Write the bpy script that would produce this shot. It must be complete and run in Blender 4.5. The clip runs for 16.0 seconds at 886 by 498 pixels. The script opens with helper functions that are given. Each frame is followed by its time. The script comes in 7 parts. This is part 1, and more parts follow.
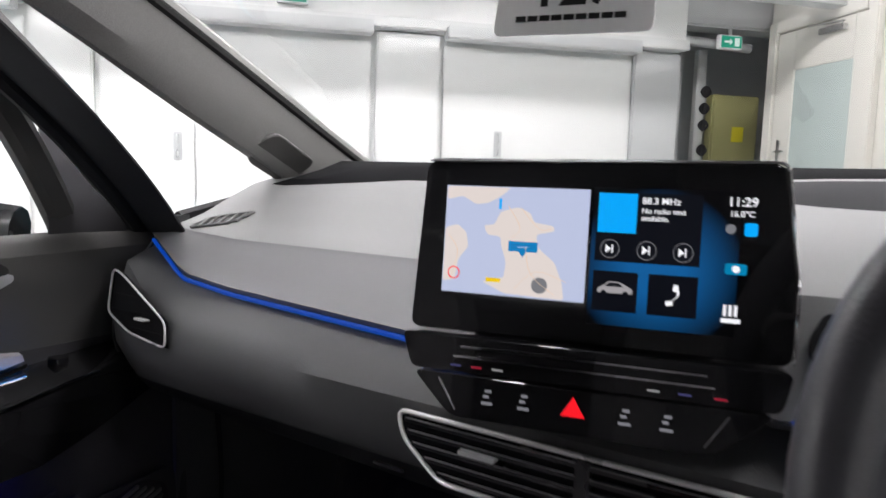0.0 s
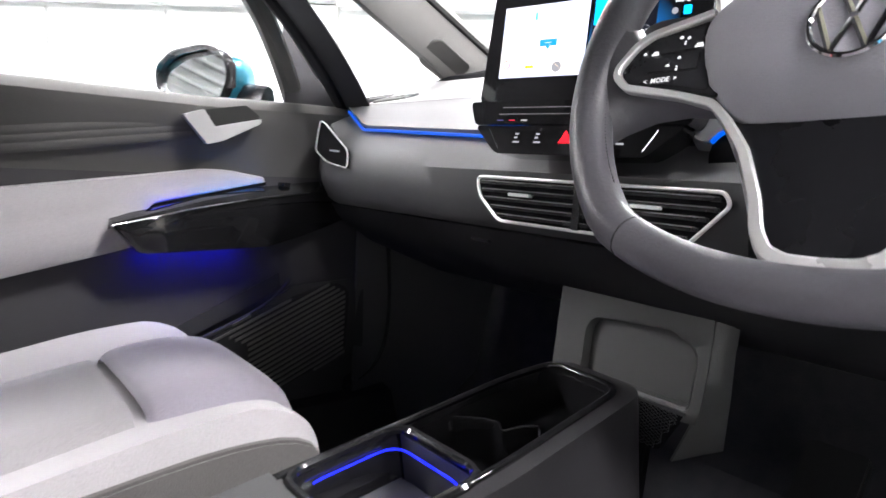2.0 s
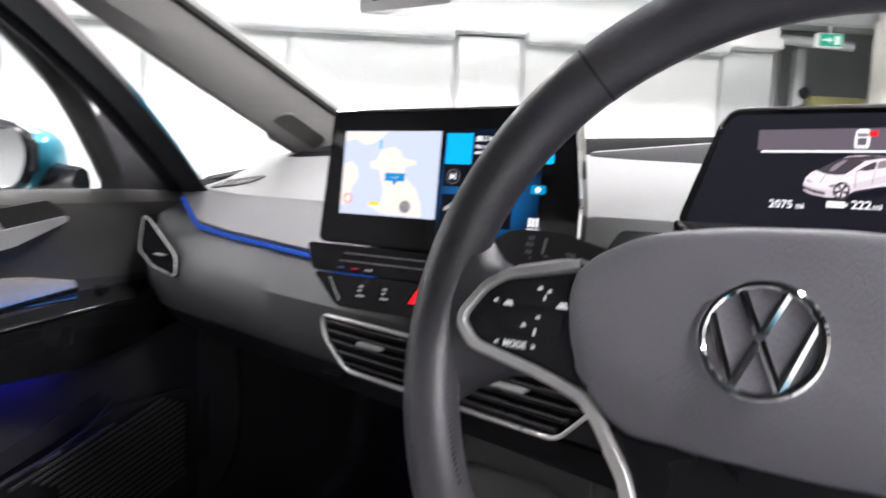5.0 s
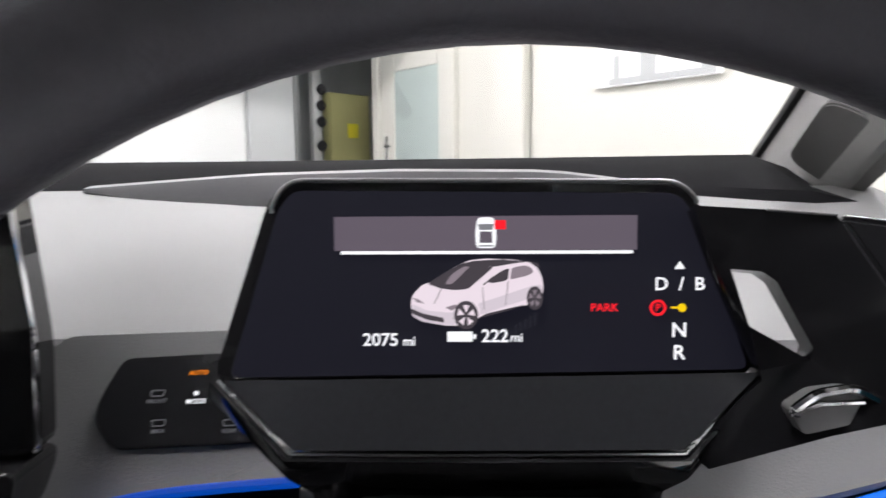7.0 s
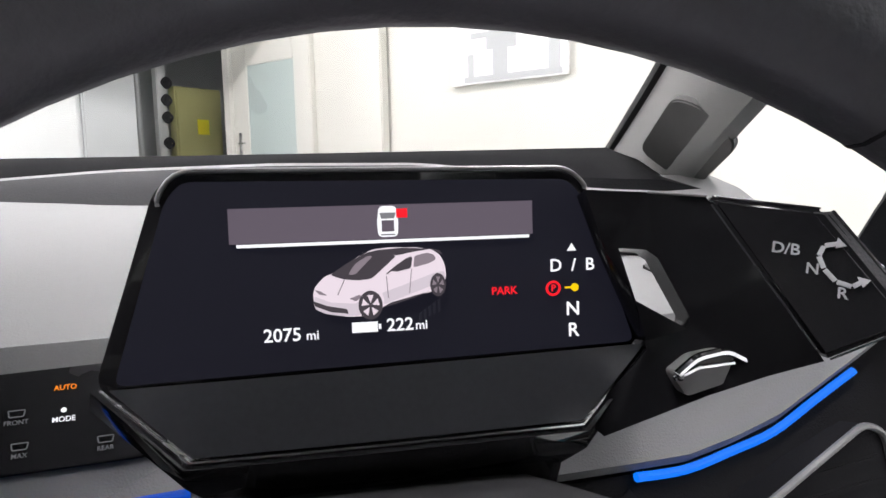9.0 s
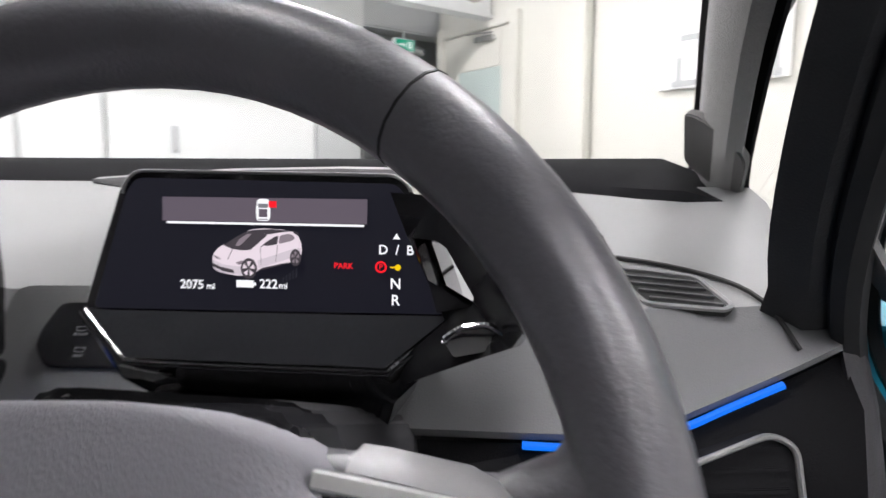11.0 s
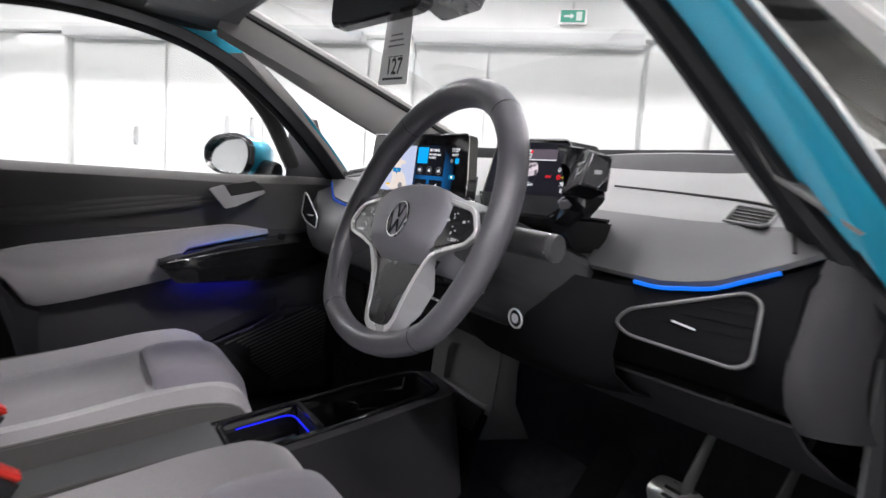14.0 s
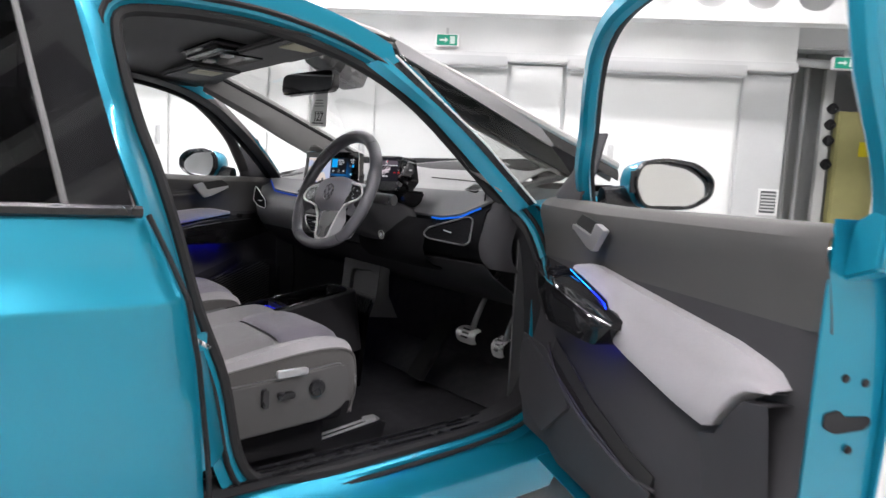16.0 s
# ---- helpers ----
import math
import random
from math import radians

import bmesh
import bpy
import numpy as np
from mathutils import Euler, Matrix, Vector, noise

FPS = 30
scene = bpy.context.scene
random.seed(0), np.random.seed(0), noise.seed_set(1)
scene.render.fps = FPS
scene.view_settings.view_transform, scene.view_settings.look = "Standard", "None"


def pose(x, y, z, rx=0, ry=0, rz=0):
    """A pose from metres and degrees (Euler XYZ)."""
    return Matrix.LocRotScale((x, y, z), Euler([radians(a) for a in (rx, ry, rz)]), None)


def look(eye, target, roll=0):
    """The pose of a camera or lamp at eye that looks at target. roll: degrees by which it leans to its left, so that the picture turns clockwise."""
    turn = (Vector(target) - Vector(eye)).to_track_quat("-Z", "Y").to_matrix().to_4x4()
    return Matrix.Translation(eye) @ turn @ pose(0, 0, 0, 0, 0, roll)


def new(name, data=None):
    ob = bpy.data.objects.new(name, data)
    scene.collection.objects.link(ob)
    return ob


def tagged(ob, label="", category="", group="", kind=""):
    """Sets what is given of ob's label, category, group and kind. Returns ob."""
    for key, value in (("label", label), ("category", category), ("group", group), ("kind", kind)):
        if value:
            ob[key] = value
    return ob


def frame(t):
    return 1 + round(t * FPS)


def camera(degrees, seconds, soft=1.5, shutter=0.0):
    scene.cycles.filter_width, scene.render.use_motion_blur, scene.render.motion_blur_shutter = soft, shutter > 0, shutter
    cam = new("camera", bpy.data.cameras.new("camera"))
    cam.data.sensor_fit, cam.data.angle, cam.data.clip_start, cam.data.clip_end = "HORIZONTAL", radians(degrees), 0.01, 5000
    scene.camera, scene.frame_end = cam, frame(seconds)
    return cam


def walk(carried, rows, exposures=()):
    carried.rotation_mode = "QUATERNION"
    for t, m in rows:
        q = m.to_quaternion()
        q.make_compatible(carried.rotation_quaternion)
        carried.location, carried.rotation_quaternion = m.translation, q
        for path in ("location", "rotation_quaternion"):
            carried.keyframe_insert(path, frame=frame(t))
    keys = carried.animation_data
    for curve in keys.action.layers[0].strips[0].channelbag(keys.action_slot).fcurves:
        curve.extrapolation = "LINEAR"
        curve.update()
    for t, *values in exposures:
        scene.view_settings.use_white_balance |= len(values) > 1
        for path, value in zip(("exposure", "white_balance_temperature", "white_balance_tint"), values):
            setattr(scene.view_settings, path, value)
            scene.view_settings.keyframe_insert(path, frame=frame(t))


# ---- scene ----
cam = camera(68.1, 16.0, shutter=0.5)
EXPOSURES = [(0, .05), (0.5, .25), (1, .9), (1.5, 1.4), (2, 1.5), (2.5, 1.5), (3.2, 1.45), (5.3, .5), (6, .3), (6.5, .25), (7, .25), (9.7, .25), (12, .2), (14, .2), (15, .05), (16, -.05)]
PATH = [
    (0, (0.164, 0.143, 1.125), (-0.902, 1.822, 0.91), 1.6),
    (0.5, (0.214, 0.104, 1.087), (-0.843, 1.789, 0.872), 1.5),
    (1, (0.286, 0.059, 1.017), (-0.87, 1.678, 0.809), 2.0),
    (1.5, (0.397, 0.034, 0.966), (-1.023, 1.423, 0.731), 2.7),
    (2, (0.479, 0.021, 0.931), (-1.061, 1.272, 0.682), 3.0),
    (2.5, (0.523, 0.011, 0.92), (-1.103, 1.148, 0.666), 3.4),
    (3, (0.54, 0.037, 0.93), (-1.113, 1.132, 0.671), 3.4),
    (3.2, (0.545, 0.052, 0.936), (-1.11, 1.144, 0.678), 3.4),
    (5.3, (0.378, 0.168, 1.096), (-0.744, 1.81, 0.89), 1.8),
    (5.5, (0.366, 0.193, 1.107), (-0.619, 1.921, 0.899), 1.4),
    (6, (0.347, 0.255, 1.116), (-0.348, 2.121, 0.924), 0.9),
    (6.5, (0.333, 0.318, 1.122), (-0.028, 2.274, 0.918), 0.1),
    (7, (0.327, 0.347, 1.129), (0.242, 2.333, 0.915), -0.5),
    (7.5, (0.329, 0.358, 1.13), (0.487, 2.34, 0.911), -0.9),
    (8, (0.334, 0.35, 1.129), (0.609, 2.319, 0.909), -1.1),
    (8.5, (0.329, 0.346, 1.13), (0.617, 2.312, 0.904), -1.1),
    (9, (0.312, 0.348, 1.126), (0.644, 2.307, 0.897), -1.2),
    (9.5, (0.32, 0.344, 1.124), (0.665, 2.301, 0.899), -1.2),
    (9.7, (0.331, 0.34, 1.126), (0.674, 2.298, 0.903), -1.2),
    (11.8, (0.589, 0.208, 1.124), (-0.282, 1.996, 0.914), 1.6),
    (12, (0.614, 0.196, 1.12), (-0.371, 1.923, 0.907), 1.7),
    (12.5, (0.668, 0.177, 1.102), (-0.595, 1.712, 0.884), 2.4),
    (13, (0.737, 0.124, 1.086), (-0.687, 1.507, 0.848), 2.8),
    (13.5, (0.852, 0.071, 1.066), (-0.705, 1.305, 0.836), 3.4),
    (14, (1.03, 0.057, 1.077), (-0.68, 1.067, 0.845), 4.0),
    (14.5, (1.278, -0.031, 1.094), (-0.458, 0.934, 0.858), 3.5),
    (15, (1.562, -0.186, 1.086), (-0.161, 0.804, 0.861), 3.7),
    (15.5, (1.782, -0.336, 1.082), (0.163, 0.82, 0.87), 3.4),
    (16, (1.923, -0.494, 1.065), (0.39, 0.774, 0.859), 3.2),
]
walk(cam, [(t, look(eye, target, roll)) for t, eye, target, roll in PATH], exposures=EXPOSURES)


# ---- light and exposure ----
world = bpy.data.worlds.new("hall_air")
scene.world = world
world.use_nodes = True
world.node_tree.nodes["Background"].inputs[0].default_value = (0.8, 0.86, 0.9, 1)
world.node_tree.nodes["Background"].inputs[1].default_value = 0.05


# ---- materials ----
def mat(name, col, rough=0.5, metal=0.0, var=0.12, scale=6.0, grain=0.0, gscale=400.0, coat=0.0, spec=0.5, sheen=0.0, stretch=(1, 1, 1)):
    m = bpy.data.materials.new(name)
    m.use_nodes = True
    nt = m.node_tree
    b = nt.nodes["Principled BSDF"]
    b.inputs["Roughness"].default_value = rough
    b.inputs["Metallic"].default_value = metal
    b.inputs["Specular IOR Level"].default_value = spec
    b.inputs["Coat Weight"].default_value = coat
    b.inputs["Coat Roughness"].default_value = 0.04
    b.inputs["Sheen Weight"].default_value = sheen
    tc = nt.nodes.new("ShaderNodeTexCoord")
    mp = nt.nodes.new("ShaderNodeMapping")
    mp.inputs["Scale"].default_value = stretch
    nt.links.new(tc.outputs["Object"], mp.inputs["Vector"])
    big = nt.nodes.new("ShaderNodeTexNoise")
    big.inputs["Scale"].default_value = scale
    big.inputs["Detail"].default_value = 5
    fine = nt.nodes.new("ShaderNodeTexNoise")
    fine.inputs["Scale"].default_value = gscale
    fine.inputs["Detail"].default_value = 3
    for n in (big, fine):
        nt.links.new(mp.outputs["Vector"], n.inputs["Vector"])
    add = nt.nodes.new("ShaderNodeMath")
    add.operation = "MULTIPLY_ADD"
    add.inputs[1].default_value = 0.45
    nt.links.new(fine.outputs["Fac"], add.inputs[0])
    nt.links.new(big.outputs["Fac"], add.inputs[2])
    rng = nt.nodes.new("ShaderNodeMapRange")
    rng.inputs["From Min"].default_value, rng.inputs["From Max"].default_value = 0.4, 1.05
    rng.inputs["To Min"].default_value, rng.inputs["To Max"].default_value = 1 - var, 1 + var
    nt.links.new(add.outputs[0], rng.inputs["Value"])
    mul = nt.nodes.new("ShaderNodeVectorMath")
    mul.operation = "SCALE"
    mul.inputs[0].default_value = col
    nt.links.new(rng.outputs["Result"], mul.inputs["Scale"])
    nt.links.new(mul.outputs["Vector"], b.inputs["Base Color"])
    rr = nt.nodes.new("ShaderNodeMapRange")
    rr.inputs["From Min"].default_value, rr.inputs["From Max"].default_value = 0.3, 0.7
    rr.inputs["To Min"].default_value, rr.inputs["To Max"].default_value = max(rough - 0.06, 0.01), min(rough + 0.06, 1)
    nt.links.new(big.outputs["Fac"], rr.inputs["Value"])
    nt.links.new(rr.outputs["Result"], b.inputs["Roughness"])
    if grain:
        bump = nt.nodes.new("ShaderNodeBump")
        bump.inputs["Strength"].default_value = grain
        bump.inputs["Distance"].default_value = 0.0008
        nt.links.new(fine.outputs["Fac"], bump.inputs["Height"])
        nt.links.new(bump.outputs["Normal"], b.inputs["Normal"])
    return m


def weave(name, col, col2, scale=900.0, rough=0.85):
    """Woven cloth: two crossed thread waves, with a slow change of tone."""
    m = mat(name, col, rough, var=0.1, scale=9, sheen=0.3)
    nt = m.node_tree
    b = nt.nodes["Principled BSDF"]
    tc = nt.nodes["Texture Coordinate"]
    vor = nt.nodes.new("ShaderNodeTexVoronoi")
    vor.inputs["Scale"].default_value = scale
    nt.links.new(tc.outputs["Object"], vor.inputs["Vector"])
    mix = nt.nodes.new("ShaderNodeMix")
    mix.data_type = "RGBA"
    old = b.inputs["Base Color"].links[0].from_socket
    nt.links.new(vor.outputs["Distance"], mix.inputs[0])
    nt.links.new(old, mix.inputs[6])
    mix.inputs[7].default_value = (*col2, 1)
    nt.links.new(mix.outputs[2], b.inputs["Base Color"])
    bump = nt.nodes.new("ShaderNodeBump")
    bump.inputs["Strength"].default_value = 0.5
    bump.inputs["Distance"].default_value = 0.001
    nt.links.new(vor.outputs["Distance"], bump.inputs["Height"])
    nt.links.new(bump.outputs["Normal"], b.inputs["Normal"])
    return m


def glow(name, col, strength):
    m = bpy.data.materials.new(name)
    m.use_nodes = True
    b = m.node_tree.nodes["Principled BSDF"]
    b.inputs["Base Color"].default_value = (0.01, 0.01, 0.012, 1)
    b.inputs["Roughness"].default_value = 0.6
    b.inputs["Specular IOR Level"].default_value = 0.08
    b.inputs["Emission Color"].default_value = (*col, 1)
    b.inputs["Emission Strength"].default_value = strength
    return m


def pane(name, tint, rough=0.0, base=0.05, peak=0.95, power=4.0):
    """Thin glass: clear or tinted, with its gloss by Fresnel."""
    m = bpy.data.materials.new(name)
    m.use_nodes = True
    nt = m.node_tree
    nt.nodes.remove(nt.nodes["Principled BSDF"])
    out = nt.nodes["Material Output"]
    tr, gl, mx, fr, pw, ma = (nt.nodes.new(k) for k in ("ShaderNodeBsdfTransparent", "ShaderNodeBsdfGlossy", "ShaderNodeMixShader", "ShaderNodeLayerWeight", "ShaderNodeMath", "ShaderNodeMath"))
    tr.inputs[0].default_value = (*tint, 1)
    gl.inputs["Roughness"].default_value = rough
    fr.inputs["Blend"].default_value = 0.5
    pw.operation, ma.operation = "POWER", "MULTIPLY_ADD"
    pw.inputs[1].default_value = power
    ma.inputs[1].default_value, ma.inputs[2].default_value = peak - base, base
    nt.links.new(fr.outputs["Facing"], pw.inputs[0])
    nt.links.new(pw.outputs[0], ma.inputs[0])
    nt.links.new(ma.outputs[0], mx.inputs[0])
    nt.links.new(tr.outputs[0], mx.inputs[1])
    nt.links.new(gl.outputs[0], mx.inputs[2])
    nt.links.new(mx.outputs[0], out.inputs["Surface"])
    return m


TEAL = mat("teal_paint", (0.0035, 0.238, 0.352), 0.42, 0.5, var=0.05, scale=3, coat=0.8, gscale=1500)
SOFT_LIGHT = mat("light_grey_dash_skin", (0.175, 0.176, 0.178), 0.62, var=0.08, scale=5, grain=0.35, gscale=900, spec=0.3)
# same skin as the dash top, its colour darkened for the shade on the front
FRONT_SHADED = mat("shaded_dash_skin", (0.132, 0.133, 0.136), 0.6, var=0.08, scale=5, grain=0.35, gscale=900, spec=0.3)
SOFT_DARK = mat("dark_grey_soft_plastic", (0.073, 0.074, 0.076), 0.55, var=0.1, scale=5, grain=0.4, gscale=800, spec=0.25)
HARD_DARK = mat("black_hard_plastic", (0.024, 0.024, 0.026), 0.65, var=0.15, scale=7, grain=0.4, gscale=700, spec=0.18)
DOOR_DARK = mat("charcoal_door_skin", (0.037, 0.036, 0.039), 0.6, var=0.12, scale=4, grain=0.5, gscale=600, spec=0.25)
DOOR_UPPER = mat("taupe_grey_door_top", (0.064, 0.063, 0.061), 0.65, var=0.1, scale=4, grain=0.45, gscale=700, spec=0.25)
PIANO = mat("piano_black", (0.011, 0.011, 0.012), 0.06, var=0.3, coat=0.4, scale=12, spec=0.35)
SATIN = mat("satin_black", (0.012, 0.012, 0.014), 0.25, var=0.2, scale=12)
POD_BLACK = mat("deep_gloss_black", (0.008, 0.008, 0.009), 0.14, var=0.2, scale=12, spec=0.22)
FASCIA = mat("smoked_fascia", (0.024, 0.025, 0.028), 0.16, var=0.2, coat=0.4)
SILVER = mat("satin_silver", (0.80, 0.80, 0.79), 0.32, 0.4, var=0.06, scale=20)
PEDAL = mat("brushed_pedal_steel", (0.72, 0.72, 0.71), 0.3, 0.7, var=0.15, scale=8)
STEEL_DULL = mat("dull_grey_metal", (0.17, 0.17, 0.17), 0.45, 0.4, var=0.06)
POLISHED = mat("satin_chrome", (0.62, 0.62, 0.63), 0.32, 0.85, var=0.05, scale=15)
CHROME = mat("chrome", (0.8, 0.8, 0.81), 0.08, 1.0, var=0.05, scale=15)
CLOTH_LIGHT = weave("light_grey_cloth", (0.315, 0.302, 0.314), (0.225, 0.216, 0.225))
CLOTH_MAUVE = weave("mauve_grey_cloth", (0.22, 0.20, 0.245), (0.15, 0.138, 0.168), 700)
CLOTH_CENTRE = weave("mid_grey_cloth", (0.255, 0.246, 0.256), (0.18, 0.172, 0.18), 800)
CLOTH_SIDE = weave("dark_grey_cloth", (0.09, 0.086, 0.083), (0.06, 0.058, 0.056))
PILLAR = weave("pillar_cloth", (0.21, 0.205, 0.2), (0.14, 0.138, 0.135), 1100)
HEADLINER = weave("dark_headliner", (0.022, 0.022, 0.024), (0.014, 0.014, 0.015), 1000)
LEATHER = mat("dark_grey_leather", (0.086, 0.084, 0.094), 0.38, var=0.14, scale=14, grain=0.35, gscale=420, spec=0.65)
SHOULDER = mat("pale_grey_satin_plastic", (0.40, 0.40, 0.41), 0.42, 0.2, var=0.06, scale=14)
AIRBAG = mat("slate_grey_airbag_skin", (0.30, 0.296, 0.325), 0.48, var=0.07, scale=9, grain=0.5, gscale=700)
RUBBER = mat("black_rubber", (0.016, 0.016, 0.017), 0.6, var=0.2, scale=10, spec=0.25)
LIT_PRINT = glow("lit_button_print", (0.62, 0.62, 0.64), 0.75)
PAD_GLOSS = mat("gloss_dark_pad", (0.03, 0.03, 0.033), 0.12, var=0.2, coat=0.6, scale=12)
TWEETER = mat("grey_speaker_mesh", (0.11, 0.108, 0.106), 0.8, var=0.15, scale=20, grain=0.8, gscale=1500)
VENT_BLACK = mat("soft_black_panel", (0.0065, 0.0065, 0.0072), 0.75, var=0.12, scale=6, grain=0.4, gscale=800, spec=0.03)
COWL = mat("matt_black_cowl", (0.009, 0.009, 0.01), 0.95, var=0.2, scale=8, grain=0.3, gscale=500, spec=0.05)
CARPET = mat("black_carpet", (0.032, 0.032, 0.035), 0.95, var=0.3, scale=30, grain=0.8, gscale=500, spec=0.1)
STEEL = mat("brushed_steel", (0.6, 0.6, 0.6), 0.25, 1.0, var=0.15, scale=8, stretch=(1, 30, 1))
RED = mat("red_plastic", (0.6, 0.03, 0.02), 0.4, var=0.1)
WHITE_PLASTIC = mat("white_plastic", (0.8, 0.8, 0.8), 0.4, var=0.04)
PAPER = mat("white_card", (0.82, 0.82, 0.81), 0.6, var=0.04, scale=12)
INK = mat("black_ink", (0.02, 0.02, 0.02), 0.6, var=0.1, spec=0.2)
ICON = mat("grey_print", (0.30, 0.30, 0.31), 0.5, var=0.05)
WALL = mat("white_painted_panel", (0.62, 0.63, 0.62), 0.45, var=0.035, scale=0.9, grain=0.2, gscale=60)
WALL_GREY = mat("grey_painted_steel", (0.42, 0.43, 0.43), 0.4, var=0.07, scale=1.5, grain=0.2, gscale=60)
WALL_CREAM = mat("cream_painted_panel", (0.60, 0.59, 0.54), 0.45, var=0.05, scale=1.2, grain=0.2, gscale=60)
BEAM = mat("pale_grey_beam_paint", (0.5, 0.51, 0.505), 0.45, var=0.08, scale=2.0)
DECK = mat("dark_grey_deckhead", (0.06, 0.063, 0.066), 0.6, var=0.2, scale=2.0)
FLOOR = mat("grey_floor_paint", (0.42, 0.43, 0.43), 0.35, var=0.15, scale=1.2, grain=0.2, gscale=80)
YELLOW = mat("dull_yellow_paint", (0.36, 0.345, 0.15), 0.5, var=0.12, scale=4)
DOOR_GLASS = mat("frosted_door_glass", (0.40, 0.46, 0.44), 0.3, var=0.06, scale=2)
GREEN = glow("green_sign_light", (0.02, 0.35, 0.22), 0.9)
SIGN_WHITE = glow("white_sign_light", (0.75, 0.9, 0.85), 0.9)
MIRROR = mat("mirror_glass", (0.58, 0.59, 0.60), 0.01, 1.0, var=0.01)
QUARTER = pane("smoked_quarter_glass", (0.84, 0.85, 0.84), base=0.05, peak=0.36, power=3.0)
ARCH_SILVER = mat("silver_arch_paint", (0.36, 0.36, 0.355), 0.38, 0.4, var=0.06, scale=12)
RAIL_GREY = mat("grey_arch_paint", (0.13, 0.13, 0.13), 0.4, var=0.06, scale=10, spec=0.3)
STALK = mat("stalk_plastic", (0.062, 0.062, 0.063), 0.36, var=0.2, scale=14, grain=0.3, gscale=900, spec=0.5)
CLOTH_PAD = weave("armrest_cloth", (0.33, 0.315, 0.33), (0.24, 0.228, 0.24))
CLEAR = pane("clear_glass", (0.91, 0.925, 0.915))
REAR_GLASS = pane("lightly_tinted_glass", (0.78, 0.79, 0.78))
TINTED = pane("privacy_glass", (0.24, 0.24, 0.25))
BLUE_LED = glow("blue_light_strip", (0.0, 0.075, 0.55), 0.6)
BLUE_BRIGHT = glow("bright_blue_light_strip", (0.002, 0.15, 0.82), 1.05)
BLUE_DEEP = glow("deep_blue_light_strip", (0.006, 0.012, 0.9), 1.6)
BLUE_PAD = glow("azure_light_strip", (0.0, 0.20, 0.90), 11.0)
BLUE_TIP = glow("royal_blue_light_strip", (0.001, 0.02, 0.95), 10.0)
BLUE_UNDER = glow("violet_blue_light_strip", (0.008, 0.004, 1.0), 7.0)
TUBE = glow("lamp_diffuser", (1.0, 0.955, 0.985), 107.0)
S_WHITE = glow("screen_white", (0.9, 0.9, 0.95), 1.0)
S_CAR = glow("screen_car_grey", (0.42, 0.40, 0.42), 0.8)
S_FAINT = glow("faint_switch_print", (0.11, 0.11, 0.12), 0.8)
S_DIM = glow("screen_grey", (0.3, 0.3, 0.33), 0.6)
S_BLUE = glow("screen_blue", (0.004, 0.085, 0.26), 0.9)
_nt = S_BLUE.node_tree  # the lit background fades out round its middle
_tc, _di, _mr = (_nt.nodes.new(k) for k in ("ShaderNodeTexCoord", "ShaderNodeVectorMath", "ShaderNodeMapRange"))
_di.operation = "DISTANCE"
_di.inputs[1].default_value = (0.047, 0.604, 1.066)
_mr.inputs["From Min"].default_value, _mr.inputs["From Max"].default_value = 0.018, 0.057
_mr.inputs["To Min"].default_value, _mr.inputs["To Max"].default_value = 1.15, 0.0
_nt.links.new(_tc.outputs["Object"], _di.inputs[0])
_nt.links.new(_di.outputs["Value"], _mr.inputs["Value"])
_nt.links.new(_mr.outputs["Result"], _nt.nodes["Principled BSDF"].inputs["Emission Strength"])
S_CYAN = glow("screen_cyan", (0.0, 0.37, 0.9), 1.0)
S_BLACK = glow("screen_black", (0.0022, 0.0028, 0.0055), 1.0)
S_NIGHT = glow("screen_night", (0.0058, 0.0058, 0.0108), 1.0)
S_RED = glow("screen_red", (0.9, 0.01, 0.02), 1.0)
S_AMBER = glow("screen_amber", (0.95, 0.25, 0.01), 1.0)
S_YELLOW = glow("screen_yellow", (0.85, 0.55, 0.0), 1.0)
S_BAND = glow("screen_band", (0.105, 0.085, 0.110), 1.0)
S_SEA = glow("screen_sea", (0.62, 0.68, 0.92), 0.78)
S_ROAD = glow("screen_road", (0.85, 0.62, 0.45), 0.9)
S_LAND = glow("screen_land", (0.90, 0.80, 0.76), 0.80)


# ---- mesh helpers ----
def part(name, bm, material, parent=None, label="", angle=38, m=None):
    """Links a bmesh as one mesh object under a thing or a part."""
    me = bpy.data.meshes.new(name)
    bmesh.ops.recalc_face_normals(bm, faces=bm.faces)
    bm.to_mesh(me)
    bm.free()
    me.materials.append(material)
    me.shade_smooth()
    me.set_sharp_from_angle(angle=radians(angle))
    ob = new(name, me)
    if parent is not None:
        ob.parent = parent
    if m is not None:
        ob.matrix_basis = m
    if label:
        ob["label"] = label
    return ob


def thing(name, label, category, group="", m=None):
    ob = new(name)
    ob.empty_display_size = 0.1
    if m is not None:
        ob.matrix_basis = m
    return tagged(ob, label, category, group)


def basis(origin, right, up):
    """A frame with x to the right, y up and z out of the face."""
    r = Vector(right).normalized()
    o = r.cross(Vector(up)).normalized()
    u = o.cross(r)
    m = Matrix((r, u, o)).transposed().to_4x4()
    m.translation = origin
    return m


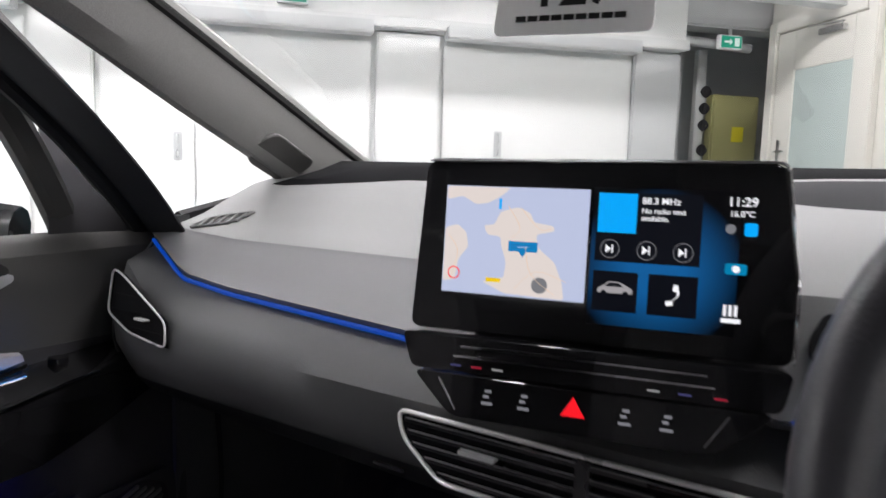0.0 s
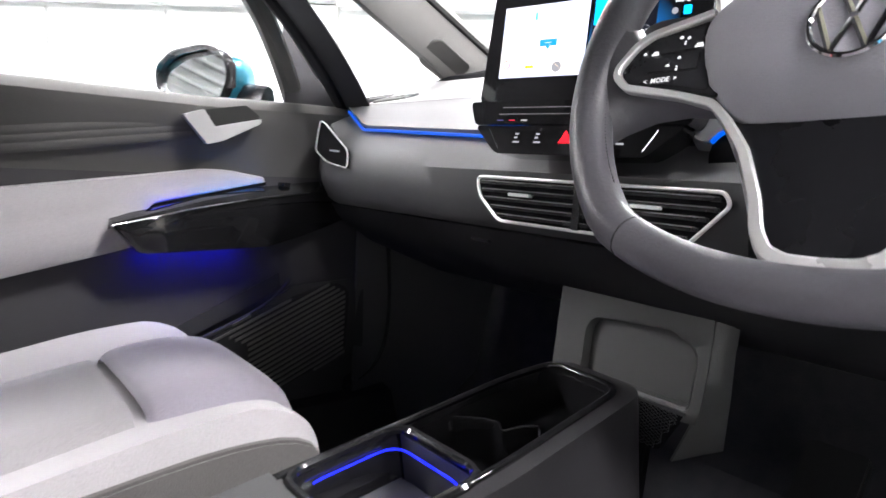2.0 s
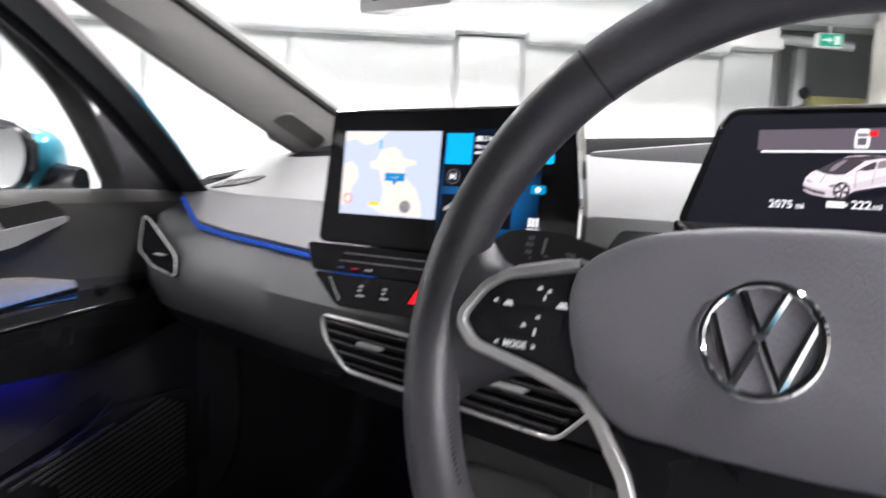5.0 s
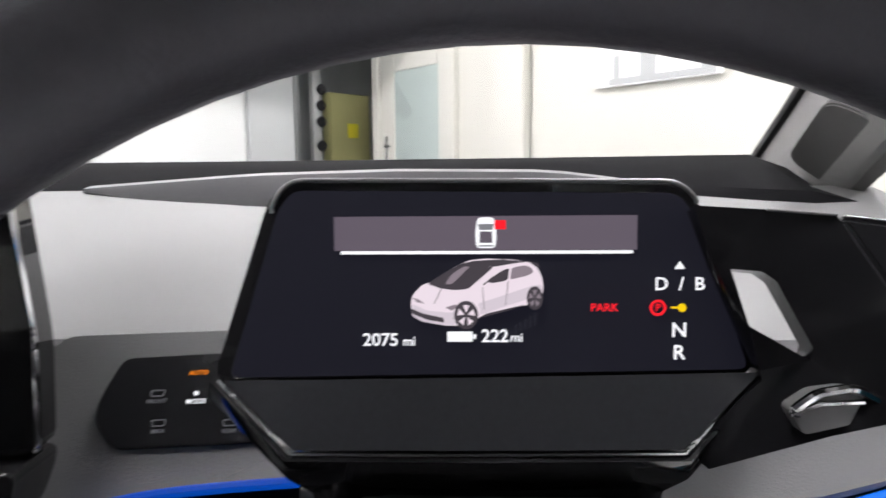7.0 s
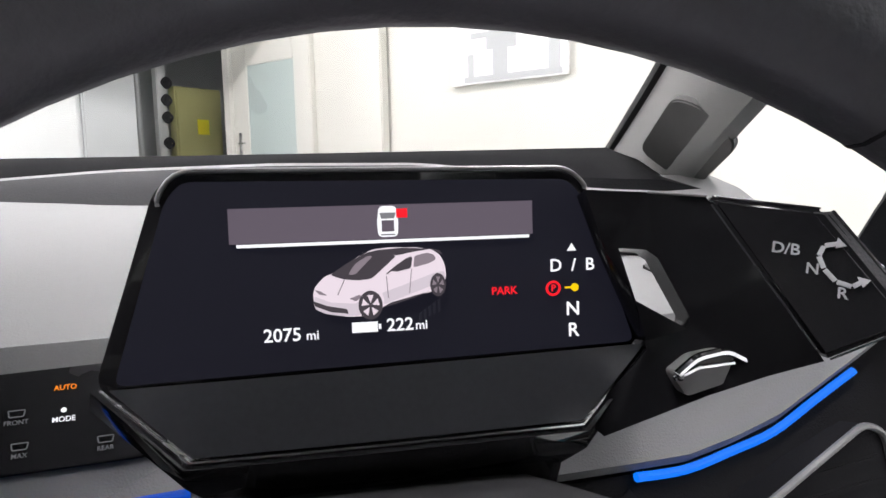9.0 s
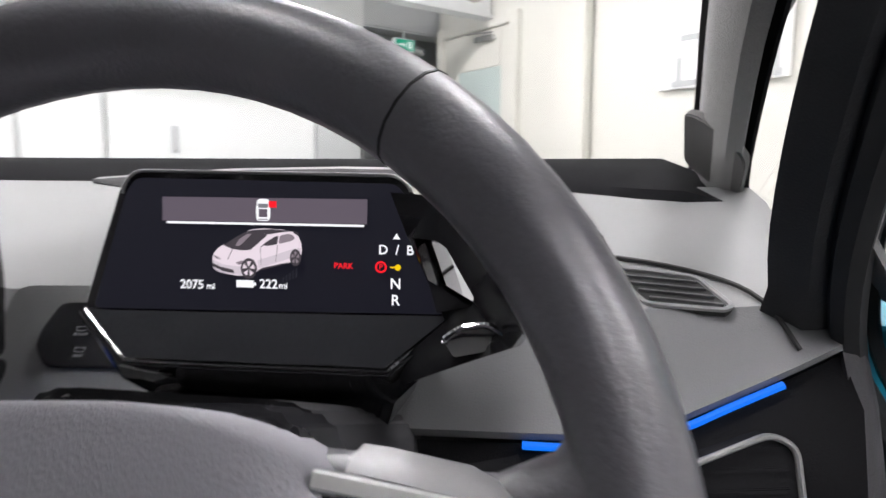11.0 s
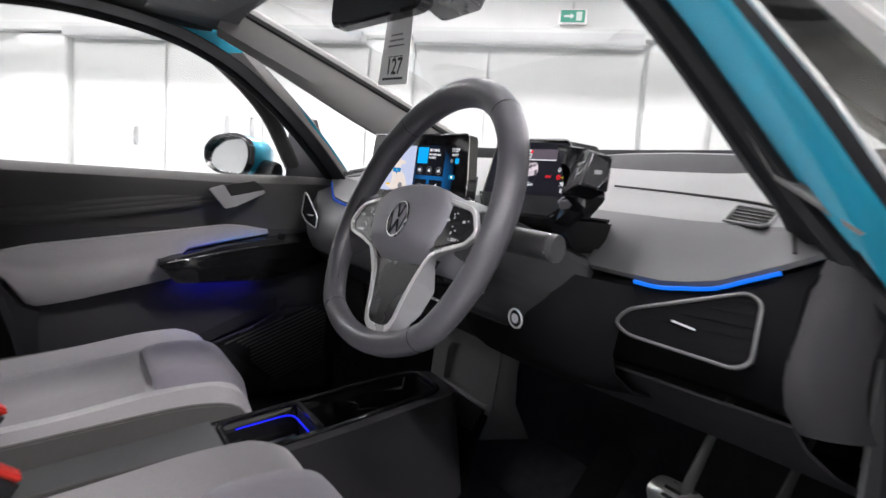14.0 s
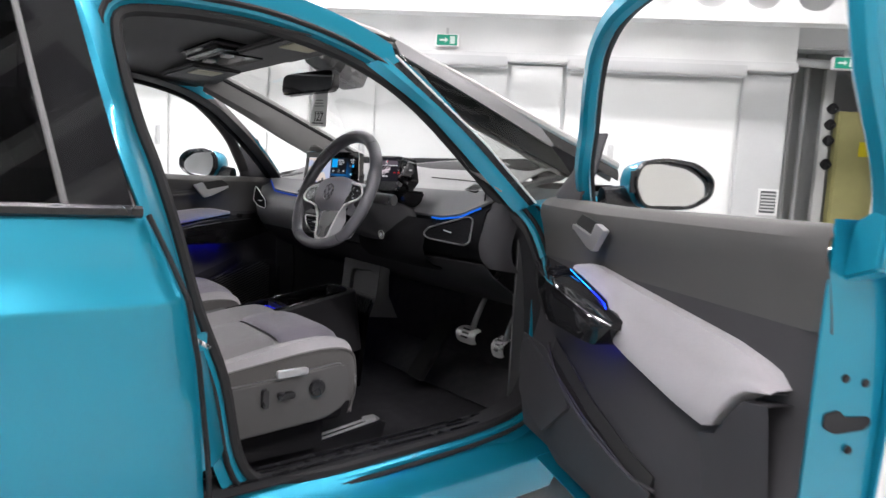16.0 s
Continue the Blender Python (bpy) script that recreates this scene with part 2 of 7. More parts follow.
def prism(poly, depth, m=Matrix(), bevel=0.0, seg=2, z0=0.0):
    """A polygon in the frame's x, y, from z0 back to z0 - depth, with rounded edges."""
    bm = bmesh.new()
    f = bm.faces.new([bm.verts.new((x, y, z0)) for x, y in poly])
    r = bmesh.ops.extrude_face_region(bm, geom=[f])
    bmesh.ops.translate(bm, verts=[v for v in r["geom"] if isinstance(v, bmesh.types.BMVert)], vec=(0, 0, -depth))
    if bevel:
        bmesh.ops.bevel(bm, geom=list(bm.edges), offset=bevel, segments=seg, affect="EDGES", clamp_overlap=True)
    bmesh.ops.transform(bm, matrix=m, verts=bm.verts)
    return bm


def rect(x0, y0, x1, y1):
    return [(x0, y0), (x1, y0), (x1, y1), (x0, y1)]


def box(x0, y0, z0, x1, y1, z1, bevel=0.0, seg=2, m=Matrix()):
    return prism(rect(x0, y0, x1, y1), z1 - z0, m, bevel, seg, z0=z1)


def smooth(pts, n=6, closed=False):
    """A curve through the points."""
    p = [Vector(q) for q in pts]
    out = []
    k = len(p)
    for i in range(k if closed else k - 1):
        a = p[(i - 1) % k] if closed or i else p[i]
        b, c = p[i], p[(i + 1) % k]
        d = p[(i + 2) % k] if closed or i + 2 < k else c
        for j in range(n):
            t = j / n
            out.append(0.5 * (2 * b + (c - a) * t + (2 * a - 5 * b + 4 * c - d) * t * t + (3 * b - a - 3 * c + d) * t ** 3))
    if not closed:
        out.append(p[-1])
    return out


def rounded(poly, r, n=4):
    """A polygon (2D) with its corners rounded."""
    p = [Vector(q) for q in poly]
    out = []
    for i, b in enumerate(p):
        a, c = p[i - 1], p[(i + 1) % len(p)]
        k = min(r, (a - b).length * 0.45, (c - b).length * 0.45)
        s, e = b + (a - b).normalized() * k, b + (c - b).normalized() * k
        for j in range(n + 1):
            t = j / n
            out.append(tuple((1 - t) ** 2 * s + 2 * t * (1 - t) * b + t * t * e))
    return out


def tube(pts, rx, ry=None, closed=False, n=10, up=(0, 0, 1), power=1.0):
    """A round or flattened section swept along a path. rx: across, ry: along up."""
    ry = rx if ry is None else ry
    p = [Vector(q) for q in pts]
    bm = bmesh.new()
    rings = []
    for i, q in enumerate(p):
        a = p[i - 1] if closed or i else q
        b = p[(i + 1) % len(p)] if closed or i + 1 < len(p) else q
        t = (b - a).normalized()
        side = t.cross(Vector(up))
        side = side.normalized() if side.length > 1e-6 else Vector((1, 0, 0))
        top = side.cross(t)
        ring = []
        for j in range(n):
            w = 2 * math.pi * (j + 0.5) / n
            c, s = math.cos(w), math.sin(w)
            if power != 1.0:
                c, s = math.copysign(abs(c) ** power, c), math.copysign(abs(s) ** power, s)
            ring.append(bm.verts.new(q + side * rx * c + top * ry * s))
        rings.append(ring)
    for i in range(len(rings) if closed else len(rings) - 1):
        a, b = rings[i], rings[(i + 1) % len(rings)]
        for j in range(n):
            bm.faces.new((a[j], a[(j + 1) % n], b[(j + 1) % n], b[j]))
    if not closed:
        bm.faces.new(rings[0])
        bm.faces.new(rings[-1])
    return bm


def sheet(rows, thick=0.0, loop=False):
    """A skin over rows of points, given thickness to the back where asked."""
    bm = bmesh.new()
    v = [[bm.verts.new(q) for q in row] for row in rows]
    for i in range(len(v) - 1):
        for j in range(len(v[i]) - (0 if loop else 1)):
            k = (j + 1) % len(v[i])
            try:
                bm.faces.new((v[i][j], v[i][k], v[i + 1][k], v[i + 1][j]))
            except ValueError:
                pass
    if thick:
        bmesh.ops.recalc_face_normals(bm, faces=bm.faces)
        bmesh.ops.solidify(bm, geom=list(bm.faces), thickness=thick)
    return bm


def join(*bms):
    out = bms[0]
    for b in bms[1:]:
        me = bpy.data.meshes.new("tmp")
        b.to_mesh(me)
        b.free()
        out.from_mesh(me)
        bpy.data.meshes.remove(me)
    return out


def lettering(name, words, size, m, material, parent, align="CENTER"):
    cu = bpy.data.curves.new(name, "FONT")
    cu.body, cu.size, cu.align_x, cu.align_y, cu.extrude = words, size, align, "CENTER", 0.00008
    cu.resolution_u = 3
    cu.offset = size * 0.014
    ob = new(name, cu)
    me = bpy.data.meshes.new_from_object(ob)
    bpy.data.objects.remove(ob)
    me.materials.append(material)
    res = new(name, me)
    res.parent = parent
    res.matrix_basis = m
    return res


def flat(x0, y0, x1, y1, m, z=0.0005, thick=0.0004):
    return prism(rect(x0, y0, x1, y1), thick, m, z0=z)


def lin(a, b, t):
    return a + (b - a) * t


def table(x, pairs):
    """Straight lines between pairs (x, value)."""
    if x <= pairs[0][0]:
        return pairs[0][1]
    for (a, u), (b, v) in zip(pairs, pairs[1:]):
        if x <= b:
            return lin(u, v, (x - a) / (b - a))
    return pairs[-1][1]


def disc(r, n=24):
    return [(r * math.cos(2 * math.pi * i / n), r * math.sin(2 * math.pi * i / n)) for i in range(n)]


HALL = pose(0, 0, 0, 0, 0, 45)  # the hall stands at 45 degrees to the car


# ---- hall ----
def structure(name, bm, material, label, m=HALL):
    return tagged(part(name, bm, material, None, label, m=m), kind="structure")


structure("floor", box(-10, -7, -0.2, 8, 8.2, 0.0), FLOOR, "grey painted hall floor")
wall_n = structure("wall_north", join(box(-10, 6.5, 0, 4.2, 6.7, 4.4), box(4.05, 6.7, 0, 4.2, 8.0, 4.4)), WALL, "white painted steel panel wall of the hall")
structure("wall_recess", box(4.2, 7.8, 0, 6.6, 8.0, 4.4), WALL_GREY, "grey back wall of a service recess")
structure("wall_recess_end", box(6.4, 6.4, 0, 6.6, 7.8, 4.4), WALL_GREY, "grey end wall of a service recess")
wall_e = structure("wall_east", box(5.25, -7, 0, 5.45, 6.4, 4.4), WALL_CREAM, "cream white wall with a glazed door")
structure("wall_east_return", box(5.45, 6.2, 0, 6.6, 6.4, 4.4), WALL_CREAM, "cream white wall end beside the recess")
structure("wall_south", box(-10, -7.2, 0, 5.45, -7, 4.4), WALL, "white painted wall behind the car")
structure("wall_west", box(-10.2, -7, 0, -10, 6.7, 4.4), WALL, "white painted end wall")
structure("ceiling", box(-10.2, -7.2, 4.4, 6.6, 8.0, 4.6), DECK, "dark metal ceiling deck")
structure("ceiling_trim", join(*[box(-9.9 + 0.55 * i, -7, 4.28, -9.78 + 0.55 * i, 7.8, 4.4) for i in range(30)]), BEAM, "pale stiffening ribs under the dark ceiling")

# wall dressing: pilasters, lintel boxes, panel seams
for a, b, proud in ((0.95, 1.57, 0.10), (3.66, 4.2, 0.06), (-7.0, -6.2, 0.12), (-2.05, -1.55, 0.08)):
    part("pilaster", box(a, 6.5 - proud, 0, b, 6.499, 2.5, 0.015), WALL_GREY if a > 3 else WALL, wall_n)
part("lintel", box(-10, 6.28, 2.52, 4.2, 6.497, 2.62, 0.01), BEAM, wall_n, "grey steel lintel ledge")
part("upper_band", box(-10, 6.36, 2.62, 4.2, 6.496, 3.3, 0.01), WALL, wall_n)
for a, b in ((1.6, 3.62), (-6.1, -2.1), (-1.5, 0.9)):
    part("track_box", box(a, 6.2, 2.44, b, 6.38, 2.56, 0.012), WALL_GREY, wall_n, "grey sliding door track")
for a, b in ((1.62, 3.62), (-1.5, -0.72), (-0.7, 0.9), (-6.1, -4.78), (-4.74, -3.42), (-3.38, -2.1), (-8.6, -7.05)):
    part("panel", box(a, 6.465, 0.06, b, 6.494, 2.42, 0.006), WALL, wall_n)
for s, z in ((-5.19, 1.27), (-3.89, 1.46), (-3.55, 1.46), (-0.86, 1.35), (2.2, 1.48)):
    part("pull_handle", join(tube(smooth([(s, 6.465, z - 0.1), (s, 6.42, z - 0.08), (s, 6.42, z + 0.08), (s, 6.465, z + 0.1)], 4), 0.012, n=8),
                             box(s - 0.04, 6.455, z - 0.13, s + 0.04, 6.464, z + 0.13, 0.004)), WALL_GREY, wall_n, "small painted recessed handle")
part("vent_panel", box(3.98, 6.43, 0.9, 4.16, 6.438, 1.16, 0.006), DECK, wall_n, "dark grey louvred wall vent")
part("vent_frame", join(box(3.955, 6.425, 1.16, 4.185, 6.439, 1.185), box(3.955, 6.425, 0.875, 4.185, 6.439, 0.9), box(3.955, 6.425, 0.9, 3.98, 6.439, 1.16), box(4.16, 6.425, 0.9, 4.185, 6.439, 1.16)), WALL, wall_n)
for i in range(6):
    part("vent_slat", box(3.99, 6.424, 0.925 + 0.038 * i, 4.15, 6.429, 0.945 + 0.038 * i), WALL_GREY, wall_n)

# recess: conduit, junction boxes, yellow locker
recess = thing("yellow_locker", "dull yellow steel locker standing in the recess", "locker", m=HALL)
part("body", box(5.10, 7.15, 0, 5.74, 7.30, 2.22, 0.015), YELLOW, recess)
part("locker_door", box(5.11, 7.125, 0.1, 5.69, 7.148, 2.14, 0.006), YELLOW, recess)
part("warning_label", prism(rect(5.36, 1.66, 5.52, 1.84), 0.004, Matrix(((1, 0, 0, 0), (0, 0, 1, 7.12), (0, 1, 0, 0), (0, 0, 0, 1)))),
     mat("bright_yellow", (0.75, 0.65, 0.02), 0.5), recess, "bright yellow warning plate")
pipes = thing("pipe_cluster", "grey conduit pipes and valves on the recess wall", "pipe", m=HALL)
for s, r in ((4.42, 0.05), (4.56, 0.028), (4.72, 0.035)):
    part("pipe", tube([(s, 7.3, 0), (s, 7.3, 4.3)], r, n=12), WALL_GREY, pipes)
part("post", box(4.93, 7.24, 0, 5.05, 7.34, 2.75, 0.01), WALL, pipes, "white painted post")
for s, z in ((5.02, 1.55), (5.02, 1.85), (5.02, 2.05), (5.03, 2.25)):
    part("valve", join(tube(smooth([(s - 0.06, 7.2, z), (s, 7.2, z + 0.06), (s + 0.06, 7.2, z), (s, 7.2, z - 0.06)], 5, True), 0.014, closed=True, n=6, up=(0, 1, 0)),
                       box(s - 0.03, 7.18, z - 0.05, s + 0.03, 7.3, z + 0.05, 0.01)), HARD_DARK, pipes)
for z in (1.15, 2.3):
    part("junction_box", box(4.25, 7.35, z, 4.38, 7.5, z + 0.16, 0.01), HARD_DARK, pipes)
for z in (1.30, 2.02):
    for k in range(4):
        part("clamp", box(4.28, 7.27, z + 0.03 * k, 4.44, 7.285, z + 0.012 + 0.03 * k, 0.002), WALL, pipes, "pale pipe clamp")
hood = thing("recess_hood", "grey sheet metal bulkhead over the recess", "bulkhead", m=HALL)
part("plate", box(4.2, 6.45, 2.82, 6.4, 6.75, 3.4, 0.02), WALL_GREY, hood)
part("duct", tube([(4.25, 6.62, 2.70), (5.15, 6.62, 2.66)], 0.05, n=12), WALL_GREY, hood)


def exit_sign(m, lit):
    sign = thing("exit_sign", "green and white illuminated emergency exit sign", "exit sign", "exit signs", m=m)
    part("case", box(-0.19, -0.05, -0.1, 0.19, 0.05, 0.1, 0.01), WHITE_PLASTIC, sign)
    part("panel", box(-0.17, -0.056, -0.085, 0.17, -0.051, 0.085), lit, sign, "green lit panel")
    part("arrow", prism([(-0.12, 0.015), (-0.03, 0.015), (-0.03, 0.045), (0.02, 0.0), (-0.03, -0.045), (-0.03, -0.015), (-0.12, -0.015)], 0.002,
                        Matrix(((1, 0, 0, 0), (0, 0, -1, -0.058), (0, 1, 0, 0), (0, 0, 0, 1)))), SIGN_WHITE, sign, "white arrow")
    part("doorway_mark", box(0.05, -0.06, -0.06, 0.13, -0.057, 0.06), SIGN_WHITE, sign, "white doorway mark")
    part("bracket", box(-0.02, -0.02, 0.1, 0.02, 0.02, 0.2), WALL_GREY, sign)


exit_sign(HALL @ pose(4.75, 6.42, 2.66) @ Matrix.Scale(0.72, 4), GREEN)
exit_sign(HALL @ pose(0.165, 6.30, 2.735) @ Matrix.Scale(0.72, 4), GREEN)

# glazed door in the east wall
door = tagged(new("door_1"), "cream glazed service door in a cream frame", "door", kind="structure")
door.matrix_basis = HALL
part("frame", join(box(5.17, 6.22, 0, 5.249, 6.34, 2.86, 0.01), box(5.17, 4.95, 0, 5.249, 5.07, 2.86, 0.01), box(5.17, 5.07, 2.74, 5.249, 6.22, 2.86, 0.01)), WALL_CREAM, door)
part("leaf", join(box(5.20, 5.96, 0.02, 5.24, 6.21, 2.73, 0.006), box(5.20, 5.08, 0.02, 5.24, 5.22, 2.73, 0.006), box(5.20, 5.22, 2.33, 5.24, 5.96, 2.73, 0.006),
                  box(5.20, 5.22, 0.02, 5.24, 5.96, 0.5, 0.006)), WALL_CREAM, door)
part("glass", box(5.215, 5.22, 0.5, 5.225, 5.96, 2.33), DOOR_GLASS, door, "greenish frosted glass panel")
part("handle", join(box(5.185, 6.08, 1.3, 5.199, 6.12, 1.62, 0.004), tube([(5.15, 6.1, 1.5), (5.15, 5.98, 1.5)], 0.011, n=8), tube([(5.2, 6.1, 1.5), (5.15, 6.1, 1.5)], 0.009, n=8, up=(0, 1, 0))), STEEL, door)
part("closer", join(box(5.13, 5.3, 2.6, 5.199, 5.6, 2.66, 0.006), tube([(5.15, 5.3, 2.68), (5.1, 5.7, 2.7)], 0.01, n=6)), STEEL, door, "steel overhead door closer")
part("pilaster", box(5.12, 3.98, 0, 5.224, 4.36, 3.3, 0.012), WALL_CREAM, wall_e)
board = thing("wall_board", "pale wall picture with a grey machine drawn on it", "board", m=HALL)
part("back", box(5.185, 2.18, 1.86, 5.222, 3.25, 2.50, 0.006), PAPER, board)
for q in ((2.62, 2.90, 2.12, 2.22), (2.30, 3.05, 2.22, 2.27), (2.70, 2.84, 1.92, 2.12), (2.22, 3.12, 1.87, 1.92), (2.24, 2.34, 1.92, 2.20), (3.02, 3.08, 1.92, 2.10), (2.45, 2.60, 2.27, 2.42)):
    part("mark", box(5.180, q[0], q[2], 5.1845, q[1], q[3], 0.002), WALL_GREY, board)


def holed_beam(s0, s1, d, z0, z1, holes=16):
    """A pale steel beam along the hall, with round holes through its web."""
    beam = thing("ceiling_beam", "pale grey steel ceiling beam with round holes", "beam", "ceiling beams", m=HALL)
    h = z1 - z0
    step = (s1 - s0) / holes
    bm = bmesh.new()
    n = 16
    for i in range(holes):
        cx, cz = s0 + (i + 0.5) * step, z0 + h * 0.5
        corner, ring = [], []
        for j in range(n):
            w = 2 * math.pi * j / n
            c, s = math.cos(w), math.sin(w)
            k = 1 / max(abs(c) / (step / 2), abs(s) / (h / 2))
            corner.append((cx + c * k, cz + s * k))
            ring.append((cx + 0.30 * h * c * 1.15, cz + 0.30 * h * s))
        for side in (-0.008, 0.008):
            vo = [bm.verts.new((x, d + side, z)) for x, z in corner]
            vi = [bm.verts.new((x, d + side, z)) for x, z in ring]
            for j in range(n):
                k = (j + 1) % n
                bm.faces.new((vo[j], vo[k], vi[k], vi[j]))
    part("web", bm, BEAM, beam)
    part("lower_flange", box(s0, d - 0.09, z0 - 0.03, s1, d + 0.09, z0, 0.006), BEAM, beam)
    part("upper_flange", box(s0, d - 0.09, z1, s1, d + 0.09, z1 + 0.03, 0.006), BEAM, beam)


for d in (5.4, 2.2, -1.2, -4.6):
    holed_beam(-9.9, 5.2, d, 2.85 if d > 5 else 3.75, 3.4 if d > 5 else 4.3, 30)


def ceiling_light(s, d, z, turn):
    lamp = thing("ceiling_light", "long white fluorescent ceiling light, switched on", "ceiling light", "ceiling lights", m=HALL @ pose(s, d, z, 0, 0, turn))
    part("housing", box(-0.8, -0.16, 0.0, 0.8, 0.16, 0.07, 0.01), WHITE_PLASTIC, lamp)
    part("diffuser", box(-0.77, -0.14, -0.04, 0.77, 0.14, -0.001, 0.012), TUBE, lamp, "glowing white diffuser")


for s in (-7.2, -4.0, -0.8, 2.6):
    for d in (4.0, 0.4, -3.2):
        ceiling_light(s, d, 3.9 if d > -1 else 3.9, 0)


# ---- car shell ----
APERTURE = [(0.607, -0.184, 1.335), (0.597, -0.10, 1.355), (0.588, -0.008, 1.363), (0.588, 0.085, 1.363), (0.588, 0.189, 1.352), (0.592, 0.272, 1.335), (0.597, 0.345, 1.312),
            (0.603, 0.423, 1.277), (0.613, 0.504, 1.225), (0.628, 0.588, 1.155), (0.652, 0.672, 1.074), (0.69, 0.744, 0.996), (0.735, 0.778, 0.93), (0.768, 0.803, 0.80),
            (0.774, 0.818, 0.62), (0.772, 0.80, 0.52), (0.77, 0.74, 0.475), (0.766, 0.60, 0.452),
            (0.765, 0.36, 0.445), (0.75, 0.12, 0.438), (0.727, 0.048, 0.443), (0.708, 0.008, 0.50), (0.70, -0.021, 0.656), (0.69, -0.07, 0.80), (0.682, -0.11, 0.95),
            (0.674, -0.142, 1.056), (0.655, -0.172, 1.15), (0.624, -0.197, 1.28)]


def opening(sgn):
    wide = 0.045 if sgn < 0 else 0.0
    return [Vector((sgn * (q.x + wide * min(max((q.y - 0.3) / 0.2, 0), 1) * min(max((q.z - 0.9) / 0.1, 0), 1)), q.y, q.z)) for q in smooth(APERTURE, 4, True)]


def spread(path, out, dx, sgn):
    """The opening's outline moved outwards in its side plane, and dx to the outside."""
    k = len(path)
    res = []
    for i, q in enumerate(path):
        t = path[(i + 1) % k] - path[i - 1]
        n = Vector((0, t.z, -t.y)).normalized()
        w = out(q) if callable(out) else out
        res.append(q - n * w + Vector((sgn * dx, 0, 0)))
    return res


car = thing("car_body", "teal hatchback car body with a black roof, driver door open", "car")


def side_width(q):
    return 0.075 if q.z > 1.3 else 0.06 if q.y > 0.4 else 0.055


for sgn in (1, -1):
    path = opening(sgn)
    part("door_seal", tube(path, 0.013, 0.011, closed=True, n=8, up=(1, 0, 0)), RUBBER, car, "black rubber door seal")
    rows = [spread(path, 0.004, 0.0, sgn), spread(path, 0.016, 0.016, sgn), spread(path, side_width, 0.024, sgn)]
    part("side_frame", sheet([[r[i] for r in rows] for i in list(range(len(path))) + [0]], 0.003), TEAL, car)
    # dark trim inside the opening
    def reach(q, f):
        """The trim's inner lines; it lies deeper in the cabin below the belt."""
        d = table(q.z, [(0.96, 0.085), (1.06, 0.042), (1.2, 0.036)]) if sgn > 0 and q.y > 0.2 else 0.085 if sgn < 0 else 0.05
        return Vector((-sgn * d * f, 0, 0))

    rows = [spread(path, 0.006, -0.004, sgn)] + [[q + reach(q, f) for q in spread(path, w, 0.0, sgn)] for w, f in ((0.002, 0.5), (0.012, 1.0))]
    part("jamb_trim", sheet([[r[i] for r in rows] for i in list(range(len(path))) + [0]], 0.003), HARD_DARK, car)
    # second, outer seal line
    part("outer_seal", tube(spread(path, 0.028, 0.022, sgn), 0.006, closed=True, n=6, up=(1, 0, 0)), RUBBER, car)
    # sill
    sx = [(0.75, 0.44), (0.785, 0.415), (0.82, 0.37), (0.825, 0.31), (0.80, 0.25), (0.74, 0.22)]
    part("sill", sheet([[(sgn * x, y, z) for x, z in sx] for y in (-0.18, 0.2, 0.6, 0.86)], 0.004), TEAL, car)
    part("sill_cover", sheet([[(sgn * x, y, z) for x, z in ((0.765, 0.447), (0.72, 0.452), (0.66, 0.44), (0.62, 0.36), (0.60, 0.325))] for y in (-0.15, 0.2, 0.5, 0.82)], 0.004), HARD_DARK, car,
         "black ribbed sill cover")
    for k in range(3):
        if k < 2:
            part("sill_line", tube([(sgn * (0.6135 + 0.022 * k), 0.10 + 0.05 * k, 0.3515 + 0.0385 * k), (sgn * (0.6135 + 0.022 * k), 0.62, 0.3515 + 0.0385 * k)], 0.0016, n=6), STEEL_DULL, car)
        part("sill_rib", box(0.69 + 0.022 * k, -0.02, 0.449, 0.698 + 0.022 * k, 0.7, 0.455, 0.002, m=Matrix.Diagonal((sgn, 1, 1, 1))), SATIN, car)
    # front wing with its wheel arch
    rows = []
    for y in (0.84, 0.95, 1.05, 1.2, 1.4, 1.6, 1.8, 1.95):
        arch = 0.42 + 0.30 * math.sqrt(max(0.0, 1 - ((y - 1.45) / 0.40) ** 2)) if abs(y - 1.45) < 0.40 else 0.28
        top = table(y, [(0.84, 0.98), (1.2, 0.96), (1.95, 0.72)])
        rows.append([(sgn * (0.80 + 0.035 * math.sin(math.pi * k / 5)), y, lin(arch if arch < top else top - 0.02, top, k / 5)) for k in range(6)])
    part("front_wing", sheet(rows, 0.004), TEAL, car)
    part("wing_shoulder", sheet([[(sgn * 0.80, y, z0), (sgn * 0.79, y, z0 + 0.02), (sgn * 0.765, y + 0.005, z1), (sgn * 0.70, y + 0.02, z1 + 0.004)] for y, z0, z1 in ((0.775, 0.97, 1.018), (0.85, 0.98, 1.028), (0.95, 0.978, 1.04), (1.1, 0.968, 1.05), (1.25, 0.955, 1.035))], 0.004), TEAL, car)
    # hinge pillar face behind the opened door
    part("hinge_pillar", sheet([[(sgn * x, y, z) for x, y in ((0.775, 0.825), (0.80, 0.845), (0.81, 0.86))] for z in (0.40, 0.6, 0.8, 0.97)], 0.004), TEAL, car)
    wheel = part("front_wheel", tube([(sgn * 0.66, 1.45, 0.335), (sgn * 0.84, 1.45, 0.335)], 0.335, n=40, up=(0, 0, 1)), RUBBER, car, "black front tyre on an alloy rim")
    part("rim", tube([(sgn * 0.80, 1.45, 0.335), (sgn * 0.845, 1.45, 0.335)], 0.24, n=32), STEEL, wheel)
    wheel = part("rear_wheel", tube([(sgn * 0.66, -1.32, 0.335), (sgn * 0.84, -1.32, 0.335)], 0.335, n=40, up=(0, 0, 1)), RUBBER, car, "black rear tyre on an alloy rim")
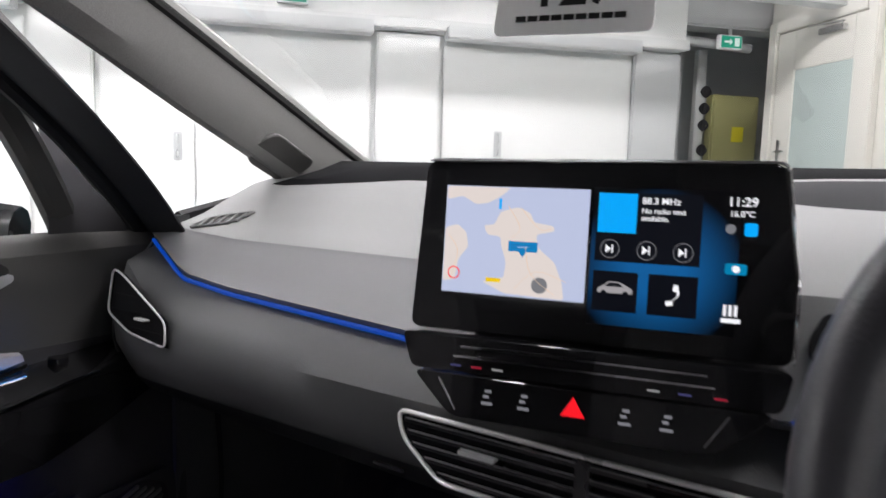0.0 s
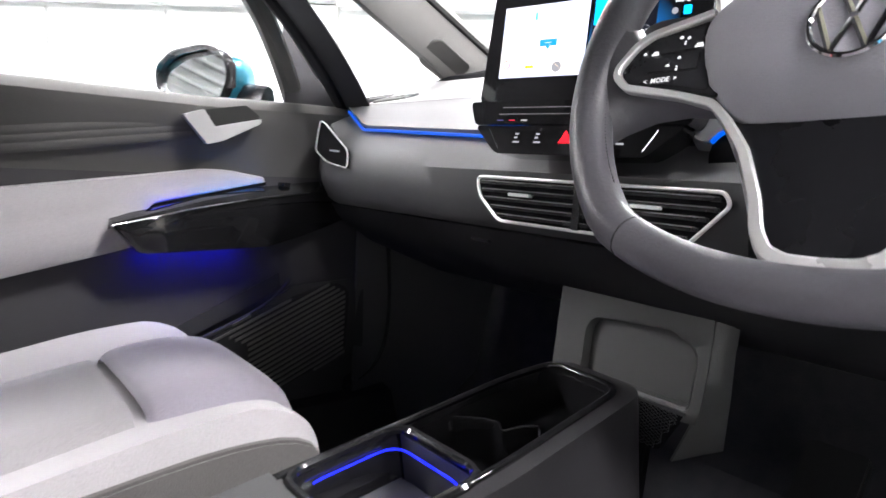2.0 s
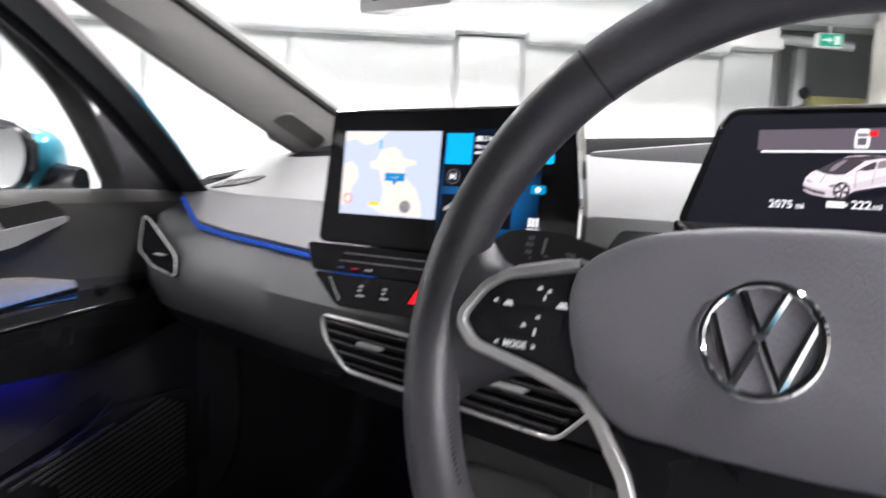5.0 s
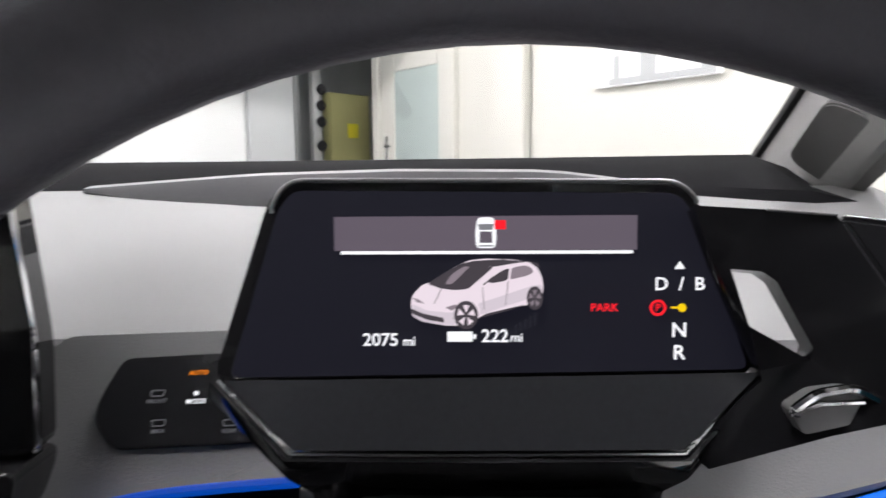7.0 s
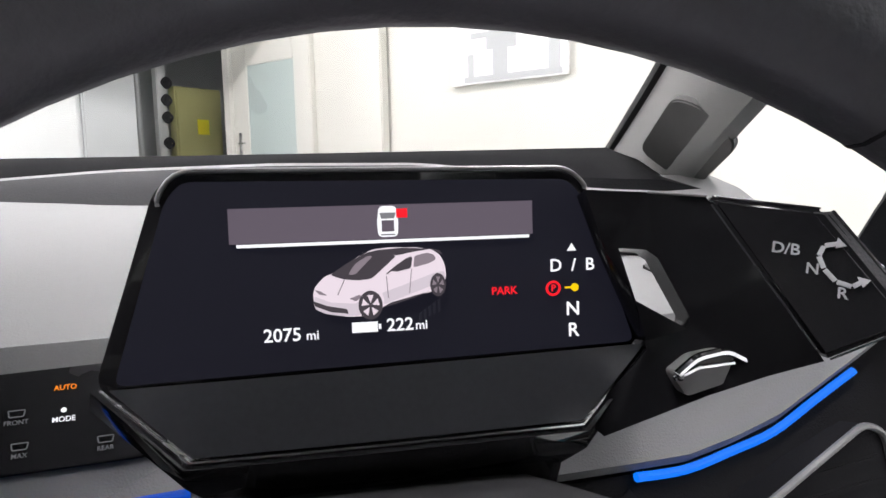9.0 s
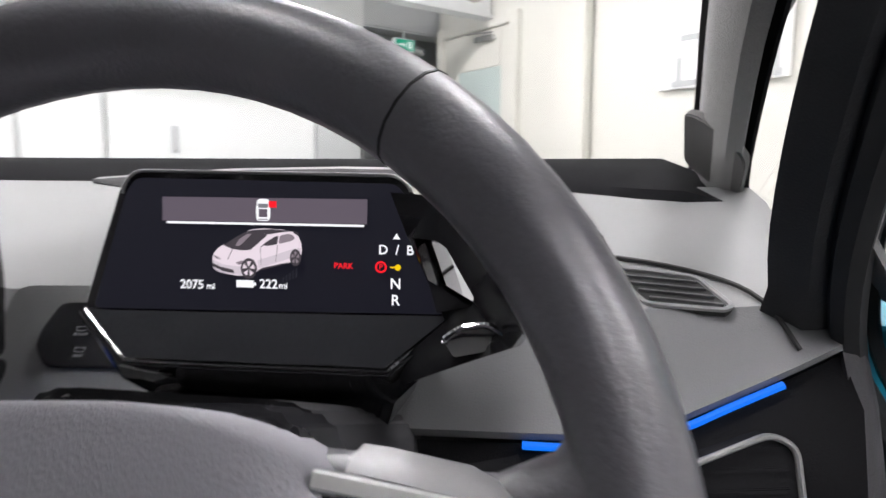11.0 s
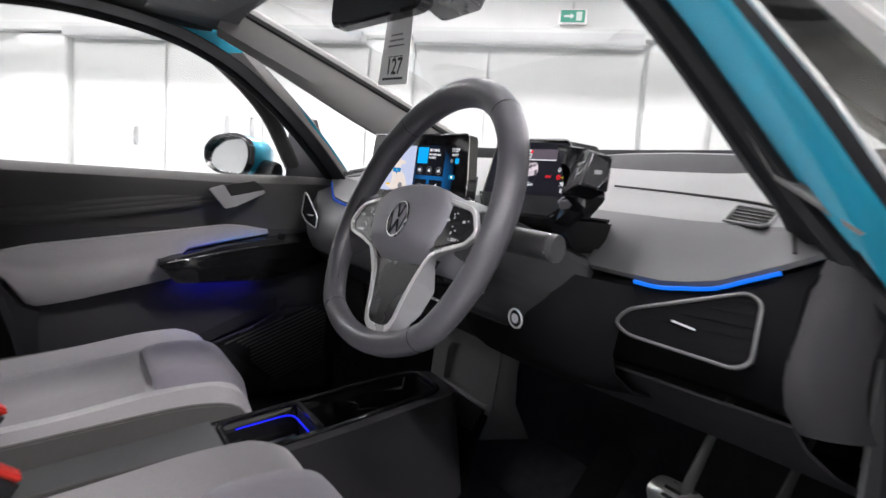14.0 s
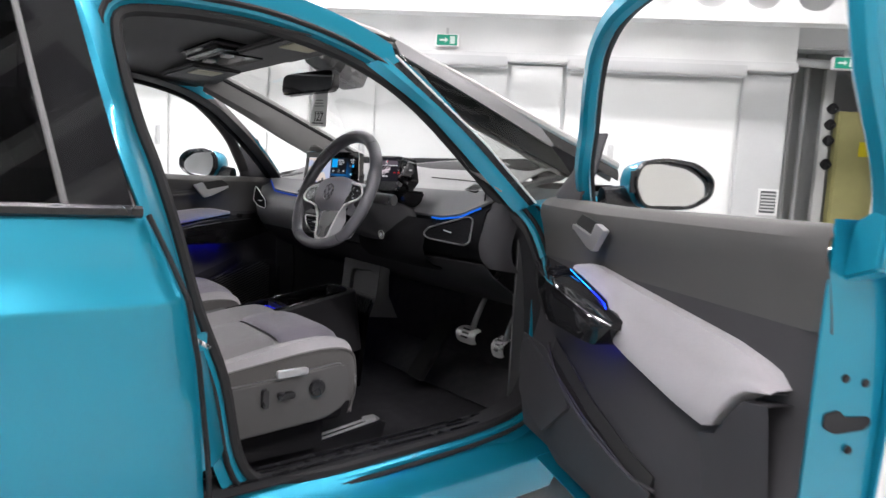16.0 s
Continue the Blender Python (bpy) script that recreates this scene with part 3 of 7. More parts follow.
    part("rim", tube([(sgn * 0.80, -1.32, 0.335), (sgn * 0.845, -1.32, 0.335)], 0.24, n=32), STEEL, wheel)
    rows = []
    for y in (-0.93, -0.955, -1.0, -1.08, -1.2, -1.32, -1.44, -1.56, -1.64, -1.685, -1.71, -1.85, -2.0):
        arch = 0.335 + math.sqrt(max(0.0, 0.37 ** 2 - (y + 1.32) ** 2)) if abs(y + 1.32) < 0.37 else 0.30
        wide = table(-y, [(0.9, 0.853), (1.7, 0.845), (2.0, 0.80)])
        rows.append([(sgn * (wide + 0.006 * math.sin(math.pi * k / 6) - 0.03 * (k / 6) ** 4), y, lin(arch, 0.992, k / 6)) for k in range(7)])
    part("rear_quarter_panel", sheet(rows, 0.004), TEAL, car)
    part("rear_pillar", sheet([[(sgn * lin(a, b, t), lin(c, e, t), lin(0.99, f, t)) for t in (0, 0.35, 0.7, 1)] for a, b, c, e, f in ((0.822, 0.645, -1.53, -1.575, 1.350), (0.812, 0.635, -1.75, -1.66, 1.372), (0.790, 0.600, -1.97, -1.73, 1.385))], 0.004), TEAL, car)
    # rear door skin
    prof = [(0.79, 0.30), (0.835, 0.42), (0.855, 0.58), (0.858, 0.74), (0.858, 0.80), (0.860, 0.842), (0.859, 0.850), (0.853, 0.856), (0.842, 0.92), (0.822, 0.985)]
    ys = (-0.121, -0.17, -0.4, -0.6, -0.75, -0.86)

    def front_edge(z):
        return table(z, [(0.3, -0.075), (0.5, -0.105), (0.68, -0.118), (0.86, -0.15), (0.985, -0.20)])

    rear = part("rear_door", sheet([[(sgn * (x - (0.012 if k == 0 else 0)), front_edge(z) + (y + 0.121), z) for x, z in prof] for k, y in enumerate(ys)], 0.004), TEAL, car)
    part("door_gap", tube([(sgn * (x + 0.001), front_edge(z) + 0.006, z) for x, z in prof], 0.0045, 0.007, n=8, up=(1, 0, 0)), RUBBER, rear, "dark gap at the rear door edge")
    part("belt_trim", tube([(sgn * 0.828, -0.205, 0.99), (sgn * 0.828, -0.7, 0.995), (sgn * 0.822, -1.54, 1.0)], 0.008, 0.010, n=6), SATIN, rear)
    glass = [[(sgn * lin(0.818, 0.64, t), lin(y, y - 0.045, t), lin(0.995, 1.345, t)) for t in (0, 0.35, 0.7, 1)] for y in (-0.315, -0.6, -0.9, -1.2, -1.52)]
    part("rear_window", sheet(glass, 0.004), TINTED, rear, "dark privacy glass")
    part("pillar_panel", sheet([[(sgn * lin(0.822, 0.643, t), lin(y, y - 0.055, t), lin(0.992, 1.345, t)) for t in (0, 0.35, 0.7, 1)] for y in (-0.215, -0.26, -0.305)], 0.004), PIANO, rear,
         "gloss black pillar panel")
    part("window_divider", tube([(sgn * 0.824, -0.31, 0.995), (sgn * 0.735, -0.334, 1.17), (sgn * 0.648, -0.358, 1.345)], 0.0045, 0.006, n=6), RAIL_GREY, rear)
    strip_in = smooth([(0.60, -0.228, 1.37), (0.632, -0.212, 1.30), (0.664, -0.184, 1.15), (0.684, -0.155, 1.05), (0.692, -0.124, 0.95), (0.700, -0.082, 0.80), (0.708, -0.045, 0.66), (0.715, -0.02, 0.53)], 4)
    strip_out = smooth([(0.622, -0.288, 1.37), (0.655, -0.272, 1.30), (0.724, -0.238, 1.15), (0.768, -0.214, 1.05), (0.794, -0.182, 0.95), (0.806, -0.138, 0.80), (0.810, -0.112, 0.66), (0.810, -0.098, 0.53)], 4)
    part("rear_frame", sheet([[(sgn * q.x, q.y, q.z) for q in (a, a.lerp(b, 0.35) + Vector((0.014, 0.004, 0)), a.lerp(b, 0.7) + Vector((0.016, 0.002, 0)), b)] for a, b in zip(strip_in, strip_out)], 0.004), TEAL, rear)
    part("striker_plate", box(0.765, -0.105, 0.738, 0.772, -0.078, 0.772, 0.002, m=Matrix.Diagonal((sgn, 1, 1, 1))), TEAL, car)
    part("striker", tube(smooth([(sgn * 0.768, -0.105, 0.765), (sgn * 0.794, -0.10, 0.762), (sgn * 0.794, -0.084, 0.75), (sgn * 0.768, -0.080, 0.748)], 4), 0.004, n=8), STEEL, car, "steel door striker")
    # inner trim of the rear flank, seen past the seats
    part("rear_side_trim", sheet([[(sgn * x, y, z) for x, z in ((0.70, 0.40), (0.72, 0.7), (0.73, 0.98), (0.69, 1.05))] for y in (-0.26, -0.7, -1.2, -1.95)], 0.004), DOOR_DARK, car)
    part("pillar_trim", sheet([[(sgn * x, y, z) for y in (-0.19, -0.24, -0.30)] for x, z in ((0.70, 0.45), (0.70, 0.8), (0.69, 1.0), (0.60, 1.25), (0.55, 1.37))], 0.004), DOOR_DARK, car)
    # windscreen pillar trim, pillar behind the quarter light, and quarter light
    e1 = smooth([(0.675, 1.19, 1.125), (0.64, 1.0, 1.192), (0.607, 0.835, 1.25), (0.572, 0.65, 1.315), (0.515, 0.39, 1.40)], 4)
    e2 = smooth([(0.672, 0.965, 1.10), (0.645, 0.87, 1.14), (0.605, 0.69, 1.21), (0.583, 0.545, 1.275), (0.555, 0.38, 1.345)], 4)
    mid = [(a + b) / 2 + Vector((-0.018, -0.03, -0.012)) for a, b in zip(e1, e2)]
    part("screen_pillar_trim", sheet([[(sgn * q.x, q.y, q.z) for q in (a, a.lerp(m, 0.35) + Vector((-0.004, -0.012, -0.002)), m, m.lerp(b, 0.6) + Vector((-0.002, -0.008, -0.004)), b)] for a, m, b in zip(e1, mid, e2)], 0.004), PILLAR, car,
         "grey cloth covered windscreen pillar")
    part("pillar_core", sheet([[(sgn * (q.x + 0.012), q.y + 0.012, q.z + 0.002) for q in (a, (a + b) / 2, b)] for a, b in zip(e1, e2)], 0.003), COWL, car, "black outer side of the pillar")
    part("screen_edge", tube([(sgn * q.x, q.y + 0.006, q.z + 0.004) for q in e1], 0.009, n=6), RUBBER, car)
    # round tweeter cover at the foot of the pillar
    k = 4
    along = (mid[k + 2] - mid[k - 2]).normalized()
    across = (mid[k].lerp(e2[k], 0.6) - mid[k]).normalized()
    out = along.cross(across)
    if out.x > 0:
        across, out = -across, -out
    c = mid[k].lerp(e2[k], 0.25) + out * 0.005
    flip = Matrix.Diagonal((sgn, 1, 1, 1))
    fr = flip @ basis(c, along, across)
    outline = rounded([(-0.062, -0.034), (0.050, -0.034), (0.068, 0.0), (0.056, 0.032), (-0.062, 0.032)], 0.016)
    part("speaker_cover", prism(outline, 0.008, fr, 0.0015, z0=0.002), TWEETER, car, "dark tweeter grille in the pillar")
    off = 0.055 if sgn > 0 else 0.0
    p2f = [(0.738 - off * 0.2, 0.775, 1.05), (0.715 - off, 0.715, 1.105), (0.70 - off, 0.64, 1.195), (0.66 - off * 0.8, 0.47, 1.335)]
    p2r = [(0.712 - off * 0.2, 0.70, 1.045), (0.70 - off, 0.635, 1.095), (0.682 - off, 0.56, 1.175), (0.635 - off * 0.8, 0.41, 1.325)]
    part("quarter_pillar_trim", sheet([[(sgn * q[0], q[1], q[2]) for q in (f, ((f[0] + r[0]) / 2 - 0.012, (f[1] + r[1]) / 2, (f[2] + r[2]) / 2), r)] for f, r in zip(p2f, p2r)], 0.004), PILLAR, car)
    if sgn > 0:
        rim = smooth([(0.618, 0.405, 1.352), (0.662, 0.545, 1.24), (0.688, 0.635, 1.17), (0.712, 0.715, 1.095), (0.740, 0.79, 1.02)], 5)
        root = smooth([(0.606, 0.335, 1.322), (0.630, 0.475, 1.242), (0.652, 0.575, 1.160), (0.680, 0.668, 1.072), (0.715, 0.738, 0.995)], 5)
        part("front_frame", sheet([[a, a.lerp(b, 0.30) + Vector((0.013, 0, 0.002)), a.lerp(b, 0.58) + Vector((0.010, 0, 0.002)), a.lerp(b, 0.72)] for a, b in zip(root, rim)], 0.004), TEAL, car, "teal windscreen pillar beside the door")
        part("quarter_border", sheet([[a.lerp(b, 0.70) + Vector((0.001, 0, 0)), b + Vector((0.002, 0.002, 0))] for a, b in zip(root, rim)], 0.004), SATIN, car, "black border of the quarter light")
        part("quarter_frame", tube([q + Vector((0.002, 0.002, 0)) for q in rim], 0.003, 0.003, n=6), SILVER, car, "thin bright quarter light edge")
        low = smooth([(0.614, 0.425, 1.358), (0.628, 0.60, 1.298), (0.640, 0.75, 1.245), (0.655, 1.03, 1.148), (0.675, 1.19, 1.09)], 5)
        part("quarter_light", sheet([[a, a.lerp(b, 0.5) + Vector((0.004, 0, 0)), b] for a, b in zip(rim, low)]), QUARTER, car, "dark reflecting quarter light glass")
        part("rail_flank", sheet([[q, q.lerp(w, 0.5) + Vector((0.004, 0, 0)), w] for q, w in zip(low, smooth([(0.575, 0.42, 1.405), (0.592, 0.60, 1.345), (0.612, 0.76, 1.293), (0.650, 1.03, 1.195), (0.683, 1.19, 1.14)], 5))], 0.004), RAIL_GREY, car, "grey flank of the roof arch")
    else:
        q2 = [e1[0].lerp(e1[12], i / 6) + Vector((0.022, 0.004, -0.022)) for i in range(7)]
        q1 = [Vector(q) + Vector((0.016, 0.008, 0.0)) for q in smooth(p2f, 2)]
        part("quarter_light", sheet([[(sgn * q.x, q.y, q.z) for q in (a, a.lerp(b, 0.5) + Vector((0.006, 0, 0)), b)] for a, b in zip(q1, q2)]), CLEAR, car, "clear quarter light glass")
        part("quarter_frame", tube([(sgn * (q.x + 0.004), q.y - 0.006, q.z) for q in q1], 0.004, 0.006, n=6), STEEL, car, "thin bright quarter light edge")
    part("quarter_sill", tube([(sgn * 0.70, 0.76, 1.055), (sgn * 0.69, 0.86, 1.078), (sgn * 0.66, 0.98, 1.095)], 0.012, 0.010, n=6), HARD_DARK, car)
    # outer windscreen pillar: black edge and silver roof rail line
    o1 = [q + Vector((0.016, 0.012, 0.006)) for q in e1]
    o2 = [q + Vector((0.022, 0.010, -0.030)) for q in e1]
    part("outer_pillar", sheet([[(sgn * q.x, q.y, q.z) for q in (a, a.lerp(b, 0.5) + Vector((0.004, 0, 0.0)), b)] for a, b in zip(o1, o2)], 0.004), SATIN, car)
    part("roof_rail", tube([(sgn * (q.x + 0.012), q.y + 0.012, q.z + 0.014) for q in e1] + [(sgn * 0.515, 0.2, 1.440), (sgn * 0.525, -0.3, 1.46), (sgn * 0.53, -1.2, 1.435), (sgn * 0.53, -1.65, 1.40)], 0.012, 0.013, n=8), ARCH_SILVER, car, "silver roof arch trim")

# bonnet, cowl, floor, firewall, roof
part("bonnet", sheet([[(x, table(y, [(1.30, 1.30), (2.1, 2.1)]) - 0.10 * (x / 0.72) ** 2, table(y, [(1.30, 1.02), (1.6, 0.95), (2.1, 0.72)]) - 0.05 * (x / 0.72) ** 4) for x in (-0.76, -0.6, -0.3, 0, 0.3, 0.6, 0.76)] for y in (1.30, 1.45, 1.6, 1.85, 2.1)], 0.006), TEAL, car)
part("nose", sheet([[(x, 2.1 - 0.12 * (x / 0.76) ** 2 + dy, z) for x in (-0.8, -0.5, 0, 0.5, 0.8)] for dy, z in ((0, 0.72), (0.08, 0.6), (0.09, 0.4), (0.04, 0.25))], 0.006), TEAL, car)
part("cowl_panel", sheet([[(x, y - 0.12 * (x / 0.75) ** 2, z) for x in (-0.75, -0.4, 0, 0.4, 0.75)] for y, z in ((1.22, 1.08), (1.27, 1.06), (1.34, 1.01))], 0.004), HARD_DARK, car)
SCREEN = [(0.0, 0.685, 1.21, 1.118), (0.27, 0.645, 1.0, 1.196), (0.50, 0.612, 0.835, 1.254), (0.75, 0.577, 0.65, 1.319), (1.0, 0.52, 0.39, 1.404)]
glass_rows = []
for t in [k / 10 for k in range(11)]:
    ex, ey, ez = (table(t, [(q[0], q[k]) for q in SCREEN]) for k in (1, 2, 3))
    glass_rows.append([(s * ex, ey + (1 - s * s) * lin(0.15, 0.05, t), ez + (1 - s * s) * 0.010) for s in [k / 8 for k in range(-8, 9)]])
part("windscreen", sheet(glass_rows), CLEAR, car, "clear windscreen glass")
part("floor_carpet", box(-0.715, -0.9, 0.30, 0.64, 1.2, 0.325, 0.004), CARPET, car)
part("underbody", box(-0.64, -2.0, 0.20, 0.64, 1.1, 0.298, 0.01), HARD_DARK, car)
part("firewall", sheet([[(x, y, z) for x in (-0.76, 0, 0.76)] for y, z in ((0.98, 0.326), (1.12, 0.42), (1.18, 0.7), (1.2, 1.05))], 0.006), CARPET, car)
part("roof_skin", sheet([[(x, y, 1.475 - 0.05 * (x / 0.56) ** 2 - 0.10 * max(0, y - 0.1) ** 1.2 - 0.07 * max(0, -0.8 - y)) for x in (-0.60, -0.4, -0.2, 0, 0.2, 0.4, 0.60)] for y in (0.42, 0.2, 0.0, -0.4, -0.8, -1.3, -1.76)], 0.005), PIANO, car, "black roof skin")
part("headliner", sheet([[(x, y, 1.425 - 0.035 * (x / 0.56) ** 2 - 0.06 * max(0, y - 0.1) - 0.07 * max(0, -0.8 - y)) for x in (-0.585, -0.4, -0.2, 0, 0.2, 0.4, 0.585)] for y in (0.40, 0.3, 0.1, -0.3, -0.8, -1.3, -1.70)], 0.006), HEADLINER, car)
for sgn in (1, -1):
    part("cant_rail_trim", sheet([[(sgn * x, y, z) for x, z in ((0.60, 1.365), (0.57, 1.375), (0.54, 1.405), (0.52, 1.415))] for y in (0.36, 0.1, -0.3, -0.8, -1.3, -1.66)], 0.004), HEADLINER, car)
part("header_trim", sheet([[(x, y, z) for x in (-0.50, -0.25, 0, 0.25, 0.50)] for y, z in ((0.42, 1.405), (0.36, 1.385), (0.28, 1.395))], 0.006), HEADLINER, car)
part("tailgate", sheet([[(s * w, y + 0.07 * s * s, z) for s in (-1, -0.6, 0, 0.6, 1)] for w, y, z in ((0.775, -2.02, 0.995), (0.80, -2.08, 0.86), (0.80, -2.085, 0.62), (0.79, -2.06, 0.52))], 0.006), TEAL, car)
part("rear_bumper", sheet([[(s * w, y + 0.09 * s * s, z) for s in (-1, -0.6, 0, 0.6, 1)] for w, y, z in ((0.795, -2.07, 0.515), (0.805, -2.12, 0.47), (0.80, -2.12, 0.34), (0.76, -2.04, 0.25))], 0.006), HARD_DARK, car, "black rear bumper")
part("tailgate_glass", sheet([[(s * w, y + 0.06 * s * s, z) for s in (-1, -0.6, 0, 0.6, 1)] for w, y, z in ((0.775, -2.015, 1.0), (0.69, -1.91, 1.19), (0.60, -1.77, 1.395))], 0.004), REAR_GLASS, car, "lightly tinted tailgate glass")
part("load_floor", box(-0.62, -2.0, 0.40, 0.62, -1.16, 0.43, 0.01), CARPET, car)
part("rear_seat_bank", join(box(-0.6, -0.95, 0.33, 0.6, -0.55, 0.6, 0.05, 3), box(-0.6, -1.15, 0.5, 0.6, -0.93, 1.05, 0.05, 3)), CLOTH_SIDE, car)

for sgn in (1, -1):
    part("footwell_side", sheet([[(sgn * x, y, z) for x, y in ((0.688 if sgn < 0 else 0.70, 0.735 if sgn < 0 else 0.78), (0.70, 0.80), (0.71, 0.95), (0.72, 1.2))] for z in (0.30, 0.6, 0.85, 1.06)], 0.006), SOFT_DARK, car)

# overhead console with a printed label, sun visors
over = thing("overhead_console", "black overhead console with reading lights and a label", "roof console")
part("housing", box(-0.15, 0.15, 1.385, 0.15, 0.34, 1.42, 0.015, 3), SATIN, over)
part("touch_panel", box(-0.10, 0.19, 1.380, 0.10, 0.31, 1.3849, 0.002), PIANO, over)
for x in (-0.07, 0.07):
    part("reading_light", box(x - 0.02, 0.20, 1.376, x + 0.02, 0.23, 1.3799, 0.002), WHITE_PLASTIC, over)
visor = []
for x in (-0.34, 0.34):
    v = thing("sun_visor", "dark folded sun visor with a pale warning label", "sun visor", "sun visors")
    part("flap", box(x - 0.17, 0.20, 1.372, x + 0.17, 0.36, 1.388, 0.006), HEADLINER, v)
    part("warning_label", box(x + 0.03, 0.23, 1.369, x + 0.13, 0.31, 1.3718), mat("pale_label", (0.6, 0.58, 0.42), 0.5), v, "pale printed warning label")

# inner mirror and the key tag that hangs from it
mirror = thing("rear_view_mirror", "black frameless rear view mirror on the windscreen", "mirror")
fr = basis((0.0, 0.50, 1.352), (0.97, 0.24, 0.04), (0, 0.1, 1))
part("shell", prism(rounded(rect(-0.12, -0.034, 0.12, 0.034), 0.022), 0.03, fr, 0.006, 3), SATIN, mirror)
part("glass", prism(rounded(rect(-0.116, -0.030, 0.116, 0.030), 0.02), 0.002, fr, z0=0.001), MIRROR, mirror, "mirror glass")
part("stem", tube(smooth([(0.0, 0.53, 1.355), (0.0, 0.57, 1.365), (0.0, 0.60, 1.372)], 3), 0.016, n=10), SATIN, mirror)
part("camera_housing", prism(rounded([(-0.07, -0.08), (0.07, -0.08), (0.055, 0.10), (-0.055, 0.10)], 0.02), 0.05, basis((0, 0.60, 1.385), (1, 0, 0), (0, -0.9, 0.42)), 0.01, 3, z0=0.0), SATIN, mirror)
tag = thing("hanging_key_tag", "white printed card tag numbered 127 hanging from the mirror", "tag")
tf = basis((-0.001, 0.546, 1.2775), (1, 0.036, -0.05), (0.03, 0.05, 1))
part("card", prism(rounded([(-0.05, -0.06), (0.056, -0.06), (0.046, 0.085), (-0.040, 0.085)], 0.006), 0.0012, tf, z0=0.0006), PAPER, tag)
part("number_rule", flat(-0.022, -0.0135, 0.030, -0.0122, tf, z=0.0010), INK, tag)
lettering("number", "127", 0.038, tf @ pose(0.004, -0.0305, 0.0012), INK, tag)
for k in range(9):  # a line of small capitals, too small to read
    part("print_mark", flat(-0.034 + 0.0082 * k, -0.0513, -0.0270 + 0.0082 * k, -0.0478, tf, z=0.0010), INK, tag)
for k in range(3):
    part("print_line", flat(-0.026 + 0.003 * k, 0.004 + 0.009 * k, 0.030 - 0.004 * k, 0.0065 + 0.009 * k, tf, z=0.0010), STEEL_DULL, tag)
part("eyelet", tube([tf @ Vector((0.003 + x, 0.074 + y, 0.001)) for x, y in disc(0.005, 14)], 0.0012, closed=True, n=6), STEEL_DULL, tag)

# ---- dashboard ----
def strip_y(x):
    return table(x, [(-0.67, 0.70), (-0.555, 0.664), (-0.44, 0.645), (0.0, 0.63), (0.40, 0.655), (0.5, 0.672), (0.62, 0.70), (0.67, 0.71)])


def strip_z(x):
    return table(x, [(-0.67, 1.032), (-0.62, 1.015), (-0.555, 0.992), (-0.44, 0.987), (-0.19, 0.977), (0.0, 0.970), (0.40, 0.966), (0.5, 0.962), (0.56, 0.970), (0.63, 1.0), (0.67, 1.02)])


def crease(x):
    """Where the dash front bends over into the top."""
    return table(abs(x), [(0.5, 0.700), (0.62, 0.716), (0.67, 0.735)]), table(abs(x), [(0.5, 1.0405), (0.62, 1.044), (0.67, 1.048)])


dash = thing("dashboard", "light and dark grey dashboard with a blue light strip", "dashboard")
XS = [-0.67 + 1.34 * i / 40 for i in range(41)]
low = []
for x in XS:
    y, z = strip_y(x), strip_z(x)
    yc, zc = crease(x)
    low.append([(x, y, z), (x, y - 0.004, z + 0.006), (x, lin(y, yc, 0.35) - 0.005, lin(z, zc, 0.35)), (x, lin(y, yc, 0.75) - 0.004, lin(z, zc, 0.75)), (x, yc - 0.003, zc - 0.005), (x, yc + 0.001, zc)])
# shade of the upright front is put into its darker colour
part("front_panel", sheet(low, 0.004), FRONT_SHADED, dash, "soft dash front panel, light grey skin darkened for shade")
top = []
for x in XS:
    bow = 0.10 * (x / 0.67) ** 2
    yc, zc = crease(x)
    top.append([(x, yc + 0.001, zc), (x, yc + 0.006, zc + 0.002), (x, lin(yc, 0.78, 0.5), lin(zc, 1.062, 0.5)), (x, 0.78, 1.062), (x, 0.85 - bow * 0.2, 1.086), (x, 0.93 - bow * 0.5, 1.108), (x, 0.99 - bow * 0.6, 1.120)])
part("top_panel", sheet(top, 0.004), SOFT_LIGHT, dash, "light grey dash top")
back = []
for x in XS:
    bow = 0.10 * (x / 0.67) ** 2
    y0 = table(abs(x), [(0.0, 0.985), (0.42, 0.965), (0.58, 0.885), (0.67, 0.865)])
    z0 = 0.833 + 0.3 * y0 - table(abs(x), [(0.3, 0.012), (0.5, 0.0)])
    fall = 0.05 * max(0.0, (abs(x) - 0.60) / 0.07) ** 2
    back.append([(x, y0, z0 - fall * 0.4), (x, y0 + 0.012, lin(z0, 1.130, 0.6) - fall * 0.6), (x, max(1.03 - bow * 0.8, y0 + 0.03), lin(z0 + 0.02, 1.142, 0.7) - fall), (x, 1.08 - bow * 0.8, 1.150 - fall), (x, 1.20 - bow, 1.142 - fall * 0.5), (x, 1.345 - 1.45 * bow, 1.122)])
part("screen_cowl", sheet(back, 0.004), COWL, dash, "black strip under the windscreen")
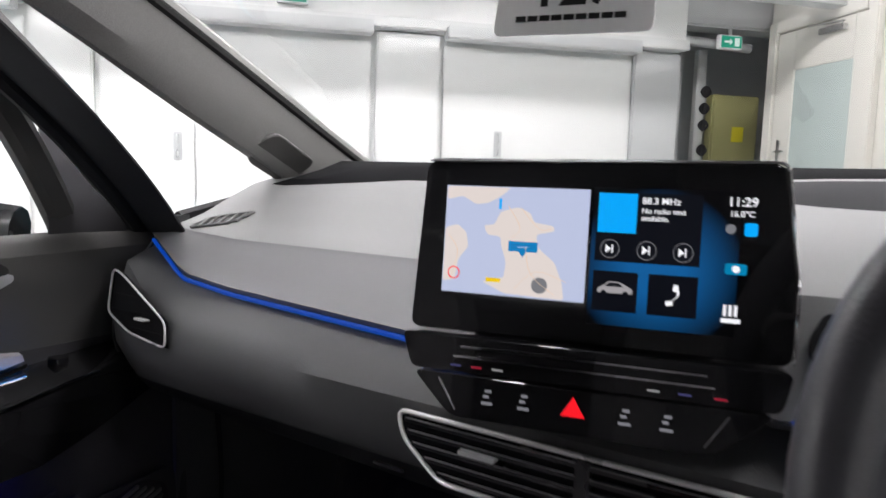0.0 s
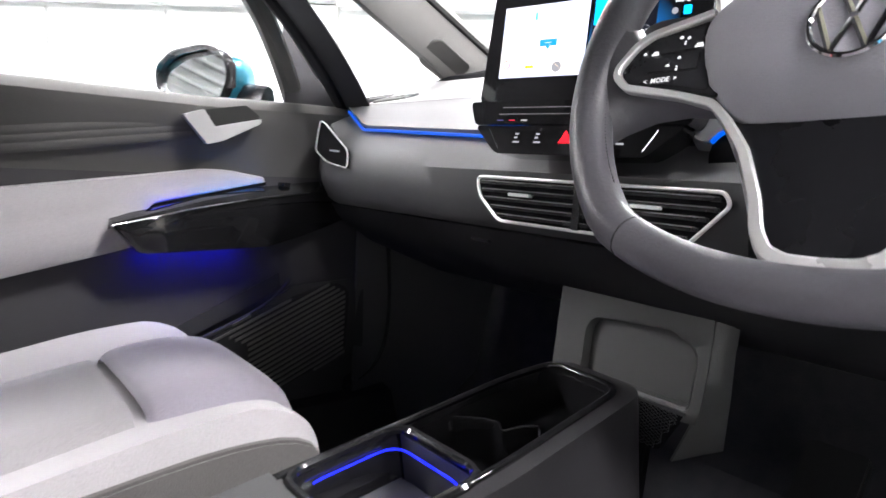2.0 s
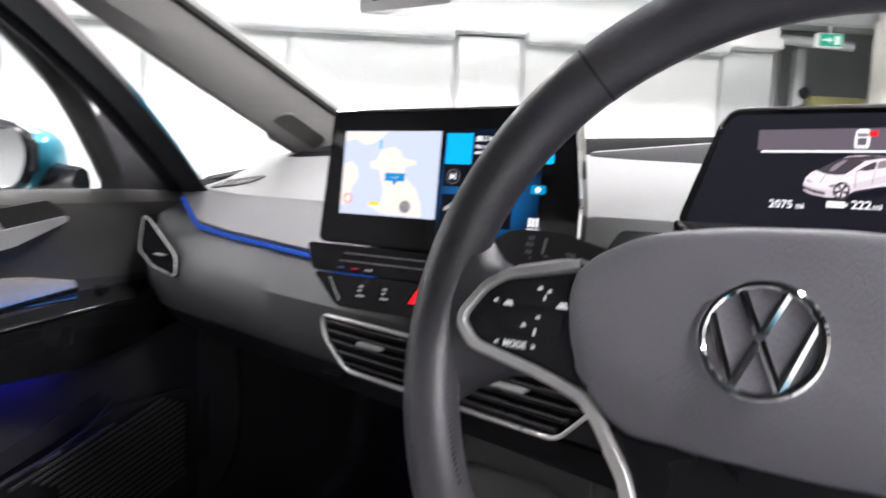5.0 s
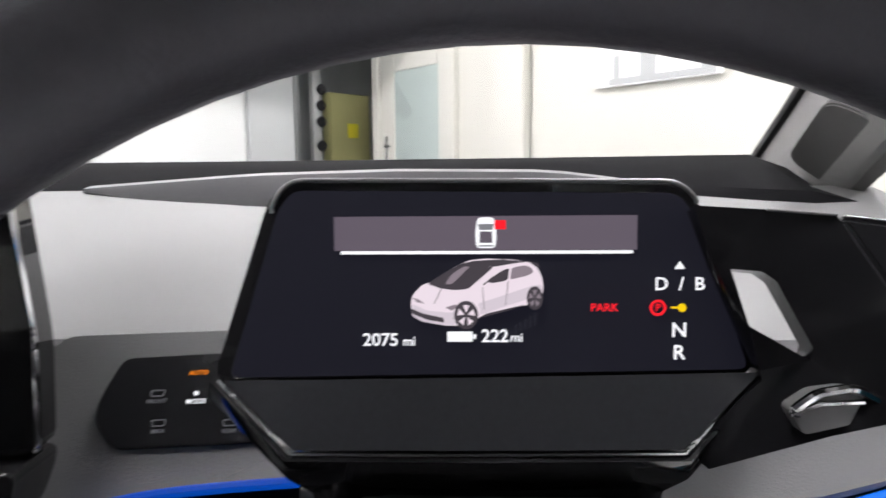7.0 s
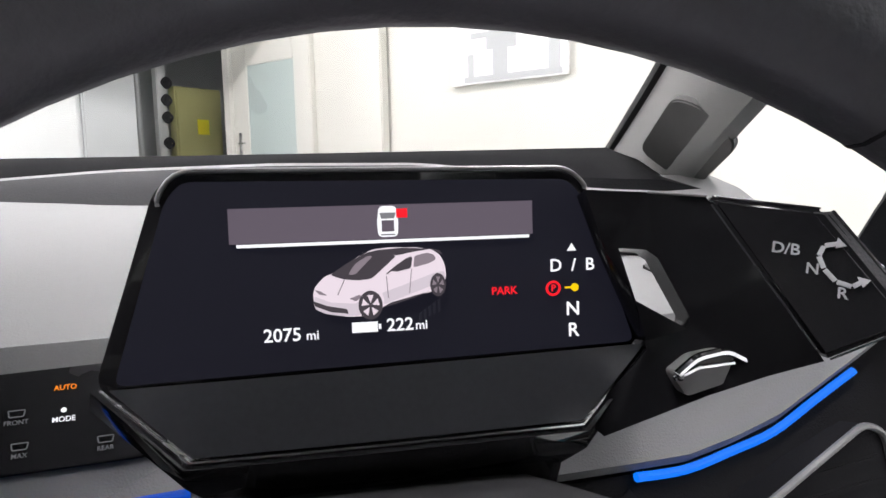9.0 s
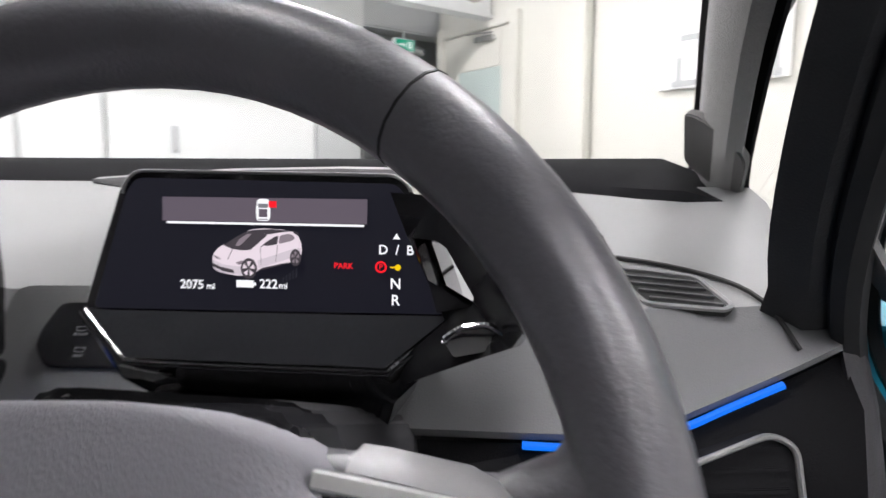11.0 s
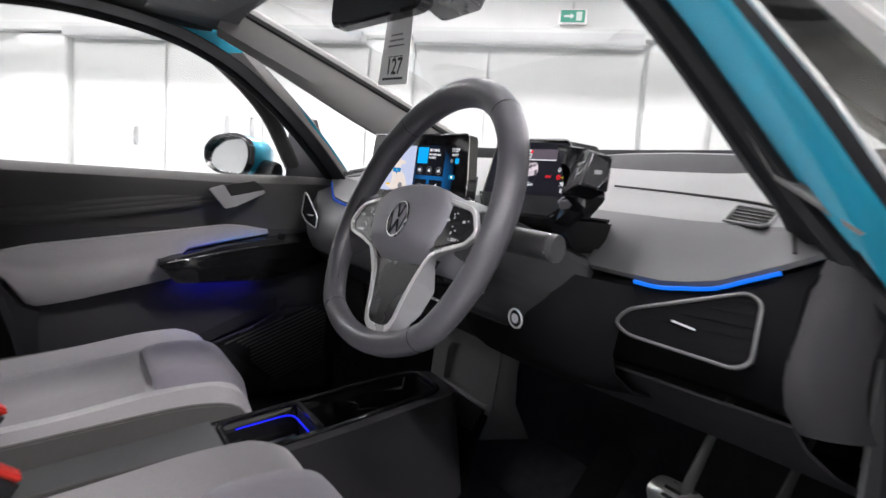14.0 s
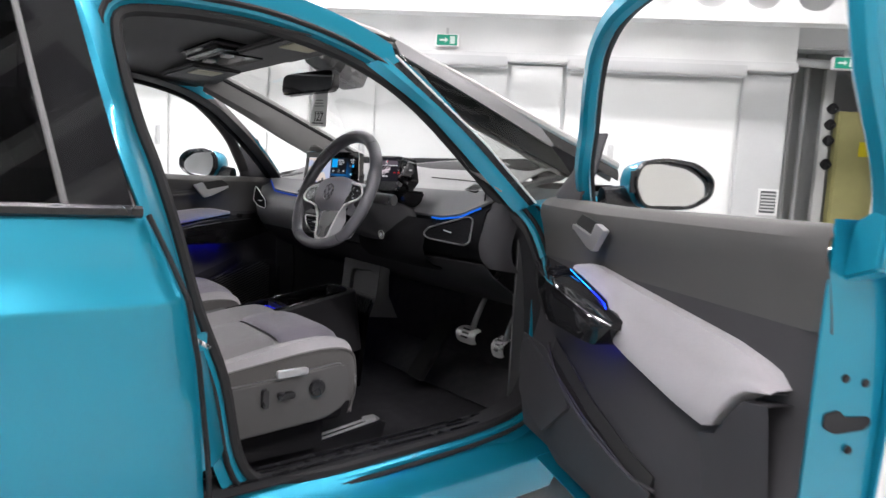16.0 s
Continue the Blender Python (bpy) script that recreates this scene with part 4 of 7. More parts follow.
# the groove between the front pad and the shelf, and the hump behind the driver display
half = [(0.27, 0.812), (0.36, 0.805), (0.439, 0.798), (0.534, 0.785), (0.595, 0.758), (0.622, 0.722)]
line = [(x, y, 0.8308 + 0.3 * y) for x, y in half]
part("groove", tube(smooth(line + [(0.640, 0.702, 1.020)], 4), 0.0020, 0.0018, n=6), INK, dash, "dark groove in the dash top")
hump, crest = [], []
for k in range(25):
    x = lin(-0.05, 0.566, k / 24)
    yb = table(x, [(-0.05, 0.972), (0.057, 0.936), (0.14, 0.914), (0.40, 0.883), (0.498, 0.876), (0.566, 0.884)])
    zb = 0.829 + 0.3 * yb
    zt = max(table(x, [(-0.05, 1.122), (0.043, 1.128), (0.122, 1.133), (0.26, 1.136), (0.40, 1.134), (0.479, 1.124), (0.521, 1.111), (0.566, 1.094)]), zb + 0.0005)
    ye = lin(yb, 0.975, 0.8)
    hump.append([(x, yb, zb - 0.002), (x, lin(yb, ye, 0.35), lin(zb, zt, 0.45)), (x, lin(yb, ye, 0.8), lin(zb, zt, 0.86)), (x, ye, zt)])
    crest.append([(x, ye, zt), (x, ye + 0.012, zt + 0.0025), (x, ye + 0.035, zt + 0.002), (x, 1.06, zt - 0.004)])
part("hump_face", sheet(hump, 0.003), HARD_DARK, dash, "dark grey hump behind the driver display")
part("hump_crest", sheet(crest, 0.003), SOFT_LIGHT, dash)
belly = []
for x in XS:
    y, z = strip_y(x), strip_z(x)
    out = table(x, [(-0.67, 0.635), (-0.6, 0.606), (-0.2, 0.602), (0.2, 0.602), (0.42, 0.64), (0.67, 0.665)])
    out += table(x, [(0.46, 0.0), (0.49, 0.010), (0.62, 0.010), (0.65, 0.0)])
    belly.append([(x, y + 0.004, z - 0.004), (x, y - 0.004, z - 0.012), (x, lin(y, out, 0.65), z - 0.03), (x, out, 0.93), (x, out + 0.004, 0.895), (x, out + 0.02, 0.862), (x, out + 0.035, 0.852)])
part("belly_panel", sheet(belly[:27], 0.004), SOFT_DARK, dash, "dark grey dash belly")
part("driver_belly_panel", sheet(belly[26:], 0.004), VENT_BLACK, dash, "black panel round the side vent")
under = []
for x in XS:
    out = table(x, [(-0.67, 0.66), (0.2, 0.637), (0.42, 0.66), (0.67, 0.69)])
    under.append([(x, out, 0.851), (x, out + 0.03, 0.82), (x, out + 0.10, 0.775), (x, 0.95, 0.70), (x, 1.15, 0.66)])
part("under_panel", sheet(under, 0.004), HARD_DARK, dash, "black glovebox underside")
part("glovebox_latch", box(-0.245, 0.66, 0.826, -0.205, 0.675, 0.832, 0.002), SATIN, dash)
for sgn in (1, -1):
    prof = ((0.70, 0.84), (0.672, 0.87), (0.664, 0.90), (0.667, 0.93), (0.688, 0.985), (0.712, 1.022), (0.735, 1.046), (0.80, 1.068)) if sgn > 0 else ((0.67, 0.84), (0.642, 0.87), (0.635, 0.90), (0.636, 0.93), (0.675, 1.0), (0.70, 1.03), (0.735, 1.046), (0.80, 1.068))
    cap = []
    for k in range(7):
        a = radians(15 * k)
        cap.append([(sgn * (0.668 + 0.036 * math.sin(a)), y + 0.085 * (1 - math.cos(a)), z - 0.012 * (1 - math.cos(a))) for y, z in prof])
    part("end_cap", sheet(cap, 0.003), DOOR_DARK, dash, "grey rounded end of the dashboard")


def strip(x0, x1, m=BLUE_LED):
    n = 24 if x1 < 0 else 5
    pts = smooth([(lin(x0, x1, i / n), strip_y(lin(x0, x1, i / n)) - 0.004, strip_z(lin(x0, x1, i / n)) - 0.002) for i in range(n + 1)], 4)
    part("light_strip", tube(pts, 0.0026, 0.0026, n=8), m, dash, "glowing blue light strip")


strip(-0.665, -0.10)
strip(0.468, 0.630, BLUE_BRIGHT)


def air_vent(name, poly, m, slats, label, thin=False):
    """A dark slatted air outlet with a satin silver frame."""
    v = thing(name, label, "air vent")
    part("frame", tube([m @ Vector((x, y, 0.002)) for x, y in rounded(poly, 0.010, 4)], 0.0013 if thin else 0.0021, 0.0014 if thin else 0.0024, closed=True, n=8, up=tuple(m.col[2].xyz)), SILVER if slats == 5 or thin else STEEL_DULL, v, "satin silver frame")
    part("backing", prism(poly, 0.03 if slats == 6 else 0.002, m, z0=-0.0005), COWL, v)
    ys = [q[1] for q in poly]
    lo, hi = min(ys), max(ys)
    for i in range(slats):
        y = lin(lo, hi, (i + 0.7) / (slats + 0.4))
        xs = []
        for (ax, ay), (bx, by) in zip(poly, poly[1:] + poly[:1]):
            if (ay - y) * (by - y) < 0:
                xs.append(lin(ax, bx, (y - ay) / (by - ay)))
        if len(xs) >= 2:
            a, b = min(xs) + 0.006, max(xs) - 0.006
            part("slat", prism(rect(a, y - 0.0022, b, y + 0.0022), 0.006, m, 0.001, z0=0.0042 if slats == 5 else 0.0012), SATIN if slats == 5 else COWL, v)
            if slats == 5:
                part("slat_edge", prism(rect(a + 0.002, y + 0.0018, b - 0.002, y + 0.0028), 0.001, m, z0=0.0050), STEEL_DULL, v)
    return v


def slider(v, x, y, m, w=0.018, h=0.003):
    part("slider", prism(rounded(rect(x - w, y - h, x + w, y + h), h * 0.9), 0.008, m, h * 0.3, z0=0.0095), SILVER, v, "silver slider tab")


cm = basis((0.005, 0.5985, 0.897), (1, 0, 0), (0, 0.05, 1))
cv = air_vent("centre_air_vent", [(-0.172, 0.024), (0.168, 0.024), (0.175, 0.012), (0.135, -0.030), (-0.125, -0.030), (-0.165, 0.0)], cm, 5, "wide slatted centre air vent with a silver frame")
part("divider", prism(rect(-0.006, -0.029, 0.006, 0.023), 0.01, cm, 0.001, z0=0.006), SATIN, cv)
slider(cv, -0.088, 0.004, cm, 0.017, 0.0019)
slider(cv, 0.088, 0.004, cm, 0.017, 0.0019)
lm = basis((-0.552, 0.603, 0.962), (0.97, 0.03, -0.02), (-0.05, 0.1, 1))
lv = air_vent("side_air_vent", [(-0.060, 0.040), (-0.040, 0.034), (0.046, -0.012), (0.050, -0.042), (-0.020, -0.034), (-0.064, -0.015)], lm, 4, "triangular side air vent in a silver frame", True)
slider(lv, 0.008, -0.014, lm, 0.010, 0.0013)
rm = basis((0.563, 0.652, 0.942), (0.972, 0.235, 0.0), (-0.02, 0.25, 0.97))
rv = air_vent("side_air_vent", [(-0.087, -0.027), (-0.074, -0.009), (0.055, 0.034), (0.071, 0.026), (0.073, -0.036), (0.057, -0.046), (-0.068, -0.038)], rm, 6, "tapered side air vent in a silver frame")
slider(rv, -0.002, -0.014, rm @ pose(0, 0, -0.004, 0, 0, -9), 0.013, 0.0011)
for sgn in (1, -1):
    tm = basis((0.562, 0.736, 1.0485), (0.97, -0.10, -0.03), (0.0, 0.95, 0.30)) if sgn > 0 else basis((-0.596, 0.757, 1.0545), (0.80, 0.52, 0.14), (-0.42, 0.80, 0.27)) @ Matrix.Scale(0.72, 4, (0, 1, 0))
    tv = thing("defrost_vent", "small slatted demister vent in the dash top", "air vent", "demister vents")
    poly = [(-0.043, 0.027), (-0.030, 0.027), (0.022, 0.020), (0.041, -0.020), (0.036, -0.027), (-0.013, -0.027)]
    poly = poly if sgn > 0 else [(-x, y) for x, y in reversed(poly)]
    part("backing", prism(poly, 0.004, tm, z0=0.003), INK, tv)
    part("rim", tube([tm @ Vector((x, y, 0.004)) for x, y in rounded(poly, 0.006)], 0.002, closed=True, n=6, up=tuple(tm.col[2].xyz)), SOFT_LIGHT, tv)
    for i in range(5 if sgn < 0 else 0):
        x = -0.026 + 0.013 * i
        part("slat", prism([(x - 0.004, -0.022), (x - 0.0005, -0.022), (x + 0.006, 0.022), (x + 0.0025, 0.022)], 0.003, tm, z0=0.0050), SOFT_LIGHT, tv)
    for i in range(4 if sgn > 0 else 0):
        y = 0.015 - 0.0105 * i
        ends = (-0.032 + 0.007 * i, 0.022 + 0.0045 * i)
        part("slat", prism([(ends[0], y - 0.002), (ends[1], y - 0.0045), (ends[1], y - 0.0025), (ends[0], y)], 0.003, tm, z0=0.0050), SOFT_DARK, tv)

# ---- centre touchscreen ----
sm = basis((0.0, 0.594, 1.06), (0.977, 0.212, 0.0), (0, 0.1, 0.995))
scr = thing("touchscreen", "black centre touchscreen showing a map and media tiles", "touchscreen")
part("slab", prism(rounded([(-0.127, 0.079), (0.126, 0.081), (0.137, 0.0), (0.137, -0.052), (-0.134, -0.052)], 0.008), 0.022, sm, 0.003, 3, z0=0.0), PIANO, scr)
part("edge_trim", tube([sm @ Vector((x, y, 0.0005)) for x, y in rounded([(-0.1275, 0.0795), (0.1265, 0.0815), (0.1375, 0.0), (0.1375, -0.052)], 0.006)[2:-2]], 0.0012, n=6), CHROME, scr)
part("stand", prism([(-0.09, 0.03), (0.09, 0.03), (0.09, -0.09), (-0.09, -0.09)], 0.06, sm, 0.01, z0=-0.02), HARD_DARK, scr)
part("map_sea", flat(-0.1095, -0.022, 0.0, 0.060, sm, z=0.0006), S_SEA, scr, "pale blue lit map")
coast = ([(-0.0782, 0.0304), (-0.0699, 0.0313), (-0.0657, 0.0412), (-0.0521, 0.0452), (-0.0428, 0.0412), (-0.0396, 0.0343), (-0.025, 0.0323), (-0.024, 0.0284), (-0.0375, 0.0254), (-0.0355, 0.0155), (-0.0229, 0.0057), (-0.0167, -0.0082), (-0.0146, -0.0215), (-0.0594, -0.02), (-0.0772, -0.0121), (-0.0605, -0.0082), (-0.0594, 0.0037), (-0.0636, 0.0155), (-0.0647, 0.0225), (-0.0751, 0.0234)],
         [(-0.1089, 0.0595), (-0.0584, 0.0595), (-0.0657, 0.0531), (-0.0761, 0.0472), (-0.0855, 0.0462), (-0.0959, 0.0521), (-0.1089, 0.0491)],
         [(-0.1089, 0.0274), (-0.0991, 0.0304), (-0.0918, 0.0244), (-0.0897, 0.0136), (-0.097, 0.0037), (-0.0991, -0.0121), (-0.1089, -0.0141)])
part("map_land", join(*[prism(rounded(q, 0.0025), 0.0003, sm, z0=0.0010) for q in coast]), S_LAND, scr, "pale cream land shapes on the map")
part("map_pin", join(flat(-0.058, 0.012, -0.036, 0.0195, sm, z=0.0014), prism([(-0.050, 0.012), (-0.044, 0.012), (-0.047, 0.008)], 0.0004, sm, z0=0.0014)), glow("pin_blue", (0.0, 0.2, 0.5), 0.9), scr, "blue map pin")
part("map_button", prism(disc(0.006, 16), 0.0003, sm @ pose(-0.033, -0.012, 0), z0=0.0014), S_DIM, scr, "round grey map button")
part("map_place", flat(-0.074, -0.012, -0.063, -0.009, sm, z=0.0014), S_YELLOW, scr)
part("map_place", flat(-0.067, 0.043, -0.065, 0.051, sm, z=0.0014), S_CYAN, scr)
for pts in ([(-0.060, 0.046), (-0.050, 0.030), (-0.056, 0.022)], [(-0.045, 0.016), (-0.040, -0.004), (-0.022, -0.018)], [(-0.052, -0.016), (-0.036, -0.002), (-0.014, -0.008)], [(-0.106, 0.022), (-0.098, 0.010), (-0.103, -0.012)], [(-0.050, 0.045), (-0.036, 0.030), (-0.026, 0.030)]):
    part("map_road", tube([sm @ Vector((x, y, 0.0012)) for x, y in [tuple(q)[:2] for q in smooth([(*p_, 0.0) for p_ in pts], 4)]], 0.0004, 0.0002, n=4), S_ROAD, scr)
lettering("map_label", "\u2013 \u2013 \u2013", 0.004, sm @ pose(-0.047, 0.0157, 0.0017), S_WHITE, scr)
part("map_ring", tube([sm @ Vector((-0.100 + x, -0.007 + y, 0.0014)) for x, y in disc(0.0045, 16)], 0.0005, closed=True, n=5), S_RED, scr)
part("tile_field", flat(0.0025, -0.036, 0.100, 0.062, sm, z=0.0004), S_BLUE, scr, "blue lit tile background")
for q in ((0.0055, 0.0095, 0.076, 0.0585), (0.0055, -0.026, 0.0365, 0.0025), (0.0435, -0.026, 0.076, 0.0025)):
    part("tile", flat(*q, sm, z=0.0008), S_BLACK, scr, "dark media tile")
part("cover_art", flat(0.0065, 0.030, 0.033, 0.058, sm, z=0.0012), S_CYAN, scr, "bright blue cover square")
lettering("station", "88.3 MHz", 0.0065, sm @ pose(0.036, 0.053, 0.0012), S_WHITE, scr, "LEFT")
lettering("radio_text", "No radio text\navailable.", 0.0052, sm @ pose(0.036, 0.0435, 0.0012), S_WHITE, scr, "LEFT")
for x in (0.016, 0.041, 0.065):
    part("media_button", tube([sm @ Vector((x + a, 0.0185 + b, 0.0012)) for a, b in disc(0.0065, 16)], 0.0003, closed=True, n=5), S_DIM, scr)
    part("media_icon", join(prism([(x - 0.003, 0.0155), (x - 0.003, 0.0215), (x + 0.001, 0.0185)], 0.0003, sm, z0=0.0013), flat(x + 0.0012, 0.0155, x + 0.0022, 0.0215, sm, z=0.0013)), S_WHITE, scr)
car_icon = part("car_icon", prism(rounded([(0.0090, -0.0130), (0.0330, -0.0130), (0.0335, -0.0098), (0.0290, -0.0072), (0.0240, -0.0048), (0.0170, -0.0046), (0.0125, -0.0080), (0.0092, -0.0098)], 0.0012), 0.0003, sm, z0=0.0013), S_CAR, scr, "small grey car picture")
part("car_icon_glass", prism([(0.0140, -0.0083), (0.0270, -0.0083), (0.0236, -0.0056), (0.0174, -0.0055)], 0.0003, sm, z0=0.0016), S_BLACK, car_icon)
for x in (0.0135, 0.0285):
    part("car_icon_wheel", prism(disc(0.0021, 12), 0.0003, sm @ pose(x, -0.0132, 0), z0=0.0017), S_BLACK, car_icon)
part("phone_icon", join(tube([sm @ Vector(q) for q in smooth([(0.0630, -0.0055, 0.0013), (0.0632, -0.0115, 0.0013), (0.0575, -0.0178, 0.0013)], 5)], 0.0012, 0.0003, n=6), prism(rounded(rect(-0.0024, -0.0017, 0.0024, 0.0017), 0.0008), 0.0003, sm @ pose(0.0618, -0.0062, 0, 0, 0, 80), z0=0.0014), prism(rounded(rect(-0.0024, -0.0017, 0.0024, 0.0017), 0.0008), 0.0003, sm @ pose(0.0580, -0.0168, 0, 0, 0, 10), z0=0.0014)), S_WHITE, scr)
lettering("clock", "11:29", 0.0085, sm @ pose(0.1005, 0.0545, 0.0012), S_WHITE, scr)
lettering("temperature", "16.0°C", 0.0055, sm @ pose(0.1005, 0.0465, 0.0012), S_WHITE, scr)
part("profile_icon", prism(disc(0.0033, 16), 0.0003, sm @ pose(0.094, 0.0365, 0), z0=0.0012), S_DIM, scr)
part("app_icon", prism(rounded(rect(0.1025, 0.032, 0.1105, 0.041), 0.002), 0.0003, sm, z0=0.0012), S_CYAN, scr)
part("assist_icon", prism(rounded(rect(0.092, 0.006, 0.1055, 0.0135), 0.002), 0.0003, sm, z0=0.0012), glow("teal_icon", (0.0, 0.25, 0.5), 0.8), scr)
part("assist_dot", prism(disc(0.0025, 12), 0.0003, sm @ pose(0.0988, 0.0097, 0), z0=0.0016), S_WHITE, scr)
part("seat_heat_icon", join(*[flat(0.0925 + 0.0034 * k, -0.022, 0.0945 + 0.0034 * k, -0.0145, sm, z=0.0012) for k in range(3)], flat(0.0915, -0.0265, 0.1035, -0.0235, sm, z=0.0012)), S_WHITE, scr)
# slider ledge and button row below the glass
ledge = part("slider_ledge", prism(rounded([(-0.133, -0.053), (0.136, -0.053), (0.130, -0.080), (-0.124, -0.080)], 0.006), 0.045, sm, 0.004, 3, z0=0.018), PIANO, scr)
for a, b, y in ((-0.085, 0.085, -0.0605), (-0.09, 0.09, -0.068)):
    part("touch_groove", tube([sm @ Vector((a, y, 0.0185)), sm @ Vector((b, y, 0.0185))], 0.0010, n=5), CHROME, ledge)
DIM_RED, DIM_WHITE, DIM_BLUE = glow("dim_red_mark", (0.30, 0.01, 0.03), 0.8), glow("dim_white_mark", (0.3, 0.3, 0.3), 0.8), glow("dim_blue_mark", (0.05, 0.05, 0.14), 0.8)
for x, c in ((-0.088, DIM_BLUE), (-0.072, DIM_RED), (-0.056, DIM_WHITE), (0.052, DIM_WHITE), (0.072, DIM_BLUE), (0.094, DIM_RED)):
    part("temperature_mark", flat(x - 0.004, -0.0755, x + 0.004, -0.0742, sm, z=0.0187), c, ledge)
bank = part("button_panel", prism(rounded([(-0.122, -0.081), (0.128, -0.081), (0.090, -0.113), (-0.090, -0.113)], 0.008), 0.05, sm, 0.004, 3, z0=0.020), PIANO, scr)
for x in (-0.062, -0.035, 0.035, 0.062):
    part("button_icon", join(flat(x - 0.0042, -0.1005, x + 0.0042, -0.0985, sm, z=0.0206), flat(x - 0.003, -0.0955, x + 0.0012, -0.0935, sm, z=0.0206), flat(x - 0.0018, -0.0915, x + 0.003, -0.0895, sm, z=0.0206)), S_DIM, bank)
part("hazard_triangle", prism([(-0.0085, -0.1), (0.0085, -0.1), (0.0, -0.086)], 0.0004, sm, z0=0.0206), S_RED, bank, "red lit hazard warning triangle")
for a in (-0.10, 0.10):
    part("edge_line", tube([sm @ Vector((a, -0.085, 0.0202)), sm @ Vector((a * 0.86, -0.107, 0.0202))], 0.0009, n=5), CHROME, bank)

# ---- driver display with its gear pod ----
dm = basis((0.33, 0.59, 1.08), (1, 0, 0), (0, 0.06, 1))


def dd(x, z):
    return (x - 0.33, z - 1.08)


disp = thing("driver_display", "black driver display showing a white car and range", "instrument display")
part("housing", prism(rounded([dd(0.258, 1.1285), dd(0.404, 1.1265), dd(0.413, 1.118), dd(0.434, 1.060), dd(0.403, 1.027), dd(0.265, 1.027), dd(0.227, 1.053), dd(0.250, 1.122)], 0.006), 0.045, dm, 0.003, 3, z0=-0.002), PIANO, disp)
part("rim_line", tube([dm @ Vector((*q, -0.001)) for q in rounded([dd(0.249, 1.115), dd(0.257, 1.129), dd(0.404, 1.1275), dd(0.413, 1.118)], 0.008)[2:-2]], 0.0009, n=6), STEEL_DULL, disp)
part("fascia", sheet([[dm @ Vector((*dd(x, z), d)) for x, z, d in row] for row in (((0.2335, 1.0520, 0.0008), (0.300, 1.0530, 0.0008), (0.370, 1.0545, 0.0008), (0.4325, 1.0560, 0.0008)), ((0.2620, 1.0292, 0.0115), (0.310, 1.0296, 0.0120), (0.360, 1.0303, 0.0120), (0.4020, 1.0308, 0.0115)))], 0.003), FASCIA, disp, "smoked grey lower fascia")
part("fascia_edge", tube([dm @ Vector((*dd(x, z), d)) for x, z, d in ((0.2300, 1.0525, 0.0012), (0.2610, 1.0285, 0.0120), (0.310, 1.0287, 0.0125), (0.360, 1.0295, 0.0125), (0.4030, 1.0300, 0.0120), (0.4335, 1.0565, 0.0012))], 0.0008, n=6), STEEL, disp, "thin bright lower edge")
part("lower_lip", sheet([[dm @ Vector((*dd(x, z), d)) for x, z, d in row] for row in (((0.2290, 1.0540, 0.0005), (0.2600, 1.0280, 0.0120), (0.330, 1.0285, 0.0128), (0.4035, 1.0295, 0.0120), (0.4345, 1.0570, 0.0005)), ((0.2270, 1.0470, -0.004), (0.2600, 1.0205, 0.0080), (0.330, 1.0210, 0.0085), (0.4035, 1.0220, 0.0080), (0.4345, 1.0500, -0.004)), ((0.2330, 1.0380, -0.018), (0.2640, 1.0080, -0.010), (0.330, 1.0080, -0.010), (0.4000, 1.0100, -0.010), (0.4300, 1.0400, -0.018)))], 0.003), PIANO, disp, "gloss black lower lip", angle=60)
part("glass", prism(rounded([dd(0.260, 1.125), dd(0.403, 1.123), dd(0.410, 1.115), dd(0.430, 1.0575), dd(0.234, 1.0535), dd(0.254, 1.118)], 0.004), 0.002, dm, z0=-0.0005), S_NIGHT, disp)
part("band", flat(*dd(0.2755, 1.1022), *dd(0.3885, 1.1150), dm, z=0.0003), S_BAND, disp, "grey status band")
part("band_line", flat(*dd(0.278, 1.1008), *dd(0.387, 1.1020), dm, z=0.0004), S_WHITE, disp)
part("door_icon", prism(rounded([dd(0.3290, 1.1030), dd(0.3362, 1.1030), dd(0.3366, 1.1085), dd(0.3358, 1.1145), dd(0.3294, 1.1145), dd(0.3286, 1.1085)], 0.0018), 0.0003, dm, z0=0.0006), S_WHITE, disp)
part("door_icon_screen", prism([dd(0.3296, 1.1120), dd(0.3356, 1.1120), dd(0.3350, 1.1098), dd(0.3302, 1.1098)], 0.0003, dm, z0=0.0009), S_DIM, disp)
part("door_icon_roof", flat(*dd(0.3303, 1.1050), *dd(0.3349, 1.1092), dm, z=0.0009), S_BAND, disp)
part("door_icon_tail", flat(*dd(0.3300, 1.1036), *dd(0.3352, 1.1041), dm, z=0.0009), S_DIM, disp)
part("door_alert", flat(*dd(0.3358, 1.1100), *dd(0.3400, 1.1134), dm, z=0.0010), S_RED, disp)
# picture of the car on the display
PICTURE_WHITE, PICTURE_DARK, PICTURE_MID = glow("picture_white", (0.72, 0.62, 0.69), 1.0), glow("picture_dark", (0.05, 0.042, 0.05), 1.0), glow("picture_mid", (0.22, 0.18, 0.21), 1.0)


PICTURE_SOFT = glow("picture_soft_grey", (0.60, 0.525, 0.59), 0.95)
PICTURE_FAINT = glow("picture_faint_grey", (0.014, 0.014, 0.020), 1.0)


def picture(name, pts, z, m, r=0.001):
    return part(name, prism(rounded(pts, r, 3), 0.0002, dm, z0=z), m, disp)


